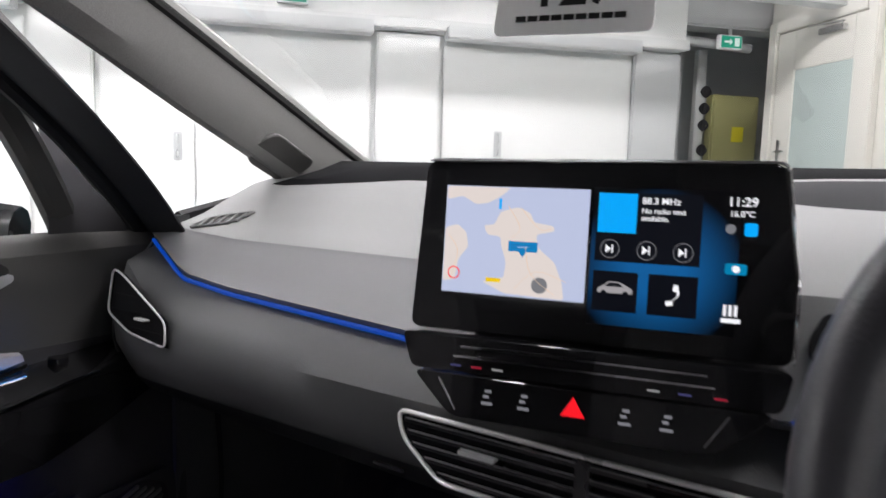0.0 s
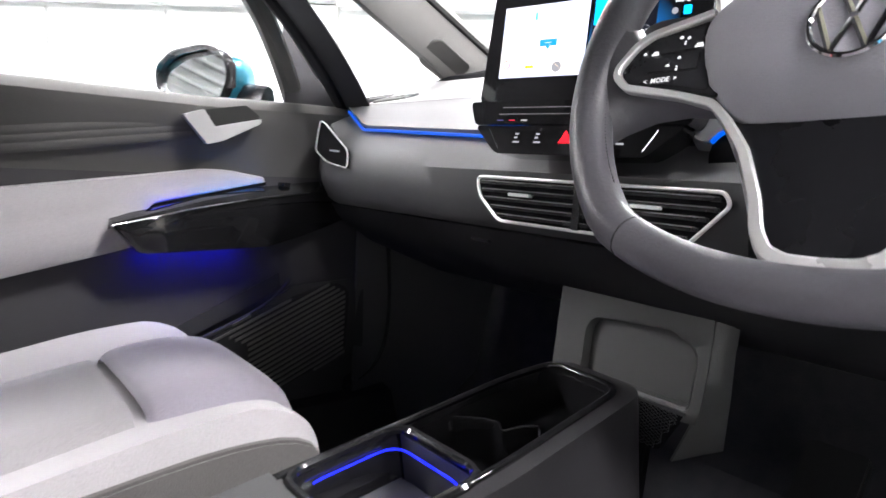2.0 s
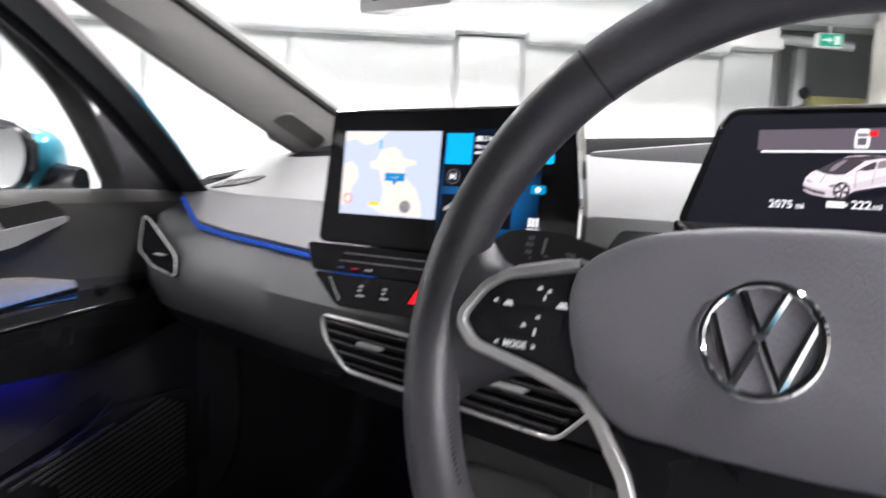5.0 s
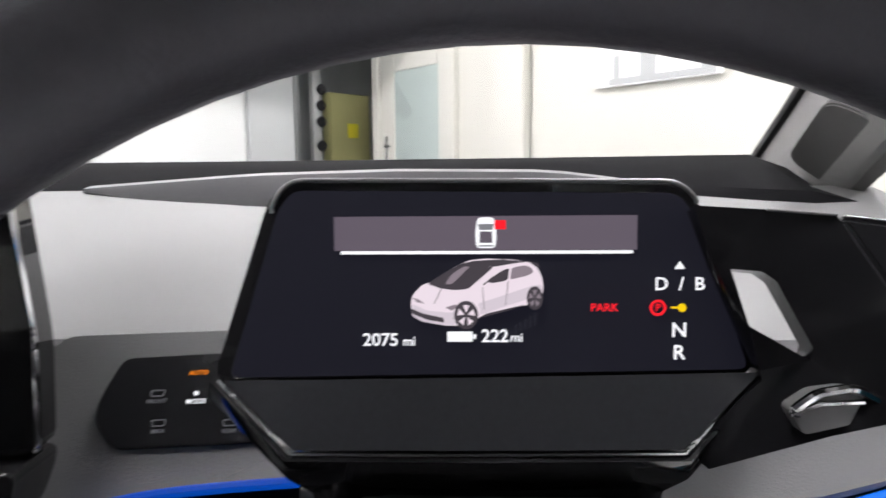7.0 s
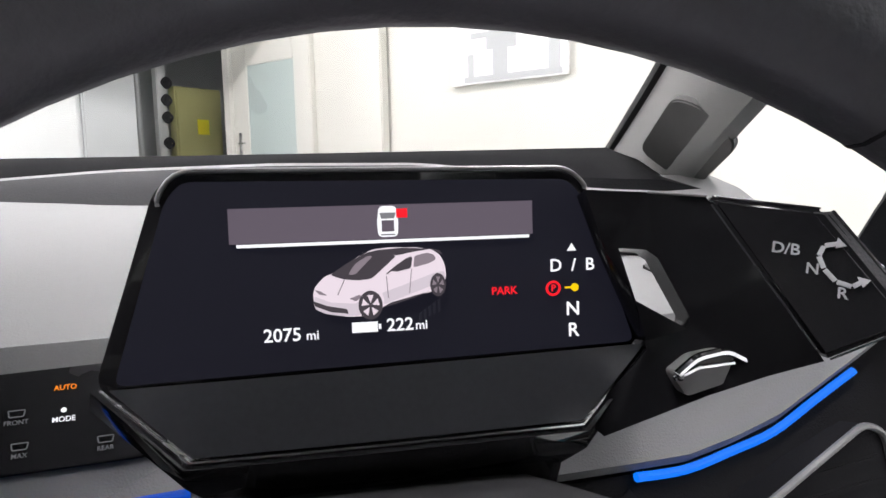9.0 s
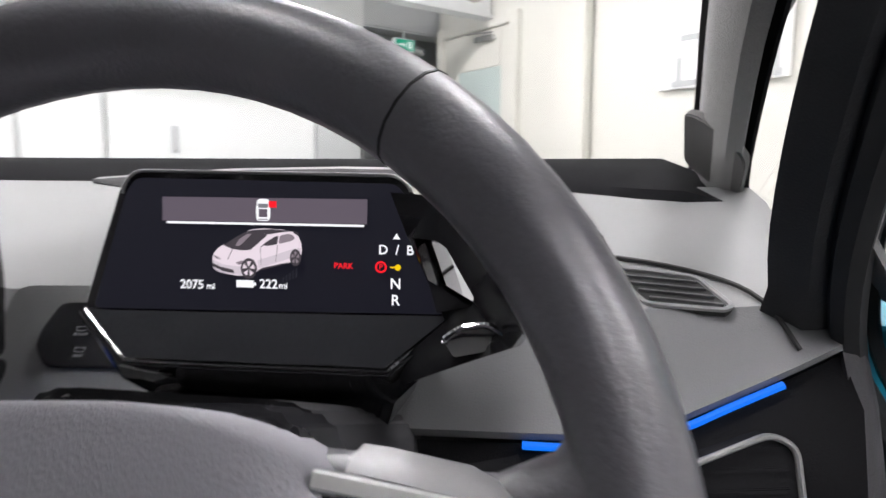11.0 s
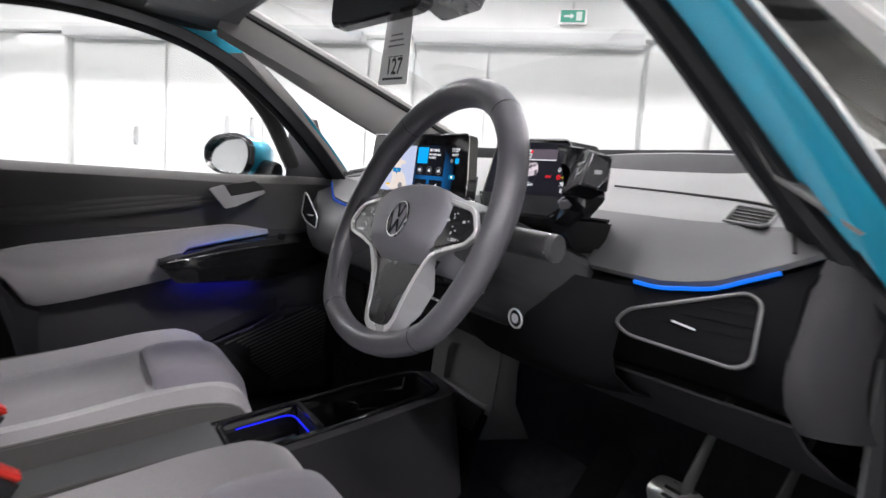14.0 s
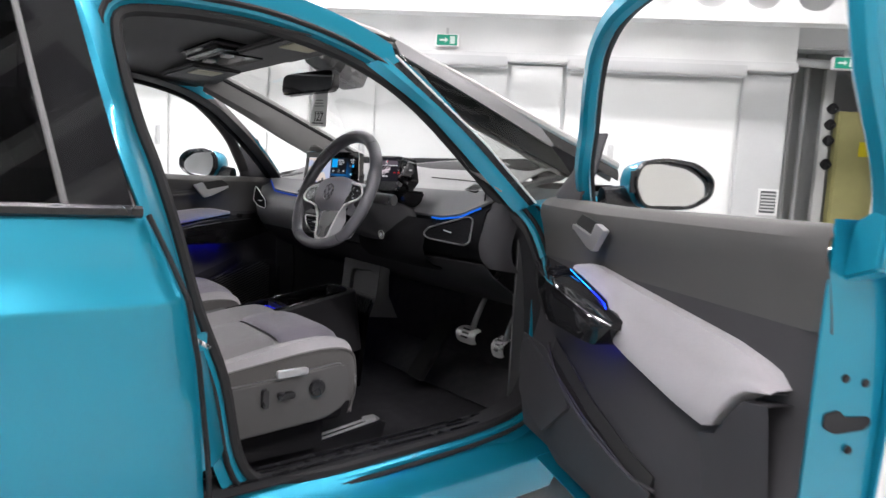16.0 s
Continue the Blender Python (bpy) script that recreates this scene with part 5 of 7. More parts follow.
picture("picture_body", [(-0.0257, 0.0028), (-0.0249, 0.0056), (-0.0214, 0.0092), (-0.0162, 0.011), (-0.0091, 0.016), (-0.0035, 0.0185), (0.0028, 0.0191), (0.0127, 0.0187), (0.0191, 0.0176), (0.0219, 0.0154), (0.0236, 0.0117), (0.024, 0.0081), (0.023, 0.0032),
                         (0.0175, 0.0016), (0.0114, 0.0002), (0.0021, -0.0025), (-0.0008, -0.0034), (-0.0023, -0.0062), (-0.0131, -0.0061), (-0.0196, -0.0048), (-0.0253, -0.0021)], 0.0006, PICTURE_WHITE)
# soft shading of the side and nose, dark glass and roof, then the small lines
picture("picture_flank", [(-0.0007, 0.0022), (0.0070, 0.0046), (0.0190, 0.0087), (0.0232, 0.0095), (0.0237, 0.0065), (0.0183, 0.0040), (0.0084, 0.0007), (-0.0001, -0.0022), (0.0004, 0.0000)], 0.0009, PICTURE_SOFT)
picture("picture_nose", [(-0.0253, 0.0022), (-0.0195, -0.0004), (-0.0102, -0.0013), (-0.0078, 0.0004), (-0.0086, -0.0022), (-0.0086, -0.0058), (-0.0152, -0.0057), (-0.0215, -0.0045), (-0.0252, -0.0025)], 0.0009, PICTURE_SOFT)
picture("picture_screen", [(-0.0193, 0.0097), (-0.0128, 0.0139), (-0.0067, 0.0172), (-0.0007, 0.0169), (0.0054, 0.0159), (-0.0041, 0.0077), (-0.0089, 0.0073), (-0.0144, 0.0079)], 0.0009, PICTURE_DARK)
picture("picture_screen_sheen", [(-0.0102, 0.0134), (-0.0056, 0.0162), (-0.0033, 0.0162), (-0.0102, 0.0095), (-0.0128, 0.0095)], 0.0011, PICTURE_MID)
picture("picture_roof", [(-0.0067, 0.0172), (-0.0016, 0.0183), (0.0084, 0.0188), (0.0183, 0.0179), (0.0123, 0.0172), (0.0058, 0.0160)], 0.0009, PICTURE_DARK)
picture("picture_window", [(0.0009, 0.0090), (0.0050, 0.0123), (0.0092, 0.0149), (0.0113, 0.0155), (0.0107, 0.0110), (0.0057, 0.0100)], 0.0011, PICTURE_DARK)
picture("picture_window", [(0.0115, 0.0112), (0.0121, 0.0156), (0.0170, 0.0166), (0.0195, 0.0157), (0.0203, 0.0139), (0.0176, 0.0126)], 0.0011, PICTURE_MID)
picture("picture_spoiler", [(0.0183, 0.0181), (0.0217, 0.0172), (0.0229, 0.0155), (0.0203, 0.0165)], 0.0011, PICTURE_DARK, 0.0003)
for lamp in ([(-0.0250, 0.0046), (-0.0227, 0.0038), (-0.0205, 0.0022), (-0.0234, 0.0027)], [(-0.0126, 0.0007), (-0.0089, 0.0020), (-0.0078, 0.0012), (-0.0102, -0.0004)]):
    picture("picture_headlamp", lamp, 0.0011, PICTURE_MID, 0.0003)
for seam in ([(-0.0144, 0.0077), (-0.0140, 0.0077), (-0.0166, 0.0022), (-0.0170, 0.0022)], [(0.0107, 0.0108), (0.0110, 0.0108), (0.0100, 0.0017), (0.0097, 0.0017)], [(0.0012, 0.0085), (0.0015, 0.0085), (0.0020, 0.0001), (0.0017, 0.0001)]):
    picture("picture_seam", seam, 0.0011, PICTURE_MID, 0.0001)
for k in range(5):  # faint mirror image under the rear wheel
    picture("picture_sheen", [(0.0205 - 0.0018 * k, -0.0015 - 0.0012 * k), (0.0214 - 0.0018 * k, -0.0012 - 0.0012 * k), (0.0214 - 0.0018 * k, -0.0058 - 0.0008 * k), (0.0205 - 0.0018 * k, -0.0062 - 0.0008 * k)], 0.0006, PICTURE_FAINT, 0.0001)
picture("picture_grille", [(-0.0255, 0.0004), (-0.0208, -0.0016), (-0.0136, -0.0031), (-0.013, -0.0049), (-0.0195, -0.0039), (-0.0252, -0.0015)], 0.0011, PICTURE_DARK, 0.0004)
picture("picture_sill", [(-0.0004, -0.0031), (0.0028, -0.0015), (0.0172, 0.0019), (0.0114, -0.0002), (0.0021, -0.0027)], 0.0011, PICTURE_DARK, 0.0004)
picture("picture_mirror", [(0.0018, 0.009), (0.0032, 0.0103), (0.006, 0.0098), (0.0056, 0.0083), (0.0024, 0.0081)], 0.0013, PICTURE_WHITE, 0.0006)
for x, y, rx, ry in ((-0.0049, -0.0021, 0.0045, 0.0054), (0.0207, 0.0043, 0.003, 0.0044)):
    tyre = picture("picture_tyre", [(x + rx * math.cos(k * 0.2618), y + ry * math.sin(k * 0.2618)) for k in range(24)], 0.0012, PICTURE_DARK, 0.0002)
    for k in range(5):
        a = 0.3 + k * 1.2566
        pts = [(x + rx * f * math.cos(a + s), y + ry * f * math.sin(a + s)) for f, s in ((0.15, 0.0), (0.75, -0.35), (0.75, 0.35))]
        part("picture_spoke", prism(pts, 0.0002, dm, z0=0.0014), PICTURE_WHITE if x < 0 else PICTURE_MID, tyre)
lettering("odometer", "2075", 0.0068, dm @ pose(*dd(0.2860, 1.0683), 0.0008), S_WHITE, disp, "LEFT")
lettering("odometer_unit", "mi", 0.0048, dm @ pose(*dd(0.3012, 1.0678), 0.0008), S_WHITE, disp, "LEFT")
part("battery_icon", join(flat(*dd(0.3180, 1.0678), *dd(0.3275, 1.0716), dm, z=0.0008), flat(*dd(0.3278, 1.0688), *dd(0.3288, 1.0706), dm, z=0.0008)), S_WHITE, disp)
lettering("range", "222", 0.0068, dm @ pose(*dd(0.3308, 1.0698), 0.0008), S_WHITE, disp, "LEFT")
lettering("range_unit", "mi", 0.0048, dm @ pose(*dd(0.3416, 1.0693), 0.0008), S_WHITE, disp, "LEFT")
lettering("park_word", "PARK", 0.0042, dm @ pose(*dd(0.3765, 1.0806), 0.0008), S_RED, disp)
lettering("gear_d", "D  /  B", 0.0068, dm @ pose(*dd(0.4040, 1.0893), 0.0008), S_WHITE, disp)
lettering("gear_n", "N", 0.0076, dm @ pose(*dd(0.4040, 1.0721), 0.0008), S_WHITE, disp)
lettering("gear_r", "R", 0.0076, dm @ pose(*dd(0.4040, 1.0637), 0.0008), S_WHITE, disp)
part("gear_up", prism([dd(0.4022, 1.0950), dd(0.4060, 1.0950), dd(0.4041, 1.0979)], 0.0003, dm, z0=0.0006), S_WHITE, disp)
part("brake_ring", tube([dm @ Vector((dd(0.3962, 1.0806)[0] + x, dd(0.3962, 1.0806)[1] + y, 0.0006)) for x, y in disc(0.0026, 16)], 0.0005, closed=True, n=5), S_RED, disp)
lettering("brake_letter", "P", 0.0038, dm @ pose(*dd(0.3962, 1.0806), 0.0008), S_RED, disp)
part("gear_pointer", join(flat(*dd(0.4010, 1.0803), *dd(0.4042, 1.0810), dm, z=0.0008), prism(disc(0.0016, 10), 0.0003, dm @ pose(*dd(0.4050, 1.0806), 0), z0=0.0008)), S_YELLOW, disp)
part("stem", prism([dd(0.252, 1.036), dd(0.410, 1.036), dd(0.397, 0.99), dd(0.30, 0.97), dd(0.268, 0.99)], 0.09, dm, 0.006, 2, z0=-0.004), PIANO, disp)
# arm with an opening, then the pod
part("arm_recess", prism(rounded([dd(0.432, 1.0505), dd(0.4402, 1.0561), dd(0.4532, 1.0579), dd(0.4665, 1.0503), dd(0.4554, 1.0455), dd(0.4376, 1.0413)], 0.002), 0.006, dm, 0.0008, z0=0.0255), STEEL_DULL, disp, "grey recess under the opening")
part("arm_chrome", tube([dm @ Vector((*q, 0.0268)) for q in rounded([dd(0.4322, 1.0492), dd(0.4408, 1.0557), dd(0.4530, 1.0577), dd(0.4668, 1.0503)], 0.003)], 0.0017, n=8), CHROME, disp, "chrome underside catch")
part("arm_chrome", tube([dm @ Vector((*q, 0.0268)) for q in (dd(0.4322, 1.0485), dd(0.4420, 1.0522), dd(0.4560, 1.0530))], 0.0009, n=6), CHROME, disp)
TL, TR, BR, BL = (Vector(q) for q in ((0.452, 0.577, 1.1155), (0.4865, 0.555, 1.1105), (0.5010, 0.529, 1.0740), (0.4700, 0.534, 1.0620)))
pod_back = Vector((0.012, 0.032, -0.006))
pod_mesh = bmesh.new()
f0 = [pod_mesh.verts.new(q) for q in (TL, TR, BR, BL)]
f1 = [pod_mesh.verts.new(q) for q in (TL + pod_back * 0.5, TR + pod_back * 0.8, BR + pod_back, BL + pod_back)]
pod_mesh.faces.new(f0)
pod_mesh.faces.new(f1)
for k in range(4):
    pod_mesh.faces.new((f0[k], f0[(k + 1) % 4], f1[(k + 1) % 4], f1[k]))
bmesh.ops.recalc_face_normals(pod_mesh, faces=pod_mesh.faces)
bmesh.ops.bevel(pod_mesh, geom=list(pod_mesh.edges), offset=0.0022, segments=3, affect="EDGES", clamp_overlap=True)
pod = part("gear_pod", pod_mesh, POD_BLACK, disp, "gloss black gear selector pod")
pm = basis((TL + BR) / 2, TR - TL, (TR - BR) * 0.6 + (TL - BL) * 0.4)


for a, b in ((TL, TR), (TL, BL), (BL, BR)):
    part("pod_edge", tube([a.lerp(b, 0.06) + Vector((0, -0.0002, 0.0)), a.lerp(b, 0.94) + Vector((0, -0.0002, 0.0))], 0.0004, n=6), SATIN, pod)
TURN_D, TURN_N, TURN_R = (pm.inverted() @ Vector(q) for q in ((0.472, 0.558, 1.0955), (0.4785, 0.553, 1.0880), (0.4845, 0.546, 1.0800)))
lettering("pod_d", "D/B", 0.0058, pm @ pose(TURN_D.x, TURN_D.y, 0.0016), ICON, pod)
lettering("pod_n", "N", 0.0056, pm @ pose(TURN_N.x, TURN_N.y, 0.0016), ICON, pod)
lettering("pod_r", "R", 0.0056, pm @ pose(TURN_R.x, TURN_R.y, 0.0016), ICON, pod)
arc = [(TURN_D.x + dx, TURN_D.y + dy) for dx, dy in ((0.0165, 0.0045), (0.0118, 0.0030), (0.0105, -0.0010), (0.0125, -0.0055), (0.0165, -0.0095), (0.0215, -0.0105), (0.0245, -0.0080))]
for k in range(len(arc) - 1):
    (ax, ay), (bx, by) = arc[k], arc[k + 1]
    part("pod_arrow", tube([pm @ Vector((lin(ax, bx, u), lin(ay, by, u), 0.0016)) for u in (0.06, 0.5, 0.94)], 0.0009, 0.0003, n=6, up=tuple(pm.col[2].xyz)), ICON, pod)
for (x, y), a in ((arc[0], 20), (arc[-1], 55)):
    part("arrow_head", prism([(-0.0018, -0.0014), (0.0018, -0.0014), (0.0, 0.0022)], 0.0004, pm @ pose(x, y, 0.0018, 0, 0, a), z0=0.0), ICON, pod)
# the end cap with the park button
cap = [TR + Vector((0.0015, 0.002, -0.001)), Vector((0.5010, 0.5640, 1.1010)), Vector((0.5085, 0.5600, 1.0820)), Vector((0.5060, 0.5480, 1.0705)), BR + Vector((0.0015, 0.002, 0.0005))]
mid_c = sum(cap, Vector()) / 5
cap_rows = [[q - Vector((0.006, 0, 0)) for q in cap], [q + Vector((0.0015, 0, 0)) for q in cap], [mid_c.lerp(q, 0.88) + Vector((0.0035, 0, 0)) for q in cap], [mid_c.lerp(q, 0.80) + Vector((0.0022, 0, 0)) for q in cap], [mid_c.lerp(q, 0.02) + Vector((0.0026, 0, 0)) for q in cap]]
part("pod_cap", sheet(cap_rows, loop=True), HARD_DARK, pod, "black end cap of the pod")
part("cap_edge", tube([q + Vector((0.0022, 0, 0)) for q in cap], 0.0007, closed=True, n=6, up=(1, 0, 0)), SATIN, pod)
part("park_mark", prism(rounded(rect(-0.0042, -0.0022, 0.0042, 0.0022), 0.0015), 0.0006, basis(mid_c + Vector((0.0034, 0, 0.001)), (0.25, 0.95, 0), (0, 0, 1)), z0=0.0006), ICON, pod)
# the arm between the display and the pod: one plate with an opening
plate_out = [(0.404, 0.577, 1.119), (0.428, 0.576, 1.1175), TL, TL.lerp(BL, 0.35), TL.lerp(BL, 0.7), BL, (0.4651, 0.5555, 1.0506), (0.4474, 0.564, 1.0419), (0.4276, 0.570, 1.0326), (0.4119, 0.576, 1.0245), (0.404, 0.578, 1.031), (0.431, 0.580, 1.056), (0.412, 0.578, 1.098)]
plate_hole = [(x, 0.5745, z) for x, z in ((0.4162, 1.0972), (0.4271, 1.0962), (0.432, 1.0928), (0.4455, 1.0694), (0.4445, 1.065), (0.4276, 1.0613), (0.4233, 1.0771))]
plate = bmesh.new()
edges = []
for loop in (plate_out, plate_hole):
    vs = [plate.verts.new(q) for q in loop]
    edges += [plate.edges.new((vs[i], vs[(i + 1) % len(vs)])) for i in range(len(vs))]
bmesh.ops.triangle_fill(plate, use_beauty=True, edges=edges)
deep = bmesh.ops.extrude_face_region(plate, geom=list(plate.faces))
for v in deep["geom"]:
    if isinstance(v, bmesh.types.BMVert):
        v.co += Vector((0.003, 0.016, -0.003))
bmesh.ops.recalc_face_normals(plate, faces=plate.faces)
part("arm", plate, POD_BLACK, disp, "gloss black arm with an opening", angle=50)
part("arm_edge", tube([Vector(q) + Vector((0, -0.0008, 0)) for q in plate_out[1:3]], 0.0005, n=6), STEEL_DULL, disp)

# light switch panel between the screens
lp = basis((0.185, 0.668, 1.008), (0.985, 0.17, 0), (0, 0.55, 0.84))
sw = thing("light_switch_panel", "dark touch panel for lights and demisting", "switch panel")
part("surround", prism(rounded(rect(-0.075, -0.052, 0.075, 0.045), 0.012), 0.02, lp, 0.004, z0=0.006), SOFT_LIGHT, sw)
part("plate", prism(rounded([(-0.036, 0.030), (0.045, 0.031), (0.045, -0.016), (0.034, -0.0165), (-0.036, -0.016), (-0.046, -0.002), (-0.045, 0.010)], 0.005), 0.006, lp, 0.0015, z0=0.009), SATIN, sw, "smoked dark grey touch plate")
lettering("auto", "AUTO", 0.0034, lp @ pose(0.0018, 0.0204, 0.0094), S_AMBER, sw)
lettering("mode", "MODE", 0.0034, lp @ pose(0.0016, 0.0055, 0.0094), S_WHITE, sw)
part("mode_icon", prism(disc(0.0012, 10), 0.0003, lp @ pose(0.0015, 0.0098, 0), z0=0.0096), S_WHITE, sw)
lettering("front", "FRONT", 0.003, lp @ pose(-0.0174, 0.0065, 0.0094), S_FAINT, sw)
lettering("max", "MAX", 0.003, lp @ pose(-0.0154, -0.0085, 0.0094), S_FAINT, sw)
lettering("rear", "REAR", 0.003, lp @ pose(0.019, -0.0102, 0.0094), S_FAINT, sw)
for x, y in ((-0.0174, 0.0105), (-0.0154, -0.0045), (0.019, -0.0062)):
    part("demist_icon", tube([lp @ Vector((x + a, y + b, 0.0095)) for a, b in rounded([(-0.0028, -0.0014), (0.0028, -0.0014), (0.0034, 0.0016), (-0.0034, 0.0016)], 0.0006)], 0.0003, closed=True, n=5), S_FAINT, sw)

# ---- steering wheel ----
wm = basis((0.335, 0.425, 1.015), (1, 0, 0), (0, 0.352, 0.936))
wf = wm @ pose(0, 0, 0, 0, 0, 3.5)
sw_ = thing("steering_wheel", "dark grey leather steering wheel with silver spokes", "steering wheel")


def rim_pt(a, r=0.172):
    x, y = r * math.cos(a), r * math.sin(a)
    if y < -0.118:
        y = -0.118 - (-y - 0.118) * 0.60
    return (x, y)


RIM_Z = 0.003
TURN = (math.cos(radians(3.5)), math.sin(radians(3.5)))  # the wheel stands a little turned to the left


def on_rim(x, y):
    """The rim leans a little more than the hub, and turns with it."""
    x, y = x * TURN[0] - y * TURN[1], x * TURN[1] + y * TURN[0]
    return wm @ Vector((x, y, RIM_Z - 0.035 * y))


ring = [on_rim(*rim_pt(2 * math.pi * i / 72)) for i in range(72)]
rim_mesh = tube(ring, 0.0168, 0.0170, closed=True, n=16, up=tuple(wm.col[2].xyz))
rim_mesh.verts.ensure_lookup_table()
for i, c in enumerate(ring):  # the grip is fuller at the top than at the flat bottom
    full = table(math.sin(2 * math.pi * i / 72), [(-1.0, 0.84), (-0.3, 0.90), (0.4, 0.97), (1.0, 1.06)])
    for v in rim_mesh.verts[16 * i:16 * i + 16]:
        v.co = c + (v.co - c) * full
part("rim", rim_mesh, LEATHER, sw_)
for deg in (54, 131, 234, 313):
    a = radians(deg - 3.5)
    c = on_rim(*rim_pt(a))
    d = (on_rim(*rim_pt(a + 0.02)) - c).normalized()
    full = table(math.sin(a), [(-1.0, 0.84), (-0.3, 0.90), (0.4, 0.97), (1.0, 1.06)])
    part("rim_seam", tube([c - d * 0.0005, c + d * 0.0005], 0.0168 * full + 0.0003, 0.0170 * full + 0.0003, n=16, up=tuple(wm.col[2].xyz)), INK, sw_)
for base in (-0.62, 2.72):
    stitch = bmesh.new()
    for k in range(60):
        a = base + 1.05 * k / 60
        x, y = rim_pt(a, 0.1585)
        stitch = join(stitch, box(-0.0022, -0.0005, -0.0005, 0.0022, 0.0005, 0.0005, m=wf @ pose(x, y, RIM_Z - 0.035 * y + 0.0045, 0, 0, math.degrees(a) + 70)))
    part("stitching", stitch, INK, sw_)
UPW = tuple(wm.col[2].xyz)
hub = [(-0.060, 0.0375), (-0.025, 0.0430), (0.025, 0.0430), (0.060, 0.0375), (0.087, 0.021), (0.084, -0.006), (0.072, -0.034), (0.056, -0.049), (0.022, -0.056), (-0.022, -0.056), (-0.056, -0.049), (-0.072, -0.034), (-0.084, -0.006), (-0.087, 0.021)]
hp = [tuple(q)[:2] for q in smooth([(*q, 0.0) for q in rounded(hub, 0.013, 2)], 2, True)]
rings = []
for k, (sc, zz) in enumerate(((1.03, -0.035), (1.05, 0.003), (1.045, 0.010), (1.0, 0.0135), (0.9, 0.0165), (0.7, 0.0190), (0.45, 0.0203), (0.2, 0.0208), (0.02, 0.0209))):
    # the cover leans back below a soft bend
    rings.append([wf @ Vector((x * sc, y * sc, zz - 0.70 * max(0.0, -y * sc - 0.028))) for x, y in hp])
part("airbag_cover", sheet(rings, loop=True), AIRBAG, sw_, "slate grey airbag cover", angle=60)
em = wf @ pose(0, -0.004, 0.0212) @ Matrix.Scale(0.75, 4)
bad = part("emblem_ring", tube([em @ Vector((x, y, 0.001)) for x, y in disc(0.0290, 48)], 0.0019, 0.0018, closed=True, n=8, up=UPW), CHROME, sw_, "chrome ring emblem")
for a, b in (((-0.0115, 0.0262), (-0.0012, 0.003)), ((0.0115, 0.0262), (0.0012, 0.003)), ((-0.0255, 0.0125), (-0.0115, -0.0255)), ((0.0255, 0.0125), (0.0115, -0.0255)), ((-0.0115, -0.0255), (-0.0005, -0.001)), ((0.0115, -0.0255), (0.0005, -0.001))):
    part("emblem_bar", tube([em @ Vector((*a, 0.0008)), em @ Vector((*b, 0.0008))], 0.0020, 0.0014, n=6, up=UPW), CHROME, bad)
part("emblem_plate", prism(disc(0.028, 32), 0.002, em, z0=-0.0002), AIRBAG, bad)
part("column_boot", prism(rounded([(-0.07, 0.045), (0.07, 0.045), (0.08, -0.01), (0.05, -0.06), (-0.05, -0.06), (-0.08, -0.01)], 0.02), 0.05, wf, 0.008, z0=-0.02), SATIN, sw_)
TRIM = [(0.0890, 0.0240), (0.128, 0.0170), (0.1395, 0.0100), (0.1505, -0.0055), (0.1500, -0.0120), (0.1400, -0.0215), (0.0990, -0.0305), (0.0760, -0.0375), (0.0660, -0.0480), (0.0520, -0.0680), (0.0400, -0.0970), (0.0355, -0.1160), (0.0290, -0.1275), (0.0180, -0.1325), (0.0, -0.1335)]


def trim_z(y):
    """The silver line lies proud at the button pads and falls back towards the rim below."""
    return table(-y, [(-0.03, 0.0125), (0.02, 0.0130), (0.04, 0.0085), (0.07, 0.0045), (0.12, 0.0020), (0.14, 0.0015)])


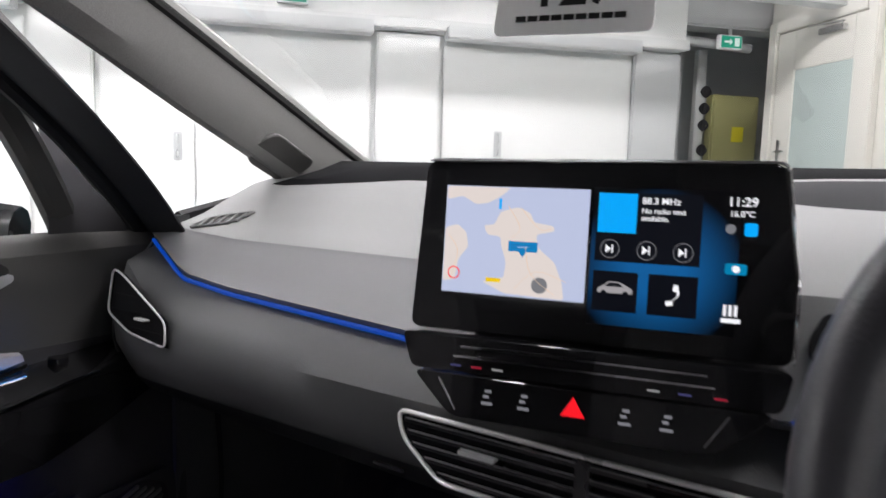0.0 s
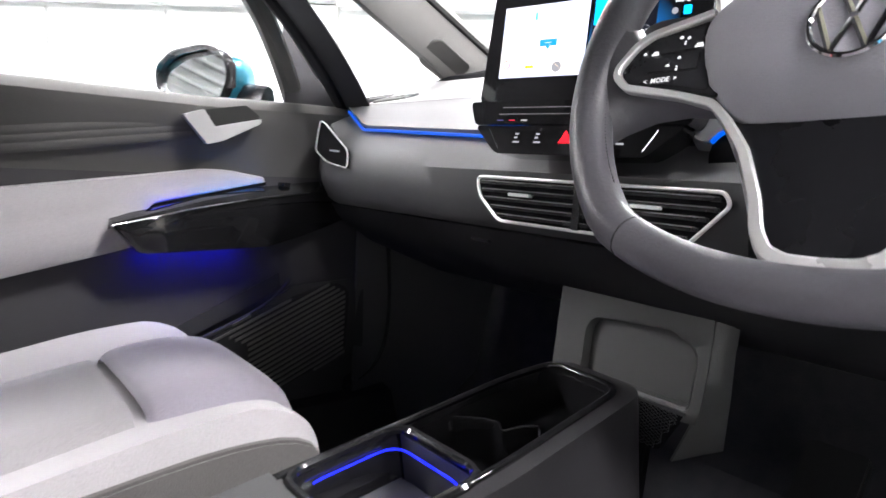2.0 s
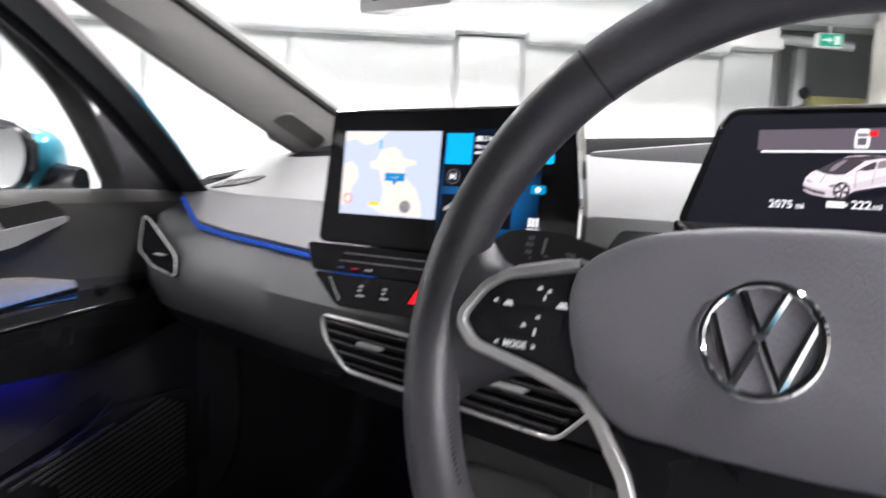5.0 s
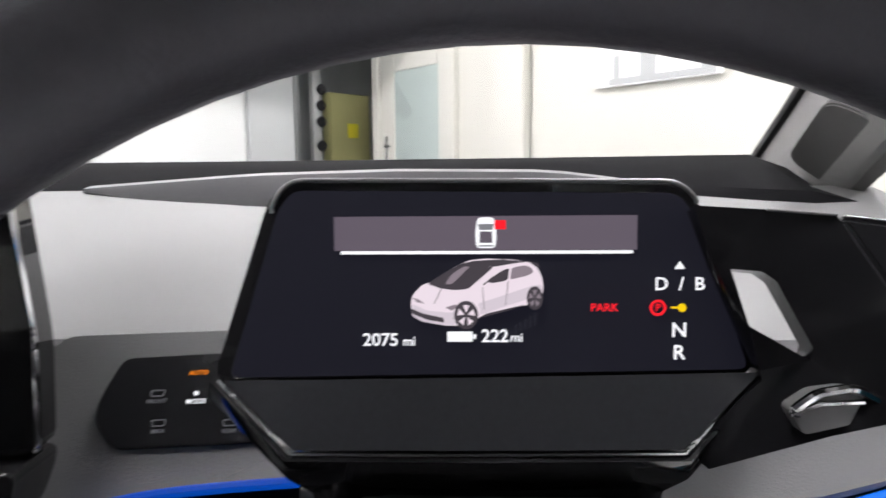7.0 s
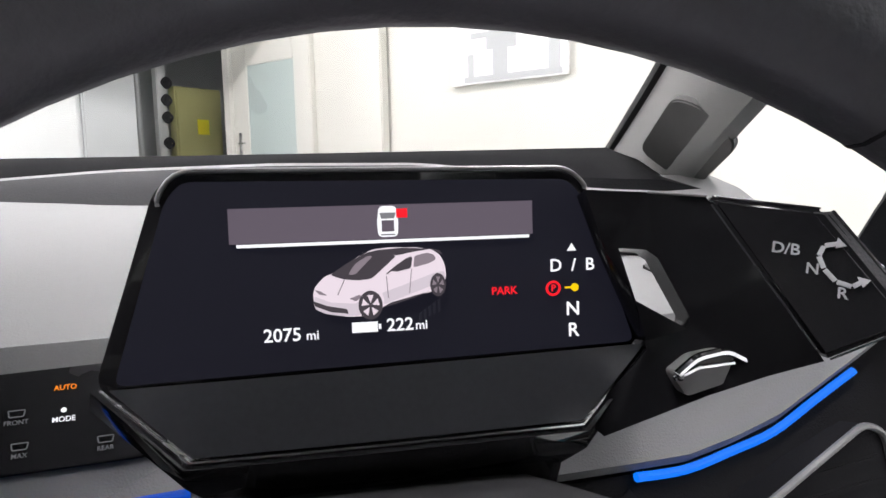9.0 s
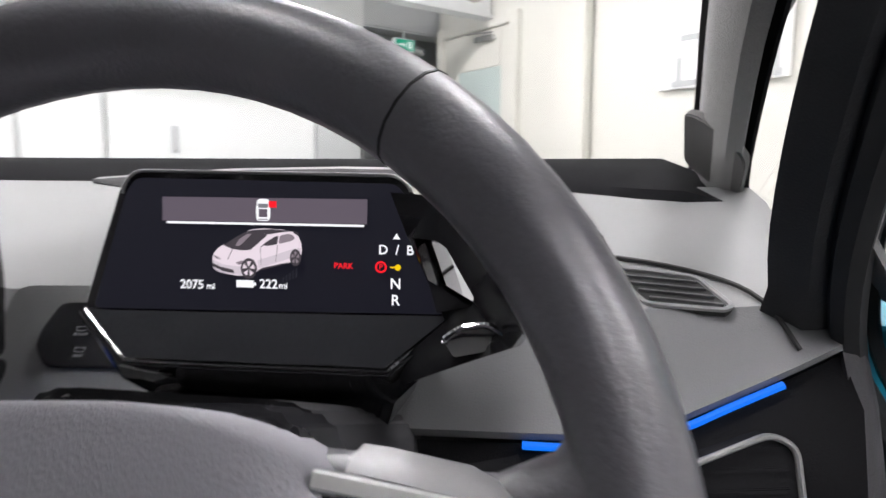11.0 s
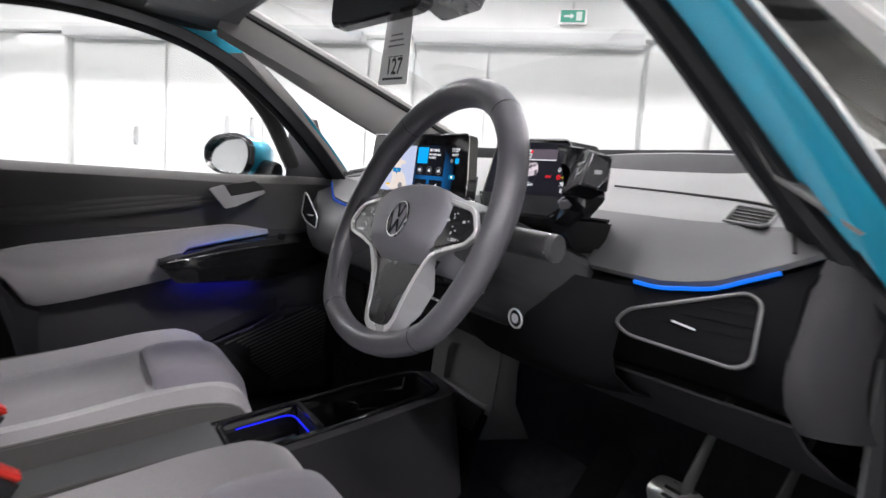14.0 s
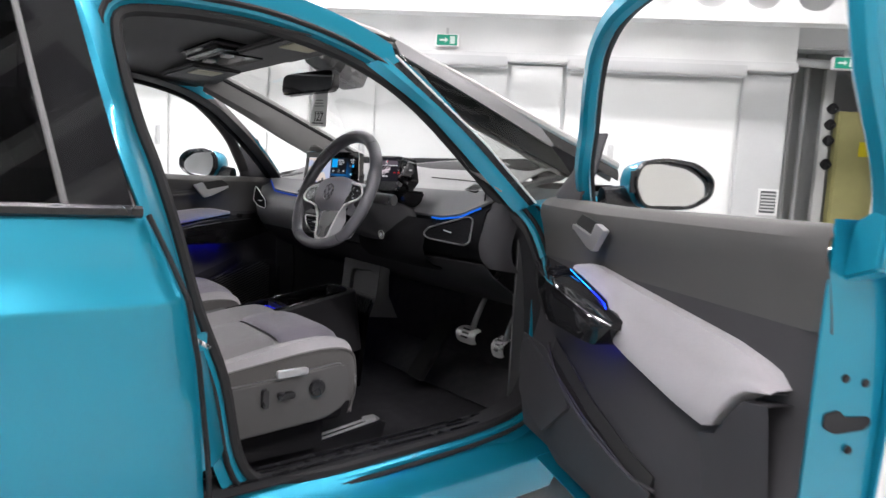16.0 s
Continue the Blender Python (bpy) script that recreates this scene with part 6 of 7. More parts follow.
for sgn in (1, -1):
    line = rounded([(0.082, 0.0250)] + TRIM[:-1] + [(0.0, -0.1335)], 0.0035, 3)[4:]
    line = line[:-3] + [(0.0, -0.1335)]
    wide = [table(-y, [(0.03, 0.0026), (0.06, 0.0030), (0.12, 0.0042), (0.14, 0.0052)]) for x, y in line]
    rows = []
    for i, (x, y) in enumerate(line):
        ax, ay = line[max(i - 1, 0)]
        bx, by = line[min(i + 1, len(line) - 1)]
        t = Vector((bx - ax, by - ay)).normalized()
        nx, ny = -t.y, t.x
        w, z = wide[i], trim_z(y)
        deep = table(-y, [(0.0, 0.005), (0.034, 0.007), (0.066, 0.026), (0.10, 0.024), (0.134, 0.010)])
        flare = table(-y, [(0.036, 0.000), (0.070, 0.009), (0.10, 0.009), (0.134, 0.001)])
        ring_ = [(nx * w * k, ny * w * k, z + dz) for k, dz in ((-1.0, -0.006), (-1.0, -0.0012), (-0.72, 0.0), (0.72, 0.0), (1.0, -0.0012))]
        ring_.append((nx * (w + flare), ny * (w + flare), z - deep))
        ring_ = [(x + q[0], y + q[1], q[2]) for q in ring_]
        rows.append([wf @ Vector((sgn * q[0], q[1], q[2])) for q in ring_])
    part("silver_trim", sheet([r[:5] for r in rows]), SILVER, sw_, "satin silver spoke frame", angle=30)
    part("spoke_flank", sheet([r[4:] for r in rows], 0.001), SHOULDER, sw_, "pale satin flank of the lower spoke", angle=60)
    pad_poly = [(0.074, 0.0225), (0.127, 0.0140), (0.1375, 0.0075), (0.1470, -0.0065), (0.1465, -0.0110), (0.1385, -0.0185), (0.0985, -0.0275), (0.0720, -0.0345), (0.070, -0.010)]
    pp = rounded([(sgn * x, y) for x, y in pad_poly], 0.003, 3)
    b = part("button_pad", prism(pp, 0.012, wf, 0.0008, z0=0.0095), PAD_GLOSS, sw_, "gloss black button pad")
    for keys in ([(0.076, 0.0015), (0.088, 0.0015), (0.088, 0.0190), (0.076, 0.0205)], [(0.090, 0.0010), (0.126, 0.0005), (0.126, 0.0125), (0.090, 0.0185)], [(0.090, -0.0010), (0.128, -0.0015), (0.128, -0.0120), (0.090, -0.0140)], [(0.080, -0.0155), (0.132, -0.0140), (0.132, -0.0180), (0.098, -0.0255), (0.080, -0.0300)]):
        part("key", prism(rounded([(sgn * x, y) for x, y in keys], 0.0025, 3), 0.003, wf, 0.0007, z0=0.0106), PAD_GLOSS, b)
    for x, y, w, h in ((0.123, 0.0018, 0.0026, 0.0013), (0.092, 0.0030, 0.0030, 0.0014), (0.084, 0.0133, 0.0022, 0.0016), (0.106, 0.0108, 0.0014, 0.0009), (0.1005, 0.0096, 0.0012, 0.0008), (0.1116, -0.0086, 0.0014, 0.0008), (0.1046, -0.0115, 0.0007, 0.0016), (0.1024, 0.0062, 0.0006, 0.0014), (0.1043, -0.0040, 0.0012, 0.0007), (0.131, 0.0027, 0.0012, 0.0008)):
        part("button_icon", join(prism(rounded(rect(sgn * x - w, y - h, sgn * x + w, y - h * 0.15), 0.0003), 0.0004, wf, z0=0.0111), prism(rounded(rect(sgn * x - w * 0.6, y + h * 0.15, sgn * x + w * 0.8, y + h), 0.0003), 0.0004, wf, z0=0.0111)), LIT_PRINT, b)
    lettering("mode_word", "<  MODE  >" if sgn < 0 else "<  VIEW  >", 0.0048, wf @ pose(sgn * 0.1145, -0.0190, 0.0111), LIT_PRINT, b)
    # leather covered root of the spoke, between the button frame and the rim
    root = []
    for x, top_y, low_y, z in ((0.060, 0.030, -0.030, -0.022), (0.085, 0.028, -0.027, -0.016), (0.110, 0.024, -0.026, -0.012), (0.132, 0.022, -0.030, -0.008), (0.150, 0.029, -0.041, -0.002), (0.160, 0.042, -0.054, 0.006), (0.168, 0.050, -0.062, 0.006)):
        root.append([wf @ Vector((sgn * x, y, zz)) for y, zz in ((top_y + 0.002, z - 0.016), (top_y, z - 0.002), (top_y - 0.008, z + 0.006), (lin(top_y, low_y, 0.5), z + 0.007), (low_y + 0.008, z + 0.005), (low_y, z - 0.003), (low_y - 0.002, z - 0.016))])
    part("spoke", sheet(root, 0.003), LEATHER, sw_, angle=60)
    shoulder = [[wf @ Vector((sgn * x, y, z)) for y, z in ((y0, z0), (y0 + 0.004, z0 - 0.006), (y0 + 0.007, z0 - 0.020))] for x, y0, z0 in ((0.0930, 0.0258, 0.0060), (0.102, 0.0248, 0.0090), (0.126, 0.0200, 0.0098), (0.138, 0.0135, 0.0095))]
    part("spoke_shoulder", sheet(shoulder, 0.002), SHOULDER, sw_, "pale satin shoulder over the button pad", angle=60)
inset = [(0.046, -0.050), (0.062, -0.049), (0.050, -0.067), (0.038, -0.097), (0.0335, -0.1155), (0.0275, -0.1255), (0.017, -0.1300)]
part("lower_insert", prism([(x, y) for x, y in inset] + [(-x, y) for x, y in reversed(inset)], 0.012, wf, 0.001, z0=0.0005), SATIN, sw_, "black lower spoke insert")
part("spoke_web", prism([(0.062, -0.030), (0.072, -0.038), (0.048, -0.072), (0.0, -0.080), (-0.048, -0.072), (-0.072, -0.038), (-0.062, -0.030)], 0.010, wf, 0.002, z0=-0.0030), SATIN, sw_)

column = thing("steering_column", "black steering column shroud with two stalks", "steering column")
part("shroud", prism(rounded([(-0.065, 0.05), (0.065, 0.05), (0.075, -0.02), (0.05, -0.075), (-0.05, -0.075), (-0.075, -0.02)], 0.02), 0.20, wm, 0.01, z0=-0.055), HARD_DARK, column)
knee = []
for y, z in ((0.615, 0.962), (0.575, 0.94), (0.552, 0.915), (0.546, 0.888), (0.555, 0.86), (0.585, 0.835), (0.66, 0.815)):
    knee.append([(lin(0.185, 0.485, k / 12), y + 0.075 * abs(2 * k / 12 - 1) ** 3, z - 0.010 * abs(2 * k / 12 - 1) ** 2) for k in range(13)])
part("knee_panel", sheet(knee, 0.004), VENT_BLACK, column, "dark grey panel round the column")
sb = part("start_button", prism(disc(0.0105, 24), 0.006, basis((0.403, 0.5395, 0.907), (1, 0.1, 0), (0, -0.1, 1)), 0.0015, z0=0.004), SATIN, column, "round start button with a chrome ring")
part("button_ring", tube([basis((0.403, 0.5360, 0.907), (1, 0.1, 0), (0, -0.1, 1)) @ Vector((x, y, 0)) for x, y in disc(0.0115, 24)], 0.0014, closed=True, n=6, up=(0, 1, 0)), SILVER, sb)
part("button_mark", prism(disc(0.0062, 12), 0.0005, basis((0.403, 0.5353, 0.907), (1, 0.1, 0), (0, -0.1, 1)), z0=0.0004), S_DIM, sb)
st = part("stalk", tube(smooth([(0.40, 0.47, 1.012), (0.45, 0.482, 1.010), (0.50, 0.488, 1.009), (0.524, 0.49, 1.008)], 4), 0.0108, 0.0145, n=12), STALK, column, "black control stalk")
part("stalk_ring", tube([(0.514, 0.4895, 1.0085), (0.516, 0.4895, 1.0085)], 0.0115, 0.0152, n=12), CHROME, st)
leaf = basis((0.21, 0.457, 1.031), (0.995, 0.10, -0.02), (0, 0.45, 1))
st = part("stalk", prism(rounded([(-0.042, 0.004), (-0.039, 0.0125), (-0.029, 0.0178), (-0.010, 0.0188), (0.008, 0.0165), (0.033, 0.0108), (0.060, 0.004), (0.060, -0.006), (0.0, -0.013), (-0.032, -0.014), (-0.040, -0.006)], 0.006, 4), 0.013, leaf, 0.004, 4), STALK, column, "black control stalk with grey print")
for x, y, w, h in ((-0.0167, 0.0130, 0.0020, 0.0012), (-0.0170, 0.0090, 0.0024, 0.0012), (-0.0165, 0.0045, 0.0020, 0.0012), (-0.0145, 0.0008, 0.0008, 0.0008), (-0.0075, 0.0090, 0.0009, 0.0048), (-0.0050, 0.0030, 0.0014, 0.0006),
                   (0.0095, 0.0058, 0.0030, 0.0007), (0.0105, 0.0042, 0.0022, 0.0006), (0.0085, -0.0015, 0.0012, 0.0006), (-0.0265, -0.0050, 0.0016, 0.0006), (-0.0300, -0.0085, 0.0010, 0.0006)):
    part("stalk_print", prism(rounded(rect(x - w, y - h, x + w, y + h), 0.0005), 0.0004, leaf, z0=0.0004), ICON, st)

edge = smooth([(0.138, 0.630, 0.968), (0.150, 0.631, 0.978), (0.176, 0.635, 0.983), (0.208, 0.640, 0.985), (0.245, 0.645, 0.986)], 4)
part("light_strip", tube([q + Vector((0, -0.003, 0)) for q in edge], 0.0026, 0.0026, n=8), BLUE_LED, dash, "glowing blue light strip")
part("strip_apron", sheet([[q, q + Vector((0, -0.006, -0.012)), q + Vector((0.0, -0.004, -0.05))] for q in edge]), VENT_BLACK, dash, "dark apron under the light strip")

# lower centre stack, pedals
stack = thing("lower_centre_panel", "grey lower centre panel with a shallow recess", "trim panel")
STACK_GREY = mat("mid_grey_plastic", (0.062, 0.063, 0.061), 0.55, var=0.1, grain=0.4, gscale=700)
kb = basis((0.0, 0.742, 0.70), (1.0, -0.02, 0), (0, 0.10, 1))
hole = rounded([(-0.090, -0.045), (-0.090, 0.022), (-0.076, 0.040), (0.044, 0.049), (0.078, 0.032), (0.086, 0.018), (0.083, -0.045)], 0.010, 3)
rim_out = []
for x, y in hole:  # the panel's outline, met along rays from the middle of the recess
    dx, dy = x - 0.0, y - 0.0
    k = min(((min(0.100, 0.100 + 0.35 * (y + 0.030)) if dx > 0 else -0.137) / dx) if abs(dx) > 1e-6 else 1e9, ((0.082 if dy > 0 else -0.112) / dy) if abs(dy) > 1e-6 else 1e9)
    rim_out.append((dx * k, dy * k))
part("panel", sheet([[kb @ Vector((x, y, 0.0)) for x, y in rim_out], [kb @ Vector((x + (x - ox) * -0.15, y + (y - oy) * -0.15, 0.0)) for (ox, oy), (x, y) in zip(rim_out, hole)], [kb @ Vector((x, y, -0.002)) for x, y in hole], [kb @ Vector((x * 0.97, y * 0.96, -0.014)) for x, y in hole]], 0.003, loop=True), STACK_GREY, stack, angle=30)
part("recess_floor", prism([(x * 0.985, y * 0.985) for x, y in hole], 0.004, kb, z0=-0.0135), STACK_GREY, stack)
cheek = [[kb @ Vector((x, y, z)) for x, z in ((-0.137, -0.10), (-0.1385, -0.03), (-0.137, 0.0))] for y in (0.084, 0.0, -0.112)]
part("panel_side", sheet(cheek, 0.003), STACK_GREY, stack)
cheek = []
for y in (0.084, 0.03, -0.03, -0.06, -0.09, -0.112):
    w = 0.0995 + min(0.0, 0.35 * (y + 0.030))
    bend = table(y, [(-0.112, 0.3), (-0.03, 0.75), (0.084, 0.95)])
    away = 0.9 * max(0.0, -0.02 - y)
    cheek.append([kb @ Vector((w + x * bend, y, z - away * min(1.0, x / 0.010))) for x, z in ((0.0, 0.0), (0.008, -0.003), (0.014, -0.012), (0.016, -0.030))])
part("panel_side", sheet(cheek, 0.003), STACK_GREY, stack, angle=60)
# footwell shade painted in: the panel's lower end is simply made black
part("panel_foot_shade", prism(rect(-0.13, -0.37, 0.022, -0.108), 0.02, kb, 0.004, z0=-0.012), VENT_BLACK, stack, "foot of the panel, coloured black for the footwell shade")
net = part("mesh_pocket", prism(rounded([(-0.02, -0.104), (0.052, -0.104), (0.080, -0.050), (-0.02, -0.048)], 0.004), 0.004, kb, z0=0.003), COWL, stack, "black net pocket")
for k in range(14):
    for lean in (1, -1):
        x0, pts = -0.018 + 0.0085 * k, []
        for j in range(13):  # cords run to and fro between their knots
            v = j / 12
            x = x0 + lean * 0.0042 * (1 if (j + k) % 2 else -1)
            if -0.018 < x < lin(0.051, 0.078, v):
                pts.append(kb @ Vector((x, lin(-0.103, -0.051, v), 0.0042)))
        if len(pts) > 2:
            part("net_cord", tube(pts, 0.0007, n=4), SOFT_DARK, net)
part("net_hem", tube([kb @ Vector((-0.02, -0.0485, 0.004)), kb @ Vector((0.081, -0.0505, 0.004))], 0.0022, n=6), SOFT_DARK, net)
for k, (x, y, z, w, h, nm) in enumerate(((0.352, 0.925, 0.572, 0.046, 0.030, "brake_pedal"), (0.474, 0.955, 0.556, 0.026, 0.036, "accelerator_pedal"))):
    ped = thing(nm, "brushed steel pedal with black rubber studs", "pedal", "pedals")
    pm2 = basis((x, y, z), (1, 0, 0), (0, 0.45, 0.9))
    curve_ = [(-w + 2 * w * i / 8, max(0.80, 1 - 0.20 * abs(i / 4 - 1) ** 4)) for i in range(9)]
    part("plate", sheet([[pm2 @ Vector((cx_, h * v * nar, 0.006 - 0.020 * v * v)) for v in (-1, -0.75, -0.4, 0, 0.4, 0.75, 1)] for cx_, nar in curve_], 0.004), PEDAL, ped, "rounded brushed steel pad", angle=70)
    for i in (-1, 0, 1):
        part("stud", prism(rounded(rect(-w * 0.35, i * h * 0.45 - 0.003, w * 0.35, i * h * 0.45 + 0.003), 0.002), 0.003, pm2, z0=0.0065), RUBBER, ped)
    part("lever", tube(smooth([(x + 0.015, y + 0.01, z + 0.01), (x + 0.03, y + 0.03, z + 0.09), (x + 0.03, y + 0.10, z + 0.2)], 4), 0.006, 0.010, n=8), STEEL_DULL, ped)
part("foot_rest", prism(rounded(rect(-0.04, -0.12, 0.04, 0.12), 0.01), 0.02, basis((0.16, 0.93, 0.48), (1, 0, 0), (0, 0.6, 0.8)), 0.005), RUBBER, car)

# ---- centre console ----
CON = Matrix.Translation((0, 0.67, 0.68)) @ pose(0, 0, 0, 9.1) @ Matrix.Translation((0, -0.67, -0.68))  # the top falls to the back
con = thing("centre_console", "black centre console with cup holders and a lit tray", "console", m=CON)
cx0, cx1 = -0.105, 0.062
outer = rounded([(cx0, -0.20), (cx1 + 0.02, -0.20), (cx1 + 0.012, 0.45), (cx1 - 0.01, 0.69), (cx0 + 0.02, 0.70), (cx0, 0.60)], 0.03, 5)
inner = rounded([(-0.088, 0.20), (0.058, 0.20), (0.054, 0.45), (0.034, 0.662), (-0.076, 0.67), (-0.088, 0.60)], 0.025, 5)
bm = bmesh.new()
levels = []
for ring_pts, z in ((outer, 0.47), (outer, 0.66), ([(x * 0.985, y) for x, y in outer], 0.676), (inner, 0.682), (inner, 0.60)):
    levels.append([bm.verts.new((x, y, z)) for x, y in ring_pts])
for a, b in zip(levels, levels[1:]):
    for j in range(len(a)):
        k = (j + 1) % len(a)
        bm.faces.new((a[j], a[k], b[k], b[j]))
bm.faces.new(levels[-1])
part("body", bm, DOOR_DARK, con)
part("plinth", box(-0.085, -0.15, 0.24, 0.06, 0.56, 0.50, 0.02), HARD_DARK, con)
part("rim", tube([(x, y, 0.6825) for x, y in inner], 0.005, 0.004, closed=True, n=12), PIANO, con, "black tray rim")
part("cup_floor", box(-0.084, 0.44, 0.601, 0.032, 0.655, 0.618, 0.003), PIANO, con)
part("insert_wall", sheet([[(x, y, 0.679) for x, y in inner], [(x * 0.965 - 0.0005, 0.43 + (y - 0.43) * 0.965, 0.676) for x, y in inner], [(x * 0.93 - 0.001, 0.43 + (y - 0.43) * 0.93, 0.610) for x, y in inner]], loop=True), PIANO, con, "gloss black tray lining", angle=50)
part("cup_ring", tube(smooth([(-0.078, 0.497, 0.668), (-0.055, 0.515, 0.668), (-0.030, 0.524, 0.668), (-0.012, 0.515, 0.668), (-0.004, 0.535, 0.668), (0.010, 0.548, 0.668)], 5), 0.0022, 0.0030, n=8), PIANO, con, "curved gloss black cup divider")
part("cup_wall", sheet([[(q.x, q.y, z) for z in (0.668, 0.612)] for q in smooth([(-0.078, 0.497, 0), (-0.055, 0.515, 0), (-0.030, 0.524, 0), (-0.012, 0.515, 0), (-0.004, 0.535, 0), (0.010, 0.548, 0)], 5)], 0.002), PIANO, con)
part("cup_clip", box(-0.003, 0.55, 0.640, 0.005, 0.558, 0.662, 0.002), ICON, con)
tray = part("tray", join(box(-0.082, 0.295, 0.602, 0.052, 0.425, 0.63, 0.01), box(-0.085, 0.425, 0.61, 0.053, 0.437, 0.680, 0.004)), STALK, con, "black charging tray")
ring_pts = rounded(rect(-0.076, 0.300, 0.044, 0.415), 0.025)
part("tray_light", tube([(x, y, 0.668) for x, y in ring_pts[12:] + ring_pts[:2]], 0.0013, n=6), BLUE_DEEP, tray, "deep blue tray light")
part("tray_bezel", tube([(x, y, 0.682) for x, y in rounded(rect(-0.087, 0.286, 0.055, 0.430), 0.028)], 0.006, 0.005, closed=True, n=8), PIANO, tray, "gloss black tray frame")
part("arm_lid", box(-0.096, -0.19, 0.672, 0.062, 0.285, 0.692, 0.015, 3), SOFT_DARK, con)
plug = thing("white_plug", "small white plug with a lead lying in the tray", "plug", m=CON)
part("body", tube([(0.02, 0.345, 0.640), (0.022, 0.322, 0.638)], 0.006, n=10), WHITE_PLASTIC, plug)
part("lead", tube(smooth([(0.022, 0.322, 0.638), (0.03, 0.30, 0.634), (0.045, 0.285, 0.634), (0.04, 0.26, 0.634)], 5), 0.0016, n=6), WHITE_PLASTIC, plug)


# ---- seats ----
def pad_rows(x0, x1, yz, crown, n=9, edge=0.02):
    """A cushioned strip between x0 and x1 along the points (y, z): domed across by crown."""
    rows = []
    for y, z in yz:
        row = []
        for i in range(n):
            t = i / (n - 1)
            d = crown * (1 - (2 * t - 1) ** 4) - edge * (abs(2 * t - 1) ** 10)
            row.append((lin(x0, x1, t), y, z + d))
        rows.append(row)
    return rows


def seat(cx, name_label, outer):
    s = thing("front_seat", name_label, "car seat", "front seats", m=pose(0, 0, 0.012 if cx < 0 else 0.020))
    # cushion core: section swept across
    side = smooth([(0.36, 0.50), (0.372, 0.56), (0.365, 0.615), (0.33, 0.640), (0.22, 0.636), (0.05, 0.606), (-0.10, 0.590), (-0.20, 0.60)], 5)
    core = []
    for q in side:
        y, z = q[0], q[1]
        row = []
        for i in range(17):
            t = -1 + 2 * i / 16
            bol = 0.030 * max(0.0, abs(t) - 0.55) / 0.45 if y < 0.30 else 0.030 * max(0.0, abs(t) - 0.55) / 0.45 * max(0, 1 - (y - 0.30) / 0.08)
            drop = 0.03 * max(0.0, abs(t) - 0.93) / 0.07
            row.append((cx + 0.245 * t, y - 0.05 * max(0, abs(t) - 0.75) ** 2 * 16 * 0.25, z + bol - drop - 0.006))
        core.append(row)
    part("cushion", sheet(core), CLOTH_LIGHT, s, "light grey cloth cushion edge")
    part("cushion_centre", sheet(pad_rows(cx - 0.145, cx + 0.145, [(q[0], q[1]) for q in smooth([(0.195, 0.634), (0.10, 0.618), (0.0, 0.602), (-0.10, 0.592), (-0.17, 0.594)], 4)], 0.008), 0.006), CLOTH_CENTRE, s, "mid grey cloth seat centre")
    part("thigh_pad", sheet(pad_rows(cx - 0.150, cx + 0.150, [(q[0], q[1]) for q in smooth([(0.374, 0.575), (0.376, 0.615), (0.350, 0.642), (0.29, 0.650), (0.225, 0.642), (0.208, 0.630)], 4)], 0.010), 0.006), CLOTH_MAUVE, s, "mauve grey thigh support")
    for sg in (-1, 1):
        x = cx + sg * 0.247
        rowp = smooth([(0.345, 0.50), (0.352, 0.57), (0.335, 0.632), (0.25, 0.645), (0.10, 0.628), (-0.05, 0.61), (-0.20, 0.61)], 4)
        part("side_panel", sheet([[(x + sg * 0.004, q[0], q[1] - 0.012), (x + sg * 0.010, q[0] - 0.004, lin(q[1], 0.50, 0.5)), (x + sg * 0.004, q[0] - 0.006, min(q[1] - 0.03, 0.50))] for q in rowp], 0.004), CLOTH_SIDE, s, "dark grey cushion side")
        part("piping", tube([(x + sg * 0.003, q[0], q[1] - 0.010) for q in rowp], 0.0035, n=6), CLOTH_SIDE, s)
    # base valance
    if outer:
        xx = cx + outer * 0.262
        val = rounded([(-0.16, 0.455), (0.26, 0.475), (0.315, 0.50), (0.325, 0.56), (0.31, 0.605), (0.10, 0.585), (-0.16, 0.575)], 0.02)
        fr2 = Matrix(((0, 0, outer, xx), (1, 0, 0, 0), (0, 1, 0, 0), (0, 0, 0, 1)))
        v = part("side_valance", prism(val, 0.02, fr2, 0.005, z0=0.012), mat("taupe_plastic", (0.082, 0.080, 0.080), 0.5, var=0.08, grain=0.4, gscale=700), s, "grey plastic seat valance")
        part("seat_switch", prism(rounded(rect(0.098, 0.53, 0.112, 0.572), 0.005), 0.014, fr2, 0.002, z0=0.024), SATIN, v)
        part("seat_switch", prism(rounded(rect(0.135, 0.543, 0.175, 0.558), 0.006), 0.014, fr2, 0.002, z0=0.024), SATIN, v)
        part("lumbar_knob", prism([(0.232 + x, 0.556 + y) for x, y in disc(0.020, 20)], 0.012, fr2, 0.003, z0=0.024), SATIN, v)
        part("height_lever", prism(rounded(rect(0.13, 0.594, 0.205, 0.610), 0.006), 0.012, fr2, 0.003, z0=0.026), POLISHED, v, "silver seat lever")
    part("base_frame", box(cx - 0.21, -0.18, 0.36, cx + 0.21, 0.30, 0.50, 0.02), HARD_DARK, s)
    for sg in (-1, 1):
        xr = cx + sg * 0.113
        side_on = Matrix(((0, 0, 1, xr), (1, 0, 0, 0), (0, 1, 0, 0), (0, 0, 0, 1)))
        rail = part("seat_rail", prism([(-0.22, 0.314), (0.52, 0.314), (0.535, 0.368), (0.50, 0.372), (0.06, 0.324), (-0.22, 0.322)], 0.040, side_on, 0.002, z0=0.020), HARD_DARK, s, "black sloping seat rail")
        for dx in (-0.012, 0.010):
            part("runner", tube([(xr + dx, 0.03, 0.324), (xr + dx, 0.51, 0.3765)], 0.0040, n=6), SILVER, rail, "bright steel runner")
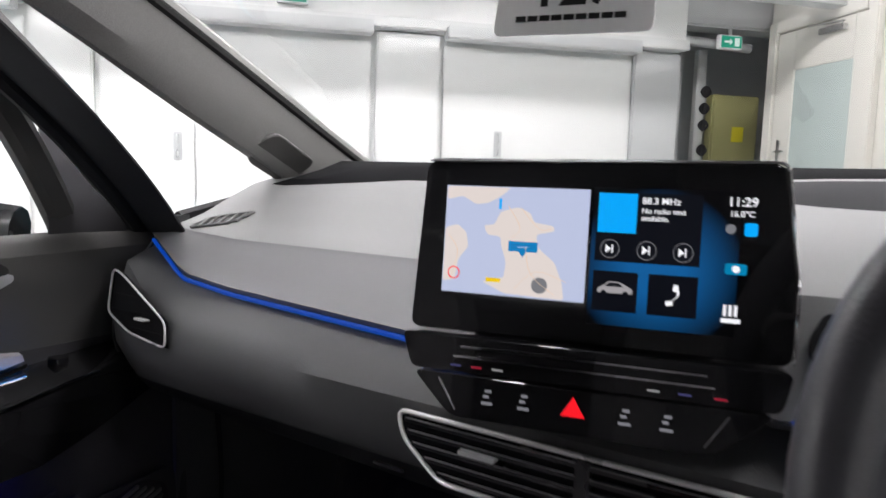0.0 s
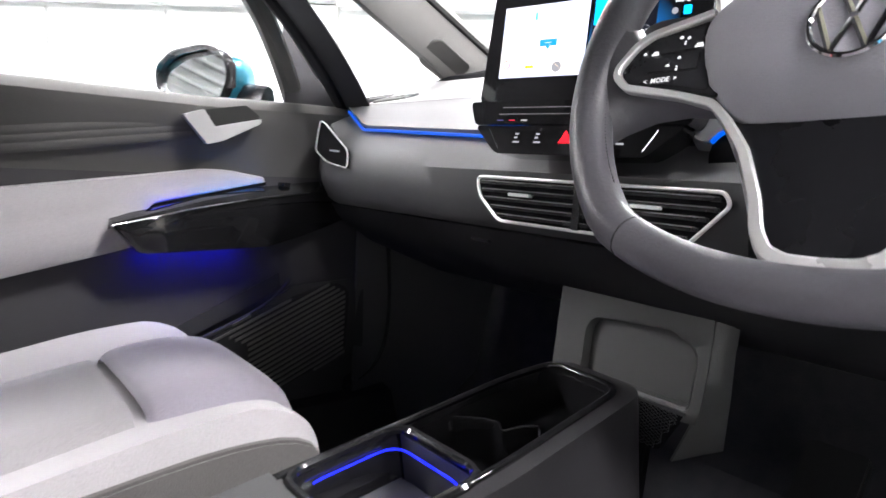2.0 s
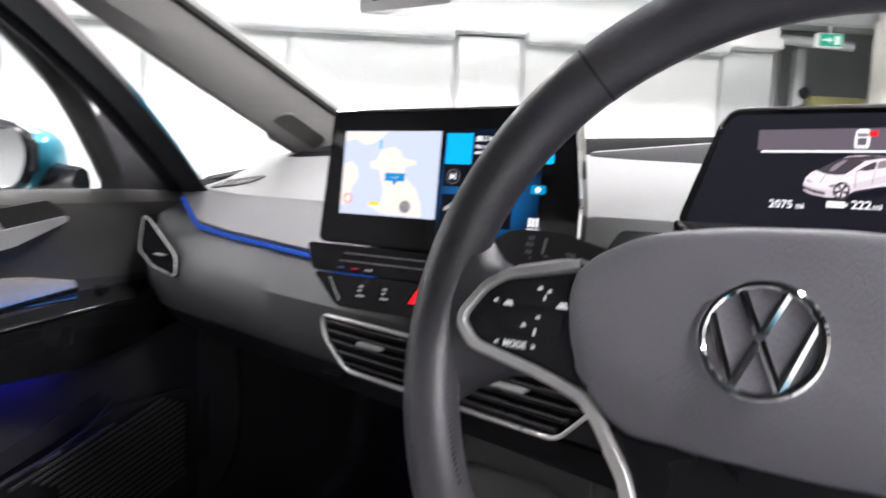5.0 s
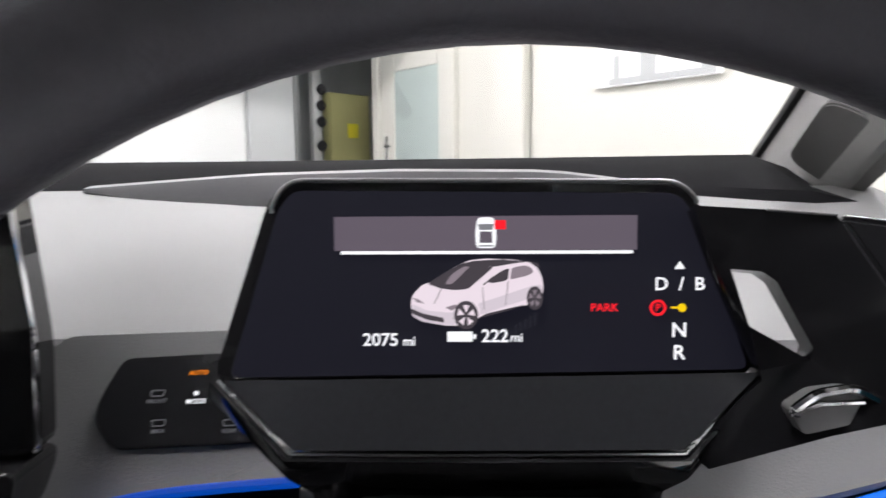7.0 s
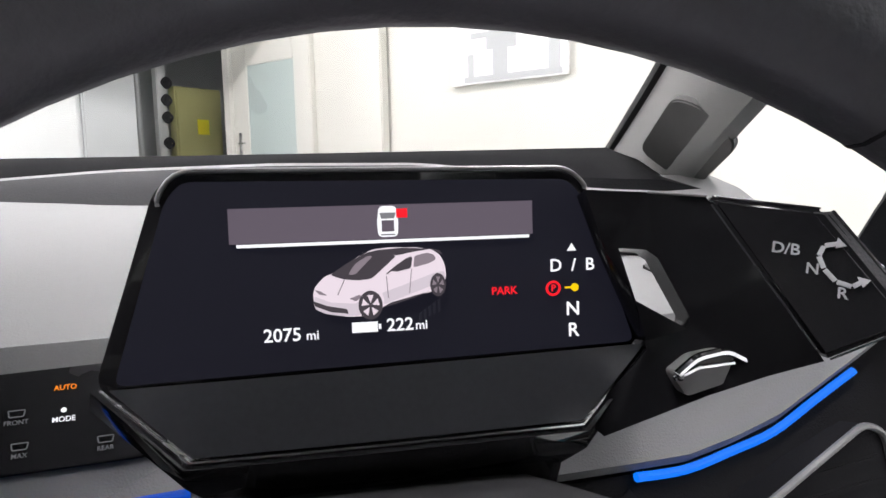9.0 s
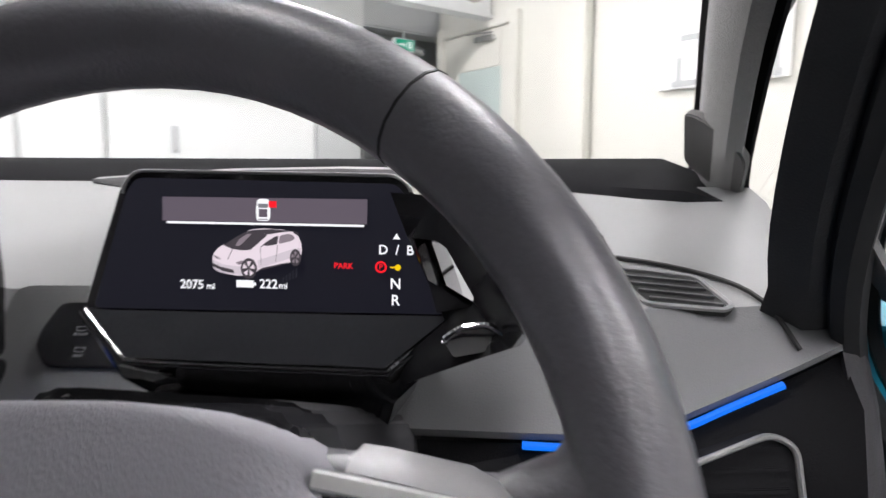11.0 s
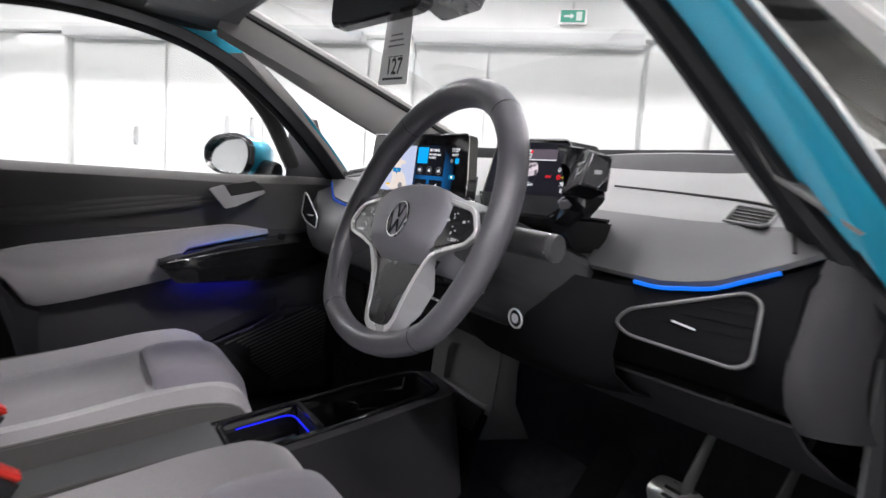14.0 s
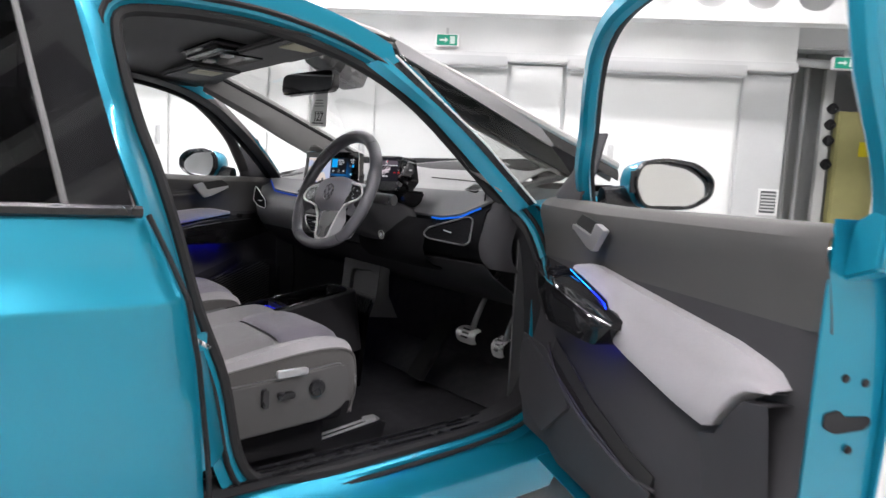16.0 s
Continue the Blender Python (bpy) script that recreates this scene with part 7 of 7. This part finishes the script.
        part("rail_end", box(xr - 0.018, 0.475, 0.374, xr + 0.016, 0.515, 0.383, 0.003), SILVER, rail)
    # backrest
    back_side = smooth([(-0.10, 0.575), (-0.115, 0.66), (-0.14, 0.80), (-0.19, 0.98), (-0.235, 1.10), (-0.26, 1.15)], 4)
    rows = []
    for q in back_side:
        y, z = q[0], q[1]
        w = table(z, [(0.57, 0.235), (0.75, 0.25), (0.95, 0.24), (1.10, 0.19), (1.15, 0.15)])
        row = []
        for i in range(17):
            t = -1 + 2 * i / 16
            fwd = 0.055 * max(0.0, abs(t) - 0.5) / 0.5 * (1 if z < 1.05 else 0.4)
            wrap = 0.09 * max(0.0, abs(t) - 0.9) / 0.1
            row.append((cx + w * t, y + fwd - wrap, z))
        rows.append(row)
    part("backrest", sheet(rows, 0.01), CLOTH_LIGHT, s, "light grey cloth backrest")
    rows = [[(cx + 0.135 * t * table(q[1], [(0.57, 1), (0.9, 1.05), (1.15, 0.7)]), q[0] + 0.010 - 0.012 * t * t, q[1]) for t in (-1, -0.5, 0, 0.5, 1)] for q in back_side[:-2]]
    part("backrest_centre", sheet(rows, 0.006), CLOTH_CENTRE, s, "mid grey backrest centre")
    part("back_shell", sheet([[(cx + 0.23 * t, q[0] - 0.10 + 0.02 * abs(t), q[1]) for t in (-1, -0.5, 0, 0.5, 1)] for q in back_side], 0.006), CLOTH_SIDE, s)
    part("head_rest", box(cx - 0.13, -0.36, 1.14, cx + 0.13, -0.27, 1.33, 0.035, 4), CLOTH_LIGHT, s)
    return s


seat(-0.365, "light and mauve grey cloth passenger seat", -1)
seat(0.340, "light and mauve grey cloth driver seat with grey switches", 1)
for x, y, z in ((-0.085, -0.045, 0.668), (0.085, -0.02, 0.638)):
    bk = thing("seat_belt_buckle", "black seat belt buckle with a red release button", "seat belt buckle", "seat belt buckles")
    bmx = pose(x, y, z, -35, 0, 10)
    part("housing", box(-0.016, -0.022, -0.09, 0.016, 0.022, 0.03, 0.006, m=bmx), HARD_DARK, bk)
    part("release_button", box(-0.013, -0.016, 0.026, 0.013, 0.020, 0.036, 0.003, m=bmx), RED, bk, "red release button")


# ---- front doors: u runs back from the hinge, n inwards, z up ----
HINGE_X, HINGE_Y = 0.72, 0.82


def front_door(sgn, swing):
    """A front door with its trim. sgn: the side of the car; swing: degrees it stands open."""
    state = "wide open" if swing else "closed"
    d = thing("front_door", "teal front door with grey trim, " + state, "car door", "front doors",
              m=pose(sgn * HINGE_X, HINGE_Y, 0, 0, 0, sgn * swing))

    def p(u, n, z):
        return (-sgn * n, -u, z)

    def fr(u, n, z, tilt=0.0):
        """A frame on the inner face: x to the back, y up, z inwards."""
        o = Vector(p(u, n, z))
        r, w = Vector((0, -1, 0)), Vector((-sgn, 0, 0))
        up = Vector((0, 0, 1)) + w * tilt
        m = Matrix((r, up.normalized(), w)).transposed().to_4x4()
        m.translation = o
        return m

    # outer skin
    us = (0.0, 0.12, 0.35, 0.6, 0.85, 0.965)
    prof = [(-0.06, 0.34), (-0.105, 0.46), (-0.128, 0.6), (-0.13, 0.76), (-0.125, 0.86), (-0.112, 0.95), (-0.09, 1.0)]
    part("outer_skin", sheet([[p(u + 0.05 * (z - 0.6) * (u > 0.8), n + (0.02 if u in (0.0, 0.965) else 0), z) for n, z in prof] for u in us], 0.004), TEAL, d)
    # rear shut face and front shut face, in body colour
    part("rear_shut_face", sheet([[p(0.955 + 0.02 * (z - 0.5), n, z) for n in (-0.105, -0.06, -0.02, 0.01)] for z in (0.38, 0.55, 0.75, 0.9, 1.01, 1.045)], 0.004), TEAL, d)
    part("top_corner", prism([(0.958, 0.965), (1.012, 0.985), (1.020, 1.075), (0.970, 1.042)], 0.050, fr(0.0, -0.012, 0.0), 0.004, z0=0.0), TEAL, d)
    part("latch", prism(rounded([(-0.040, 0.013), (-0.016, 0.017), (-0.006, 0.007), (0.036, 0.006), (0.040, -0.004), (0.030, -0.012), (-0.020, -0.016), (-0.040, -0.006)], 0.005), 0.008, basis(p(0.962, -0.050, 0.775), (1, 0, 0), (0, 0, 1)), 0.002, z0=0.002), HARD_DARK, d, "black door latch")
    for n, z in ((-0.038, 0.835), (-0.072, 0.828), (-0.056, 0.736)):
        part("shut_bolt", prism(disc(0.006, 14), 0.004, fr(0.962, n, z) @ pose(0, 0, 0, 0, 90, 0), 0.001, z0=0.003), HARD_DARK, d)
    part("bottom_face", sheet([[p(u, n, 0.36) for n in (-0.08, 0.0)] for u in (0.02, 0.5, 0.95)], 0.003), TEAL, d)
    part("front_shut_face", sheet([[p(0.02, n, z) for n in (-0.10, -0.04, 0.005)] for z in (0.38, 0.7, 1.0)], 0.004), TEAL, d)
    # inner trim: one shell with a waisted front edge, tucked behind the dash while the door is shut
    lo = []
    front = 0.085 if swing else 0.045
    for u in (front, front + 0.02, 0.15, 0.24, 0.35, 0.46, 0.58, 0.70, 0.82, 0.92, 0.955):
        row = []
        edge = 0.025 if u in (front, 0.955) else 0.0
        for z, n in ((0.40, 0.006), (0.45, 0.030), (0.55, 0.040), (0.66, 0.036), (0.74, 0.018), (0.82, 0.012), (0.90, 0.012)):
            zz = z
            if z < 0.5 and u < 0.2:
                zz = z + (0.2 - u) * 0.6
            row.append(p(u + 0.012 * (z - 0.6), n - edge * 0.8, zz))
        lo.append(row)
    part("lower_trim", sheet(lo, 0.005), DOOR_DARK, d, "charcoal door trim")
    up_ = []
    for u in (front, front + 0.02, 0.16, 0.28, 0.40, 0.52, 0.64, 0.76, 0.88, 0.94, 0.965):
        edge = 0.025 if u in (front, 0.965) else 0.0
        belt = table(u, [(0.0, 1.045), (0.4, 1.033), (0.97, 1.038)])
        row = []
        for t, n in ((0.0, 0.012), (0.25, 0.018), (0.5, 0.026), (0.72, 0.036), (0.86, 0.034), (0.96, 0.020), (1.0, 0.0), (1.0, -0.03)):
            row.append(p(u, n - edge * 0.7, lin(0.895, belt, t)))
        up_.append(row)
    part("upper_trim", sheet(up_, 0.005), DOOR_UPPER, d, "taupe grey soft door top")
    for k in range(3 if sgn < 0 else 0):
        part("trim_crease", tube([p(*q) for q in smooth([(0.42, 0.027, 0.985 - 0.010 * k), (0.58, 0.0265, 0.965 - 0.012 * k), (0.78, 0.0225, 0.938 - 0.012 * k), (0.93, 0.0185, 0.925 - 0.010 * k)], 4)], 0.0085, 0.0032, n=10, up=(1, 0, 0)), DOOR_UPPER, d)
    part("front_filler", sheet([[p(u, n, z) for u, n in ((0.09, -0.01), (0.14, 0.008), (0.235, -0.004))] if z < 1.06 else [p(lin(0.09, 0.14, (z - 1.04) / 0.2) , -0.02 - 0.35 * (z - 1.04), z), p(lin(0.14, 0.19, (z - 1.04) / 0.2), -0.012 - 0.35 * (z - 1.04), z), p(lin(0.235, 0.20, (z - 1.04) / 0.2), -0.02 - 0.35 * (z - 1.04), z)] for z in (1.03, 1.05, 1.10, 1.15, 1.20)], 0.006), DOOR_DARK, d, "charcoal mirror corner cover")
    # armrest pad, with a rounded top and a crease
    pad = []
    for k in range(33):
        u = lin(0.285, 0.928, k / 32)
        ztop = table(u, [(0.285, 0.894), (0.31, 0.898), (0.35, 0.905), (0.40, 0.906), (0.50, 0.892), (0.82, 0.852), (0.88, 0.838), (0.905, 0.831), (0.920, 0.820), (0.928, 0.810)])
        zbot = table(u, [(0.285, 0.884), (0.50, 0.842), (0.525, 0.772), (0.73, 0.727), (0.80, 0.716), (0.815, 0.716), (0.83, 0.724), (0.85, 0.754), (0.872, 0.782), (0.888, 0.793), (0.928, 0.803)])
        mid_z = lin(zbot, ztop, 0.55)
        k_ = table(u, [(0.285, 0.25), (0.40, 0.52), (0.48, 0.74), (0.53, 0.89), (0.57, 1.0), (0.85, 1.0), (0.928, 0.75)])  # the pad lies back behind the grip
        pad.append([p(u, 0.012, ztop)] + [p(u, lin(0.014, n, k_), z) for n, z in ((0.034, ztop - 0.002), (0.042, lin(mid_z, ztop, 0.6)), (0.047, lin(mid_z, ztop, 0.25)), (0.0485, mid_z), (0.054, mid_z - min(0.010, 0.3 * (mid_z - zbot))), (0.059, lin(zbot, mid_z, 0.45)), (0.060, lin(zbot, mid_z, 0.15)), (0.056, zbot + 0.001))] + [p(u, 0.012, zbot)])
    part("arm_pad", sheet(pad), CLOTH_PAD, d, "light grey cloth armrest pad")
    part("trim_shelf", sheet([[p(u, n, z) for u, z in ((0.800, 0.703), (0.836, 0.714), (0.862, 0.752), (0.888, 0.782), (0.935, 0.790))] for n in (0.012, 0.050, 0.056)] + [[p(u, 0.054, z) for u, z in ((0.806, 0.695), (0.842, 0.700), (0.868, 0.738), (0.892, 0.764), (0.937, 0.770))], [p(u, 0.022, z) for u, z in ((0.80, 0.50), (0.84, 0.50), (0.87, 0.50), (0.90, 0.50), (0.937, 0.50))]]), DOOR_DARK, d, "charcoal step behind the armrest pad")
    # gloss black grip with switches, and the lights above and under it
    grip = []
    for k in range(13):
        u = lin(0.120, 0.558, k / 12)
        zt = table(u, [(0.120, 0.882), (0.215, 0.872), (0.40, 0.852), (0.558, 0.815)])
        zb = table(u, [(0.120, 0.815), (0.215, 0.790), (0.30, 0.772), (0.525, 0.768), (0.558, 0.81)])
        nn = table(u, [(0.120, 0.045), (0.215, 0.075), (0.32, 0.10), (0.50, 0.105), (0.558, 0.082)])
        grip.append([p(u, 0.02, zt + 0.012), p(u, nn - 0.012, zt + 0.003), p(u, nn, zt - 0.004), p(u, nn + 0.004, lin(zt, zb, 0.5)), p(u, nn - 0.006, zb), p(u, 0.02, zb)])
    for row, uu in ((grip[0], 0.118), (grip[-1], 0.561)):
        cap = [p(uu, 0.045 - 0.02 * (uu < 0.3), 0.80 + 0.045 * (uu < 0.3))] * len(row)
        grip.insert(0, cap) if uu < 0.3 else grip.append(cap)
    g = part("grip", sheet(grip), PIANO, d, "gloss black door grip")
    part("grip_line", tube([p(*q) for q in ((0.22, 0.079, 0.869), (0.32, 0.102, 0.860), (0.45, 0.105, 0.839), (0.54, 0.090, 0.818))], 0.0016, n=6), CHROME, g)
    for k in range(4 if sgn > 0 else 1):
        part("window_switch", prism(rounded(rect(-0.008, -0.012, 0.008, 0.012), 0.003), 0.008, Matrix.Translation(p(0.252 + 0.034 * (k % 2), 0.040 + 0.024 * (k // 2), 0.8815 - 0.004 * (k % 2) - 0.004 * (k // 2))) @ pose(0, 0, 0, 0, 0, 90), 0.002, z0=0.004), SATIN, g)
    seam = []
    for k in range(13):
        u = lin(0.288, 0.512, k / 12)
        zb = table(u, [(0.285, 0.884), (0.50, 0.842), (0.525, 0.81)])
        n0 = 0.014 + 0.056 * table(u, [(0.285, 0.25), (0.40, 0.45), (0.50, 0.66), (0.54, 0.9)])
        seam.append([p(u, n0 + 0.0085, zb - 0.0005), p(u, n0 + 0.006, zb)])
    part("grip_lip", sheet([[Vector(a) + Vector((-sgn * 0.0012, 0, -0.003)), Vector(a) + Vector((-sgn * 0.0012, 0, 0.0022))] for a, b in seam], 0.0006), PIANO, g)
    part("upper_light", sheet(seam[:8], 0.001), BLUE_PAD, d, "azure light line above the grip")
    part("upper_light", sheet(seam[7:], 0.001), BLUE_TIP, d, "deep blue light line above the grip")
    part("lower_light", sheet([[p(u, n, 0.7685) for n in (0.028, 0.050)] for u in (0.33, 0.40, 0.46, 0.515)], 0.0015), BLUE_UNDER, d, "violet blue light under the grip")
    # release handle in its cup
    hu, hz = (0.016, -0.011) if sgn > 0 else (0.0, 0.0)
    hf = fr(hu, 0.036, hz)
    part("handle_cup", prism(rounded([(0.409, 1.006), (0.330, 1.0215), (0.306, 1.005), (0.306, 0.997), (0.391, 0.977)], 0.004), 0.012, hf, 0.0015, z0=0.008), INK, d, "black handle recess")
    part("release_handle", prism(rounded([(0.4430, 0.9955), (0.4075, 1.0075), (0.3890, 0.9790), (0.3050, 0.9990), (0.3050, 0.9905), (0.3745, 0.9555), (0.4020, 0.9480)], 0.004), 0.014, hf, 0.004, 3, z0=0.017), POLISHED, d, "satin chrome release handle")
    # pocket and speaker
    part("pocket_lip", tube([p(*q) for q in smooth([(0.24, 0.050, 0.700), (0.30, 0.062, 0.655), (0.45, 0.072, 0.600), (0.62, 0.066, 0.560), (0.70, 0.05, 0.555)], 5)], 0.0035, 0.004, n=8), DOOR_DARK, d)
    # no real opening here: a black sheet paints the pocket's inner shade
    part("pocket_mouth_shade", sheet([[p(u, n, z) for n, z in ((0.042, z0), (0.050, z0 - 0.03))] for u, z0 in ((0.26, 0.715), (0.33, 0.682), (0.45, 0.630), (0.60, 0.585), (0.68, 0.572))], 0.004), INK, d, "black sheet standing for the shade in the door pocket opening")
    part("pocket_front", sheet([[p(u, n, z) for n, z in ((0.062, zt), (0.066, lin(zt, 0.47, 0.5)), (0.045, 0.455))] for u, zt in ((0.115, 0.695), (0.24, 0.690), (0.32, 0.645), (0.45, 0.598), (0.62, 0.560), (0.70, 0.552))], 0.004), DOOR_DARK, d)
    grille = fr(0.0, 0.066, 0.0)
    field = [(0.405, 0.600), (0.350, 0.636), (0.155, 0.694), (0.118, 0.676), (0.125, 0.545), (0.270, 0.492)]
    plate = part("speaker_plate", prism(rounded(field, 0.02), 0.008, grille, 0.002, z0=0.004), HARD_DARK if sgn < 0 else DOOR_DARK, d, "ribbed speaker panel" if sgn < 0 else "smooth lower trim panel")
    for k in range(24 if sgn < 0 else 0):  # ribs that climb towards the front of the car
        z_at = 0.455 + 0.0105 * k
        cut = []
        for (ax, az), (bx, bz) in zip(field, field[1:] + field[:1]):
            fa, fb = az + 0.42 * ax - z_at - 0.115, bz + 0.42 * bx - z_at - 0.115
            if fa * fb < 0:
                t = fa / (fa - fb)
                cut.append((lin(ax, bx, t), lin(az, bz, t)))
        if len(cut) == 2 and abs(cut[0][0] - cut[1][0]) > 0.03:
            (ax, az), (bx, bz) = sorted(cut)
            ax, az, bx, bz = lin(ax, bx, 0.05), lin(az, bz, 0.05), lin(ax, bx, 0.95), lin(az, bz, 0.95)
            bx = min(bx, ax + 0.20)
            bz = az - 0.42 * (bx - ax)
            part("speaker_slat", prism([(ax, az - 0.0022), (bx, bz - 0.0022), (bx, bz + 0.0022), (ax, az + 0.0022)], 0.005, grille, z0=0.0075), TWEETER, plate)
    # window frame
    curve = [(0.19, -0.012, 1.03), (0.245, 0.03, 1.115), (0.30, 0.048, 1.20), (0.39, 0.085, 1.28), (0.50, 0.115, 1.345), (0.65, 0.135, 1.385), (0.84, 0.140, 1.398), (0.97, 0.135, 1.39), (1.03, 0.125, 1.36), (1.035, 0.09, 1.22), (1.02, 0.03, 1.11), (0.995, -0.012, 1.03)]
    if swing:
        curve[2:7] = [(0.288, 0.048, 1.20), (0.362, 0.085, 1.28), (0.44, 0.115, 1.345), (0.55, 0.133, 1.39), (0.74, 0.140, 1.408)]
    else:
        curve[6:11] = [(0.86, 0.141, 1.402), (1.01, 0.138, 1.404), (1.075, 0.128, 1.378), (1.068, 0.09, 1.22), (1.050, 0.03, 1.11)]
        curve[11] = (1.022, -0.012, 1.03)
    fpath = smooth(curve, 5)
    part("window_frame", tube([p(q.x, q.y - 0.03, q.z) for q in fpath], 0.020, 0.016, n=8, up=(1, 0, 0), power=0.7), TEAL if swing else DOOR_UPPER, d)
    part("window_seal", tube([p(q.x, q.y - 0.046, q.z - 0.006) for q in fpath], 0.006, 0.014, n=8, up=(1, 0, 0)), RUBBER, d, "black window seal")
    top_e, n0 = fpath[3:-8], len(fpath[3:-8])
    part("window_glass", sheet([[p(*(Vector((lin(0.21, 0.975, i / (n0 - 1)), -0.03, 1.03)).lerp(Vector((q.x, q.y - 0.022, q.z)), t))) for t in (0, 0.5, 1)] for i, q in enumerate(top_e)]) if not swing else
         sheet([[p(0.30, -0.03, 0.90), p(0.90, -0.03, 0.90)], [p(0.30, -0.03, 0.93), p(0.90, -0.03, 0.93)]]), CLEAR, d, "clear side window glass")
    # wing mirror
    wide = 0.9 if sgn > 0 else 0.84
    ob_ = [(0.02, 0.0), (0.035, 0.045), (0.10, 0.062), (0.20, 0.052), (0.25, 0.020), (0.245, -0.020), (0.19, -0.048), (0.05, -0.052)]
    mz = Vector(p(0.315 if sgn > 0 else 0.298, -0.075, 1.082))
    mm = Matrix(((sgn, 0, 0, mz.x), (0, 0, -1, mz.y), (0, 1, 0, mz.z), (0, 0, 0, 1)))
    if sgn < 0:
        mm = Matrix(((-1, 0, 0, mz.x), (0, 0, -1, mz.y), (0, 1, 0, mz.z), (0, 0, 0, 1)))
        mm = Matrix.Translation(mz) @ pose(0, 0, 0, 0, 0, 27) @ Matrix.Translation(-mz) @ mm  # turned towards the driver
    rp = rounded([(x * wide, y) for x, y in ob_], 0.045, 6)
    c0 = Vector((0.13, 0.0))
    shell = []
    for sc, dz in ((1.0, 0.0), (1.03, -0.03), (0.95, -0.075), (0.7, -0.115), (0.3, -0.135), (0.02, -0.138)):
        shell.append([mm @ Vector((c0.x + (x - c0.x) * sc, y * sc, dz)) for x, y in rp])
    w = part("wing_mirror", sheet(shell, loop=True), TEAL, d, "teal wing mirror shell with a black rim")
    part("mirror_rim", tube([mm @ Vector((x, y, 0.0)) for x, y in rp], 0.005, 0.010, closed=True, n=8, up=(0, 1, 0)), SATIN, w, "black mirror rim")
    part("mirror_glass", prism([(c0.x + (x - c0.x) * 0.97, y * 0.97) for x, y in rp], 0.002, mm @ pose(0, 0, -0.006, -9)), MIRROR, w, "mirror glass")
    part("mirror_arm", tube([mm @ Vector((-0.03, -0.045, -0.05)), mm @ Vector((0.06, -0.035, -0.05))], 0.022, 0.035, n=10), SATIN, w)
    part("indicator", prism(rounded(rect(0.012, -0.02, 0.024, 0.03), 0.004), 0.01, mm, z0=0.004), HARD_DARK, w)
    if swing:
        part("check_strap", tube([p(0.0, -0.04, 0.62), p(0.05, -0.04, 0.62)], 0.012, n=8), HARD_DARK, d)
        for z in (0.52, 0.86):
            part("hinge", box(-0.02, -0.03, -0.03, 0.02, 0.03, 0.03, 0.006, m=Matrix.Translation(p(0.0, -0.05, z))), TEAL, d)
    return d


front_door(-1, 0)
front_door(1, 66)
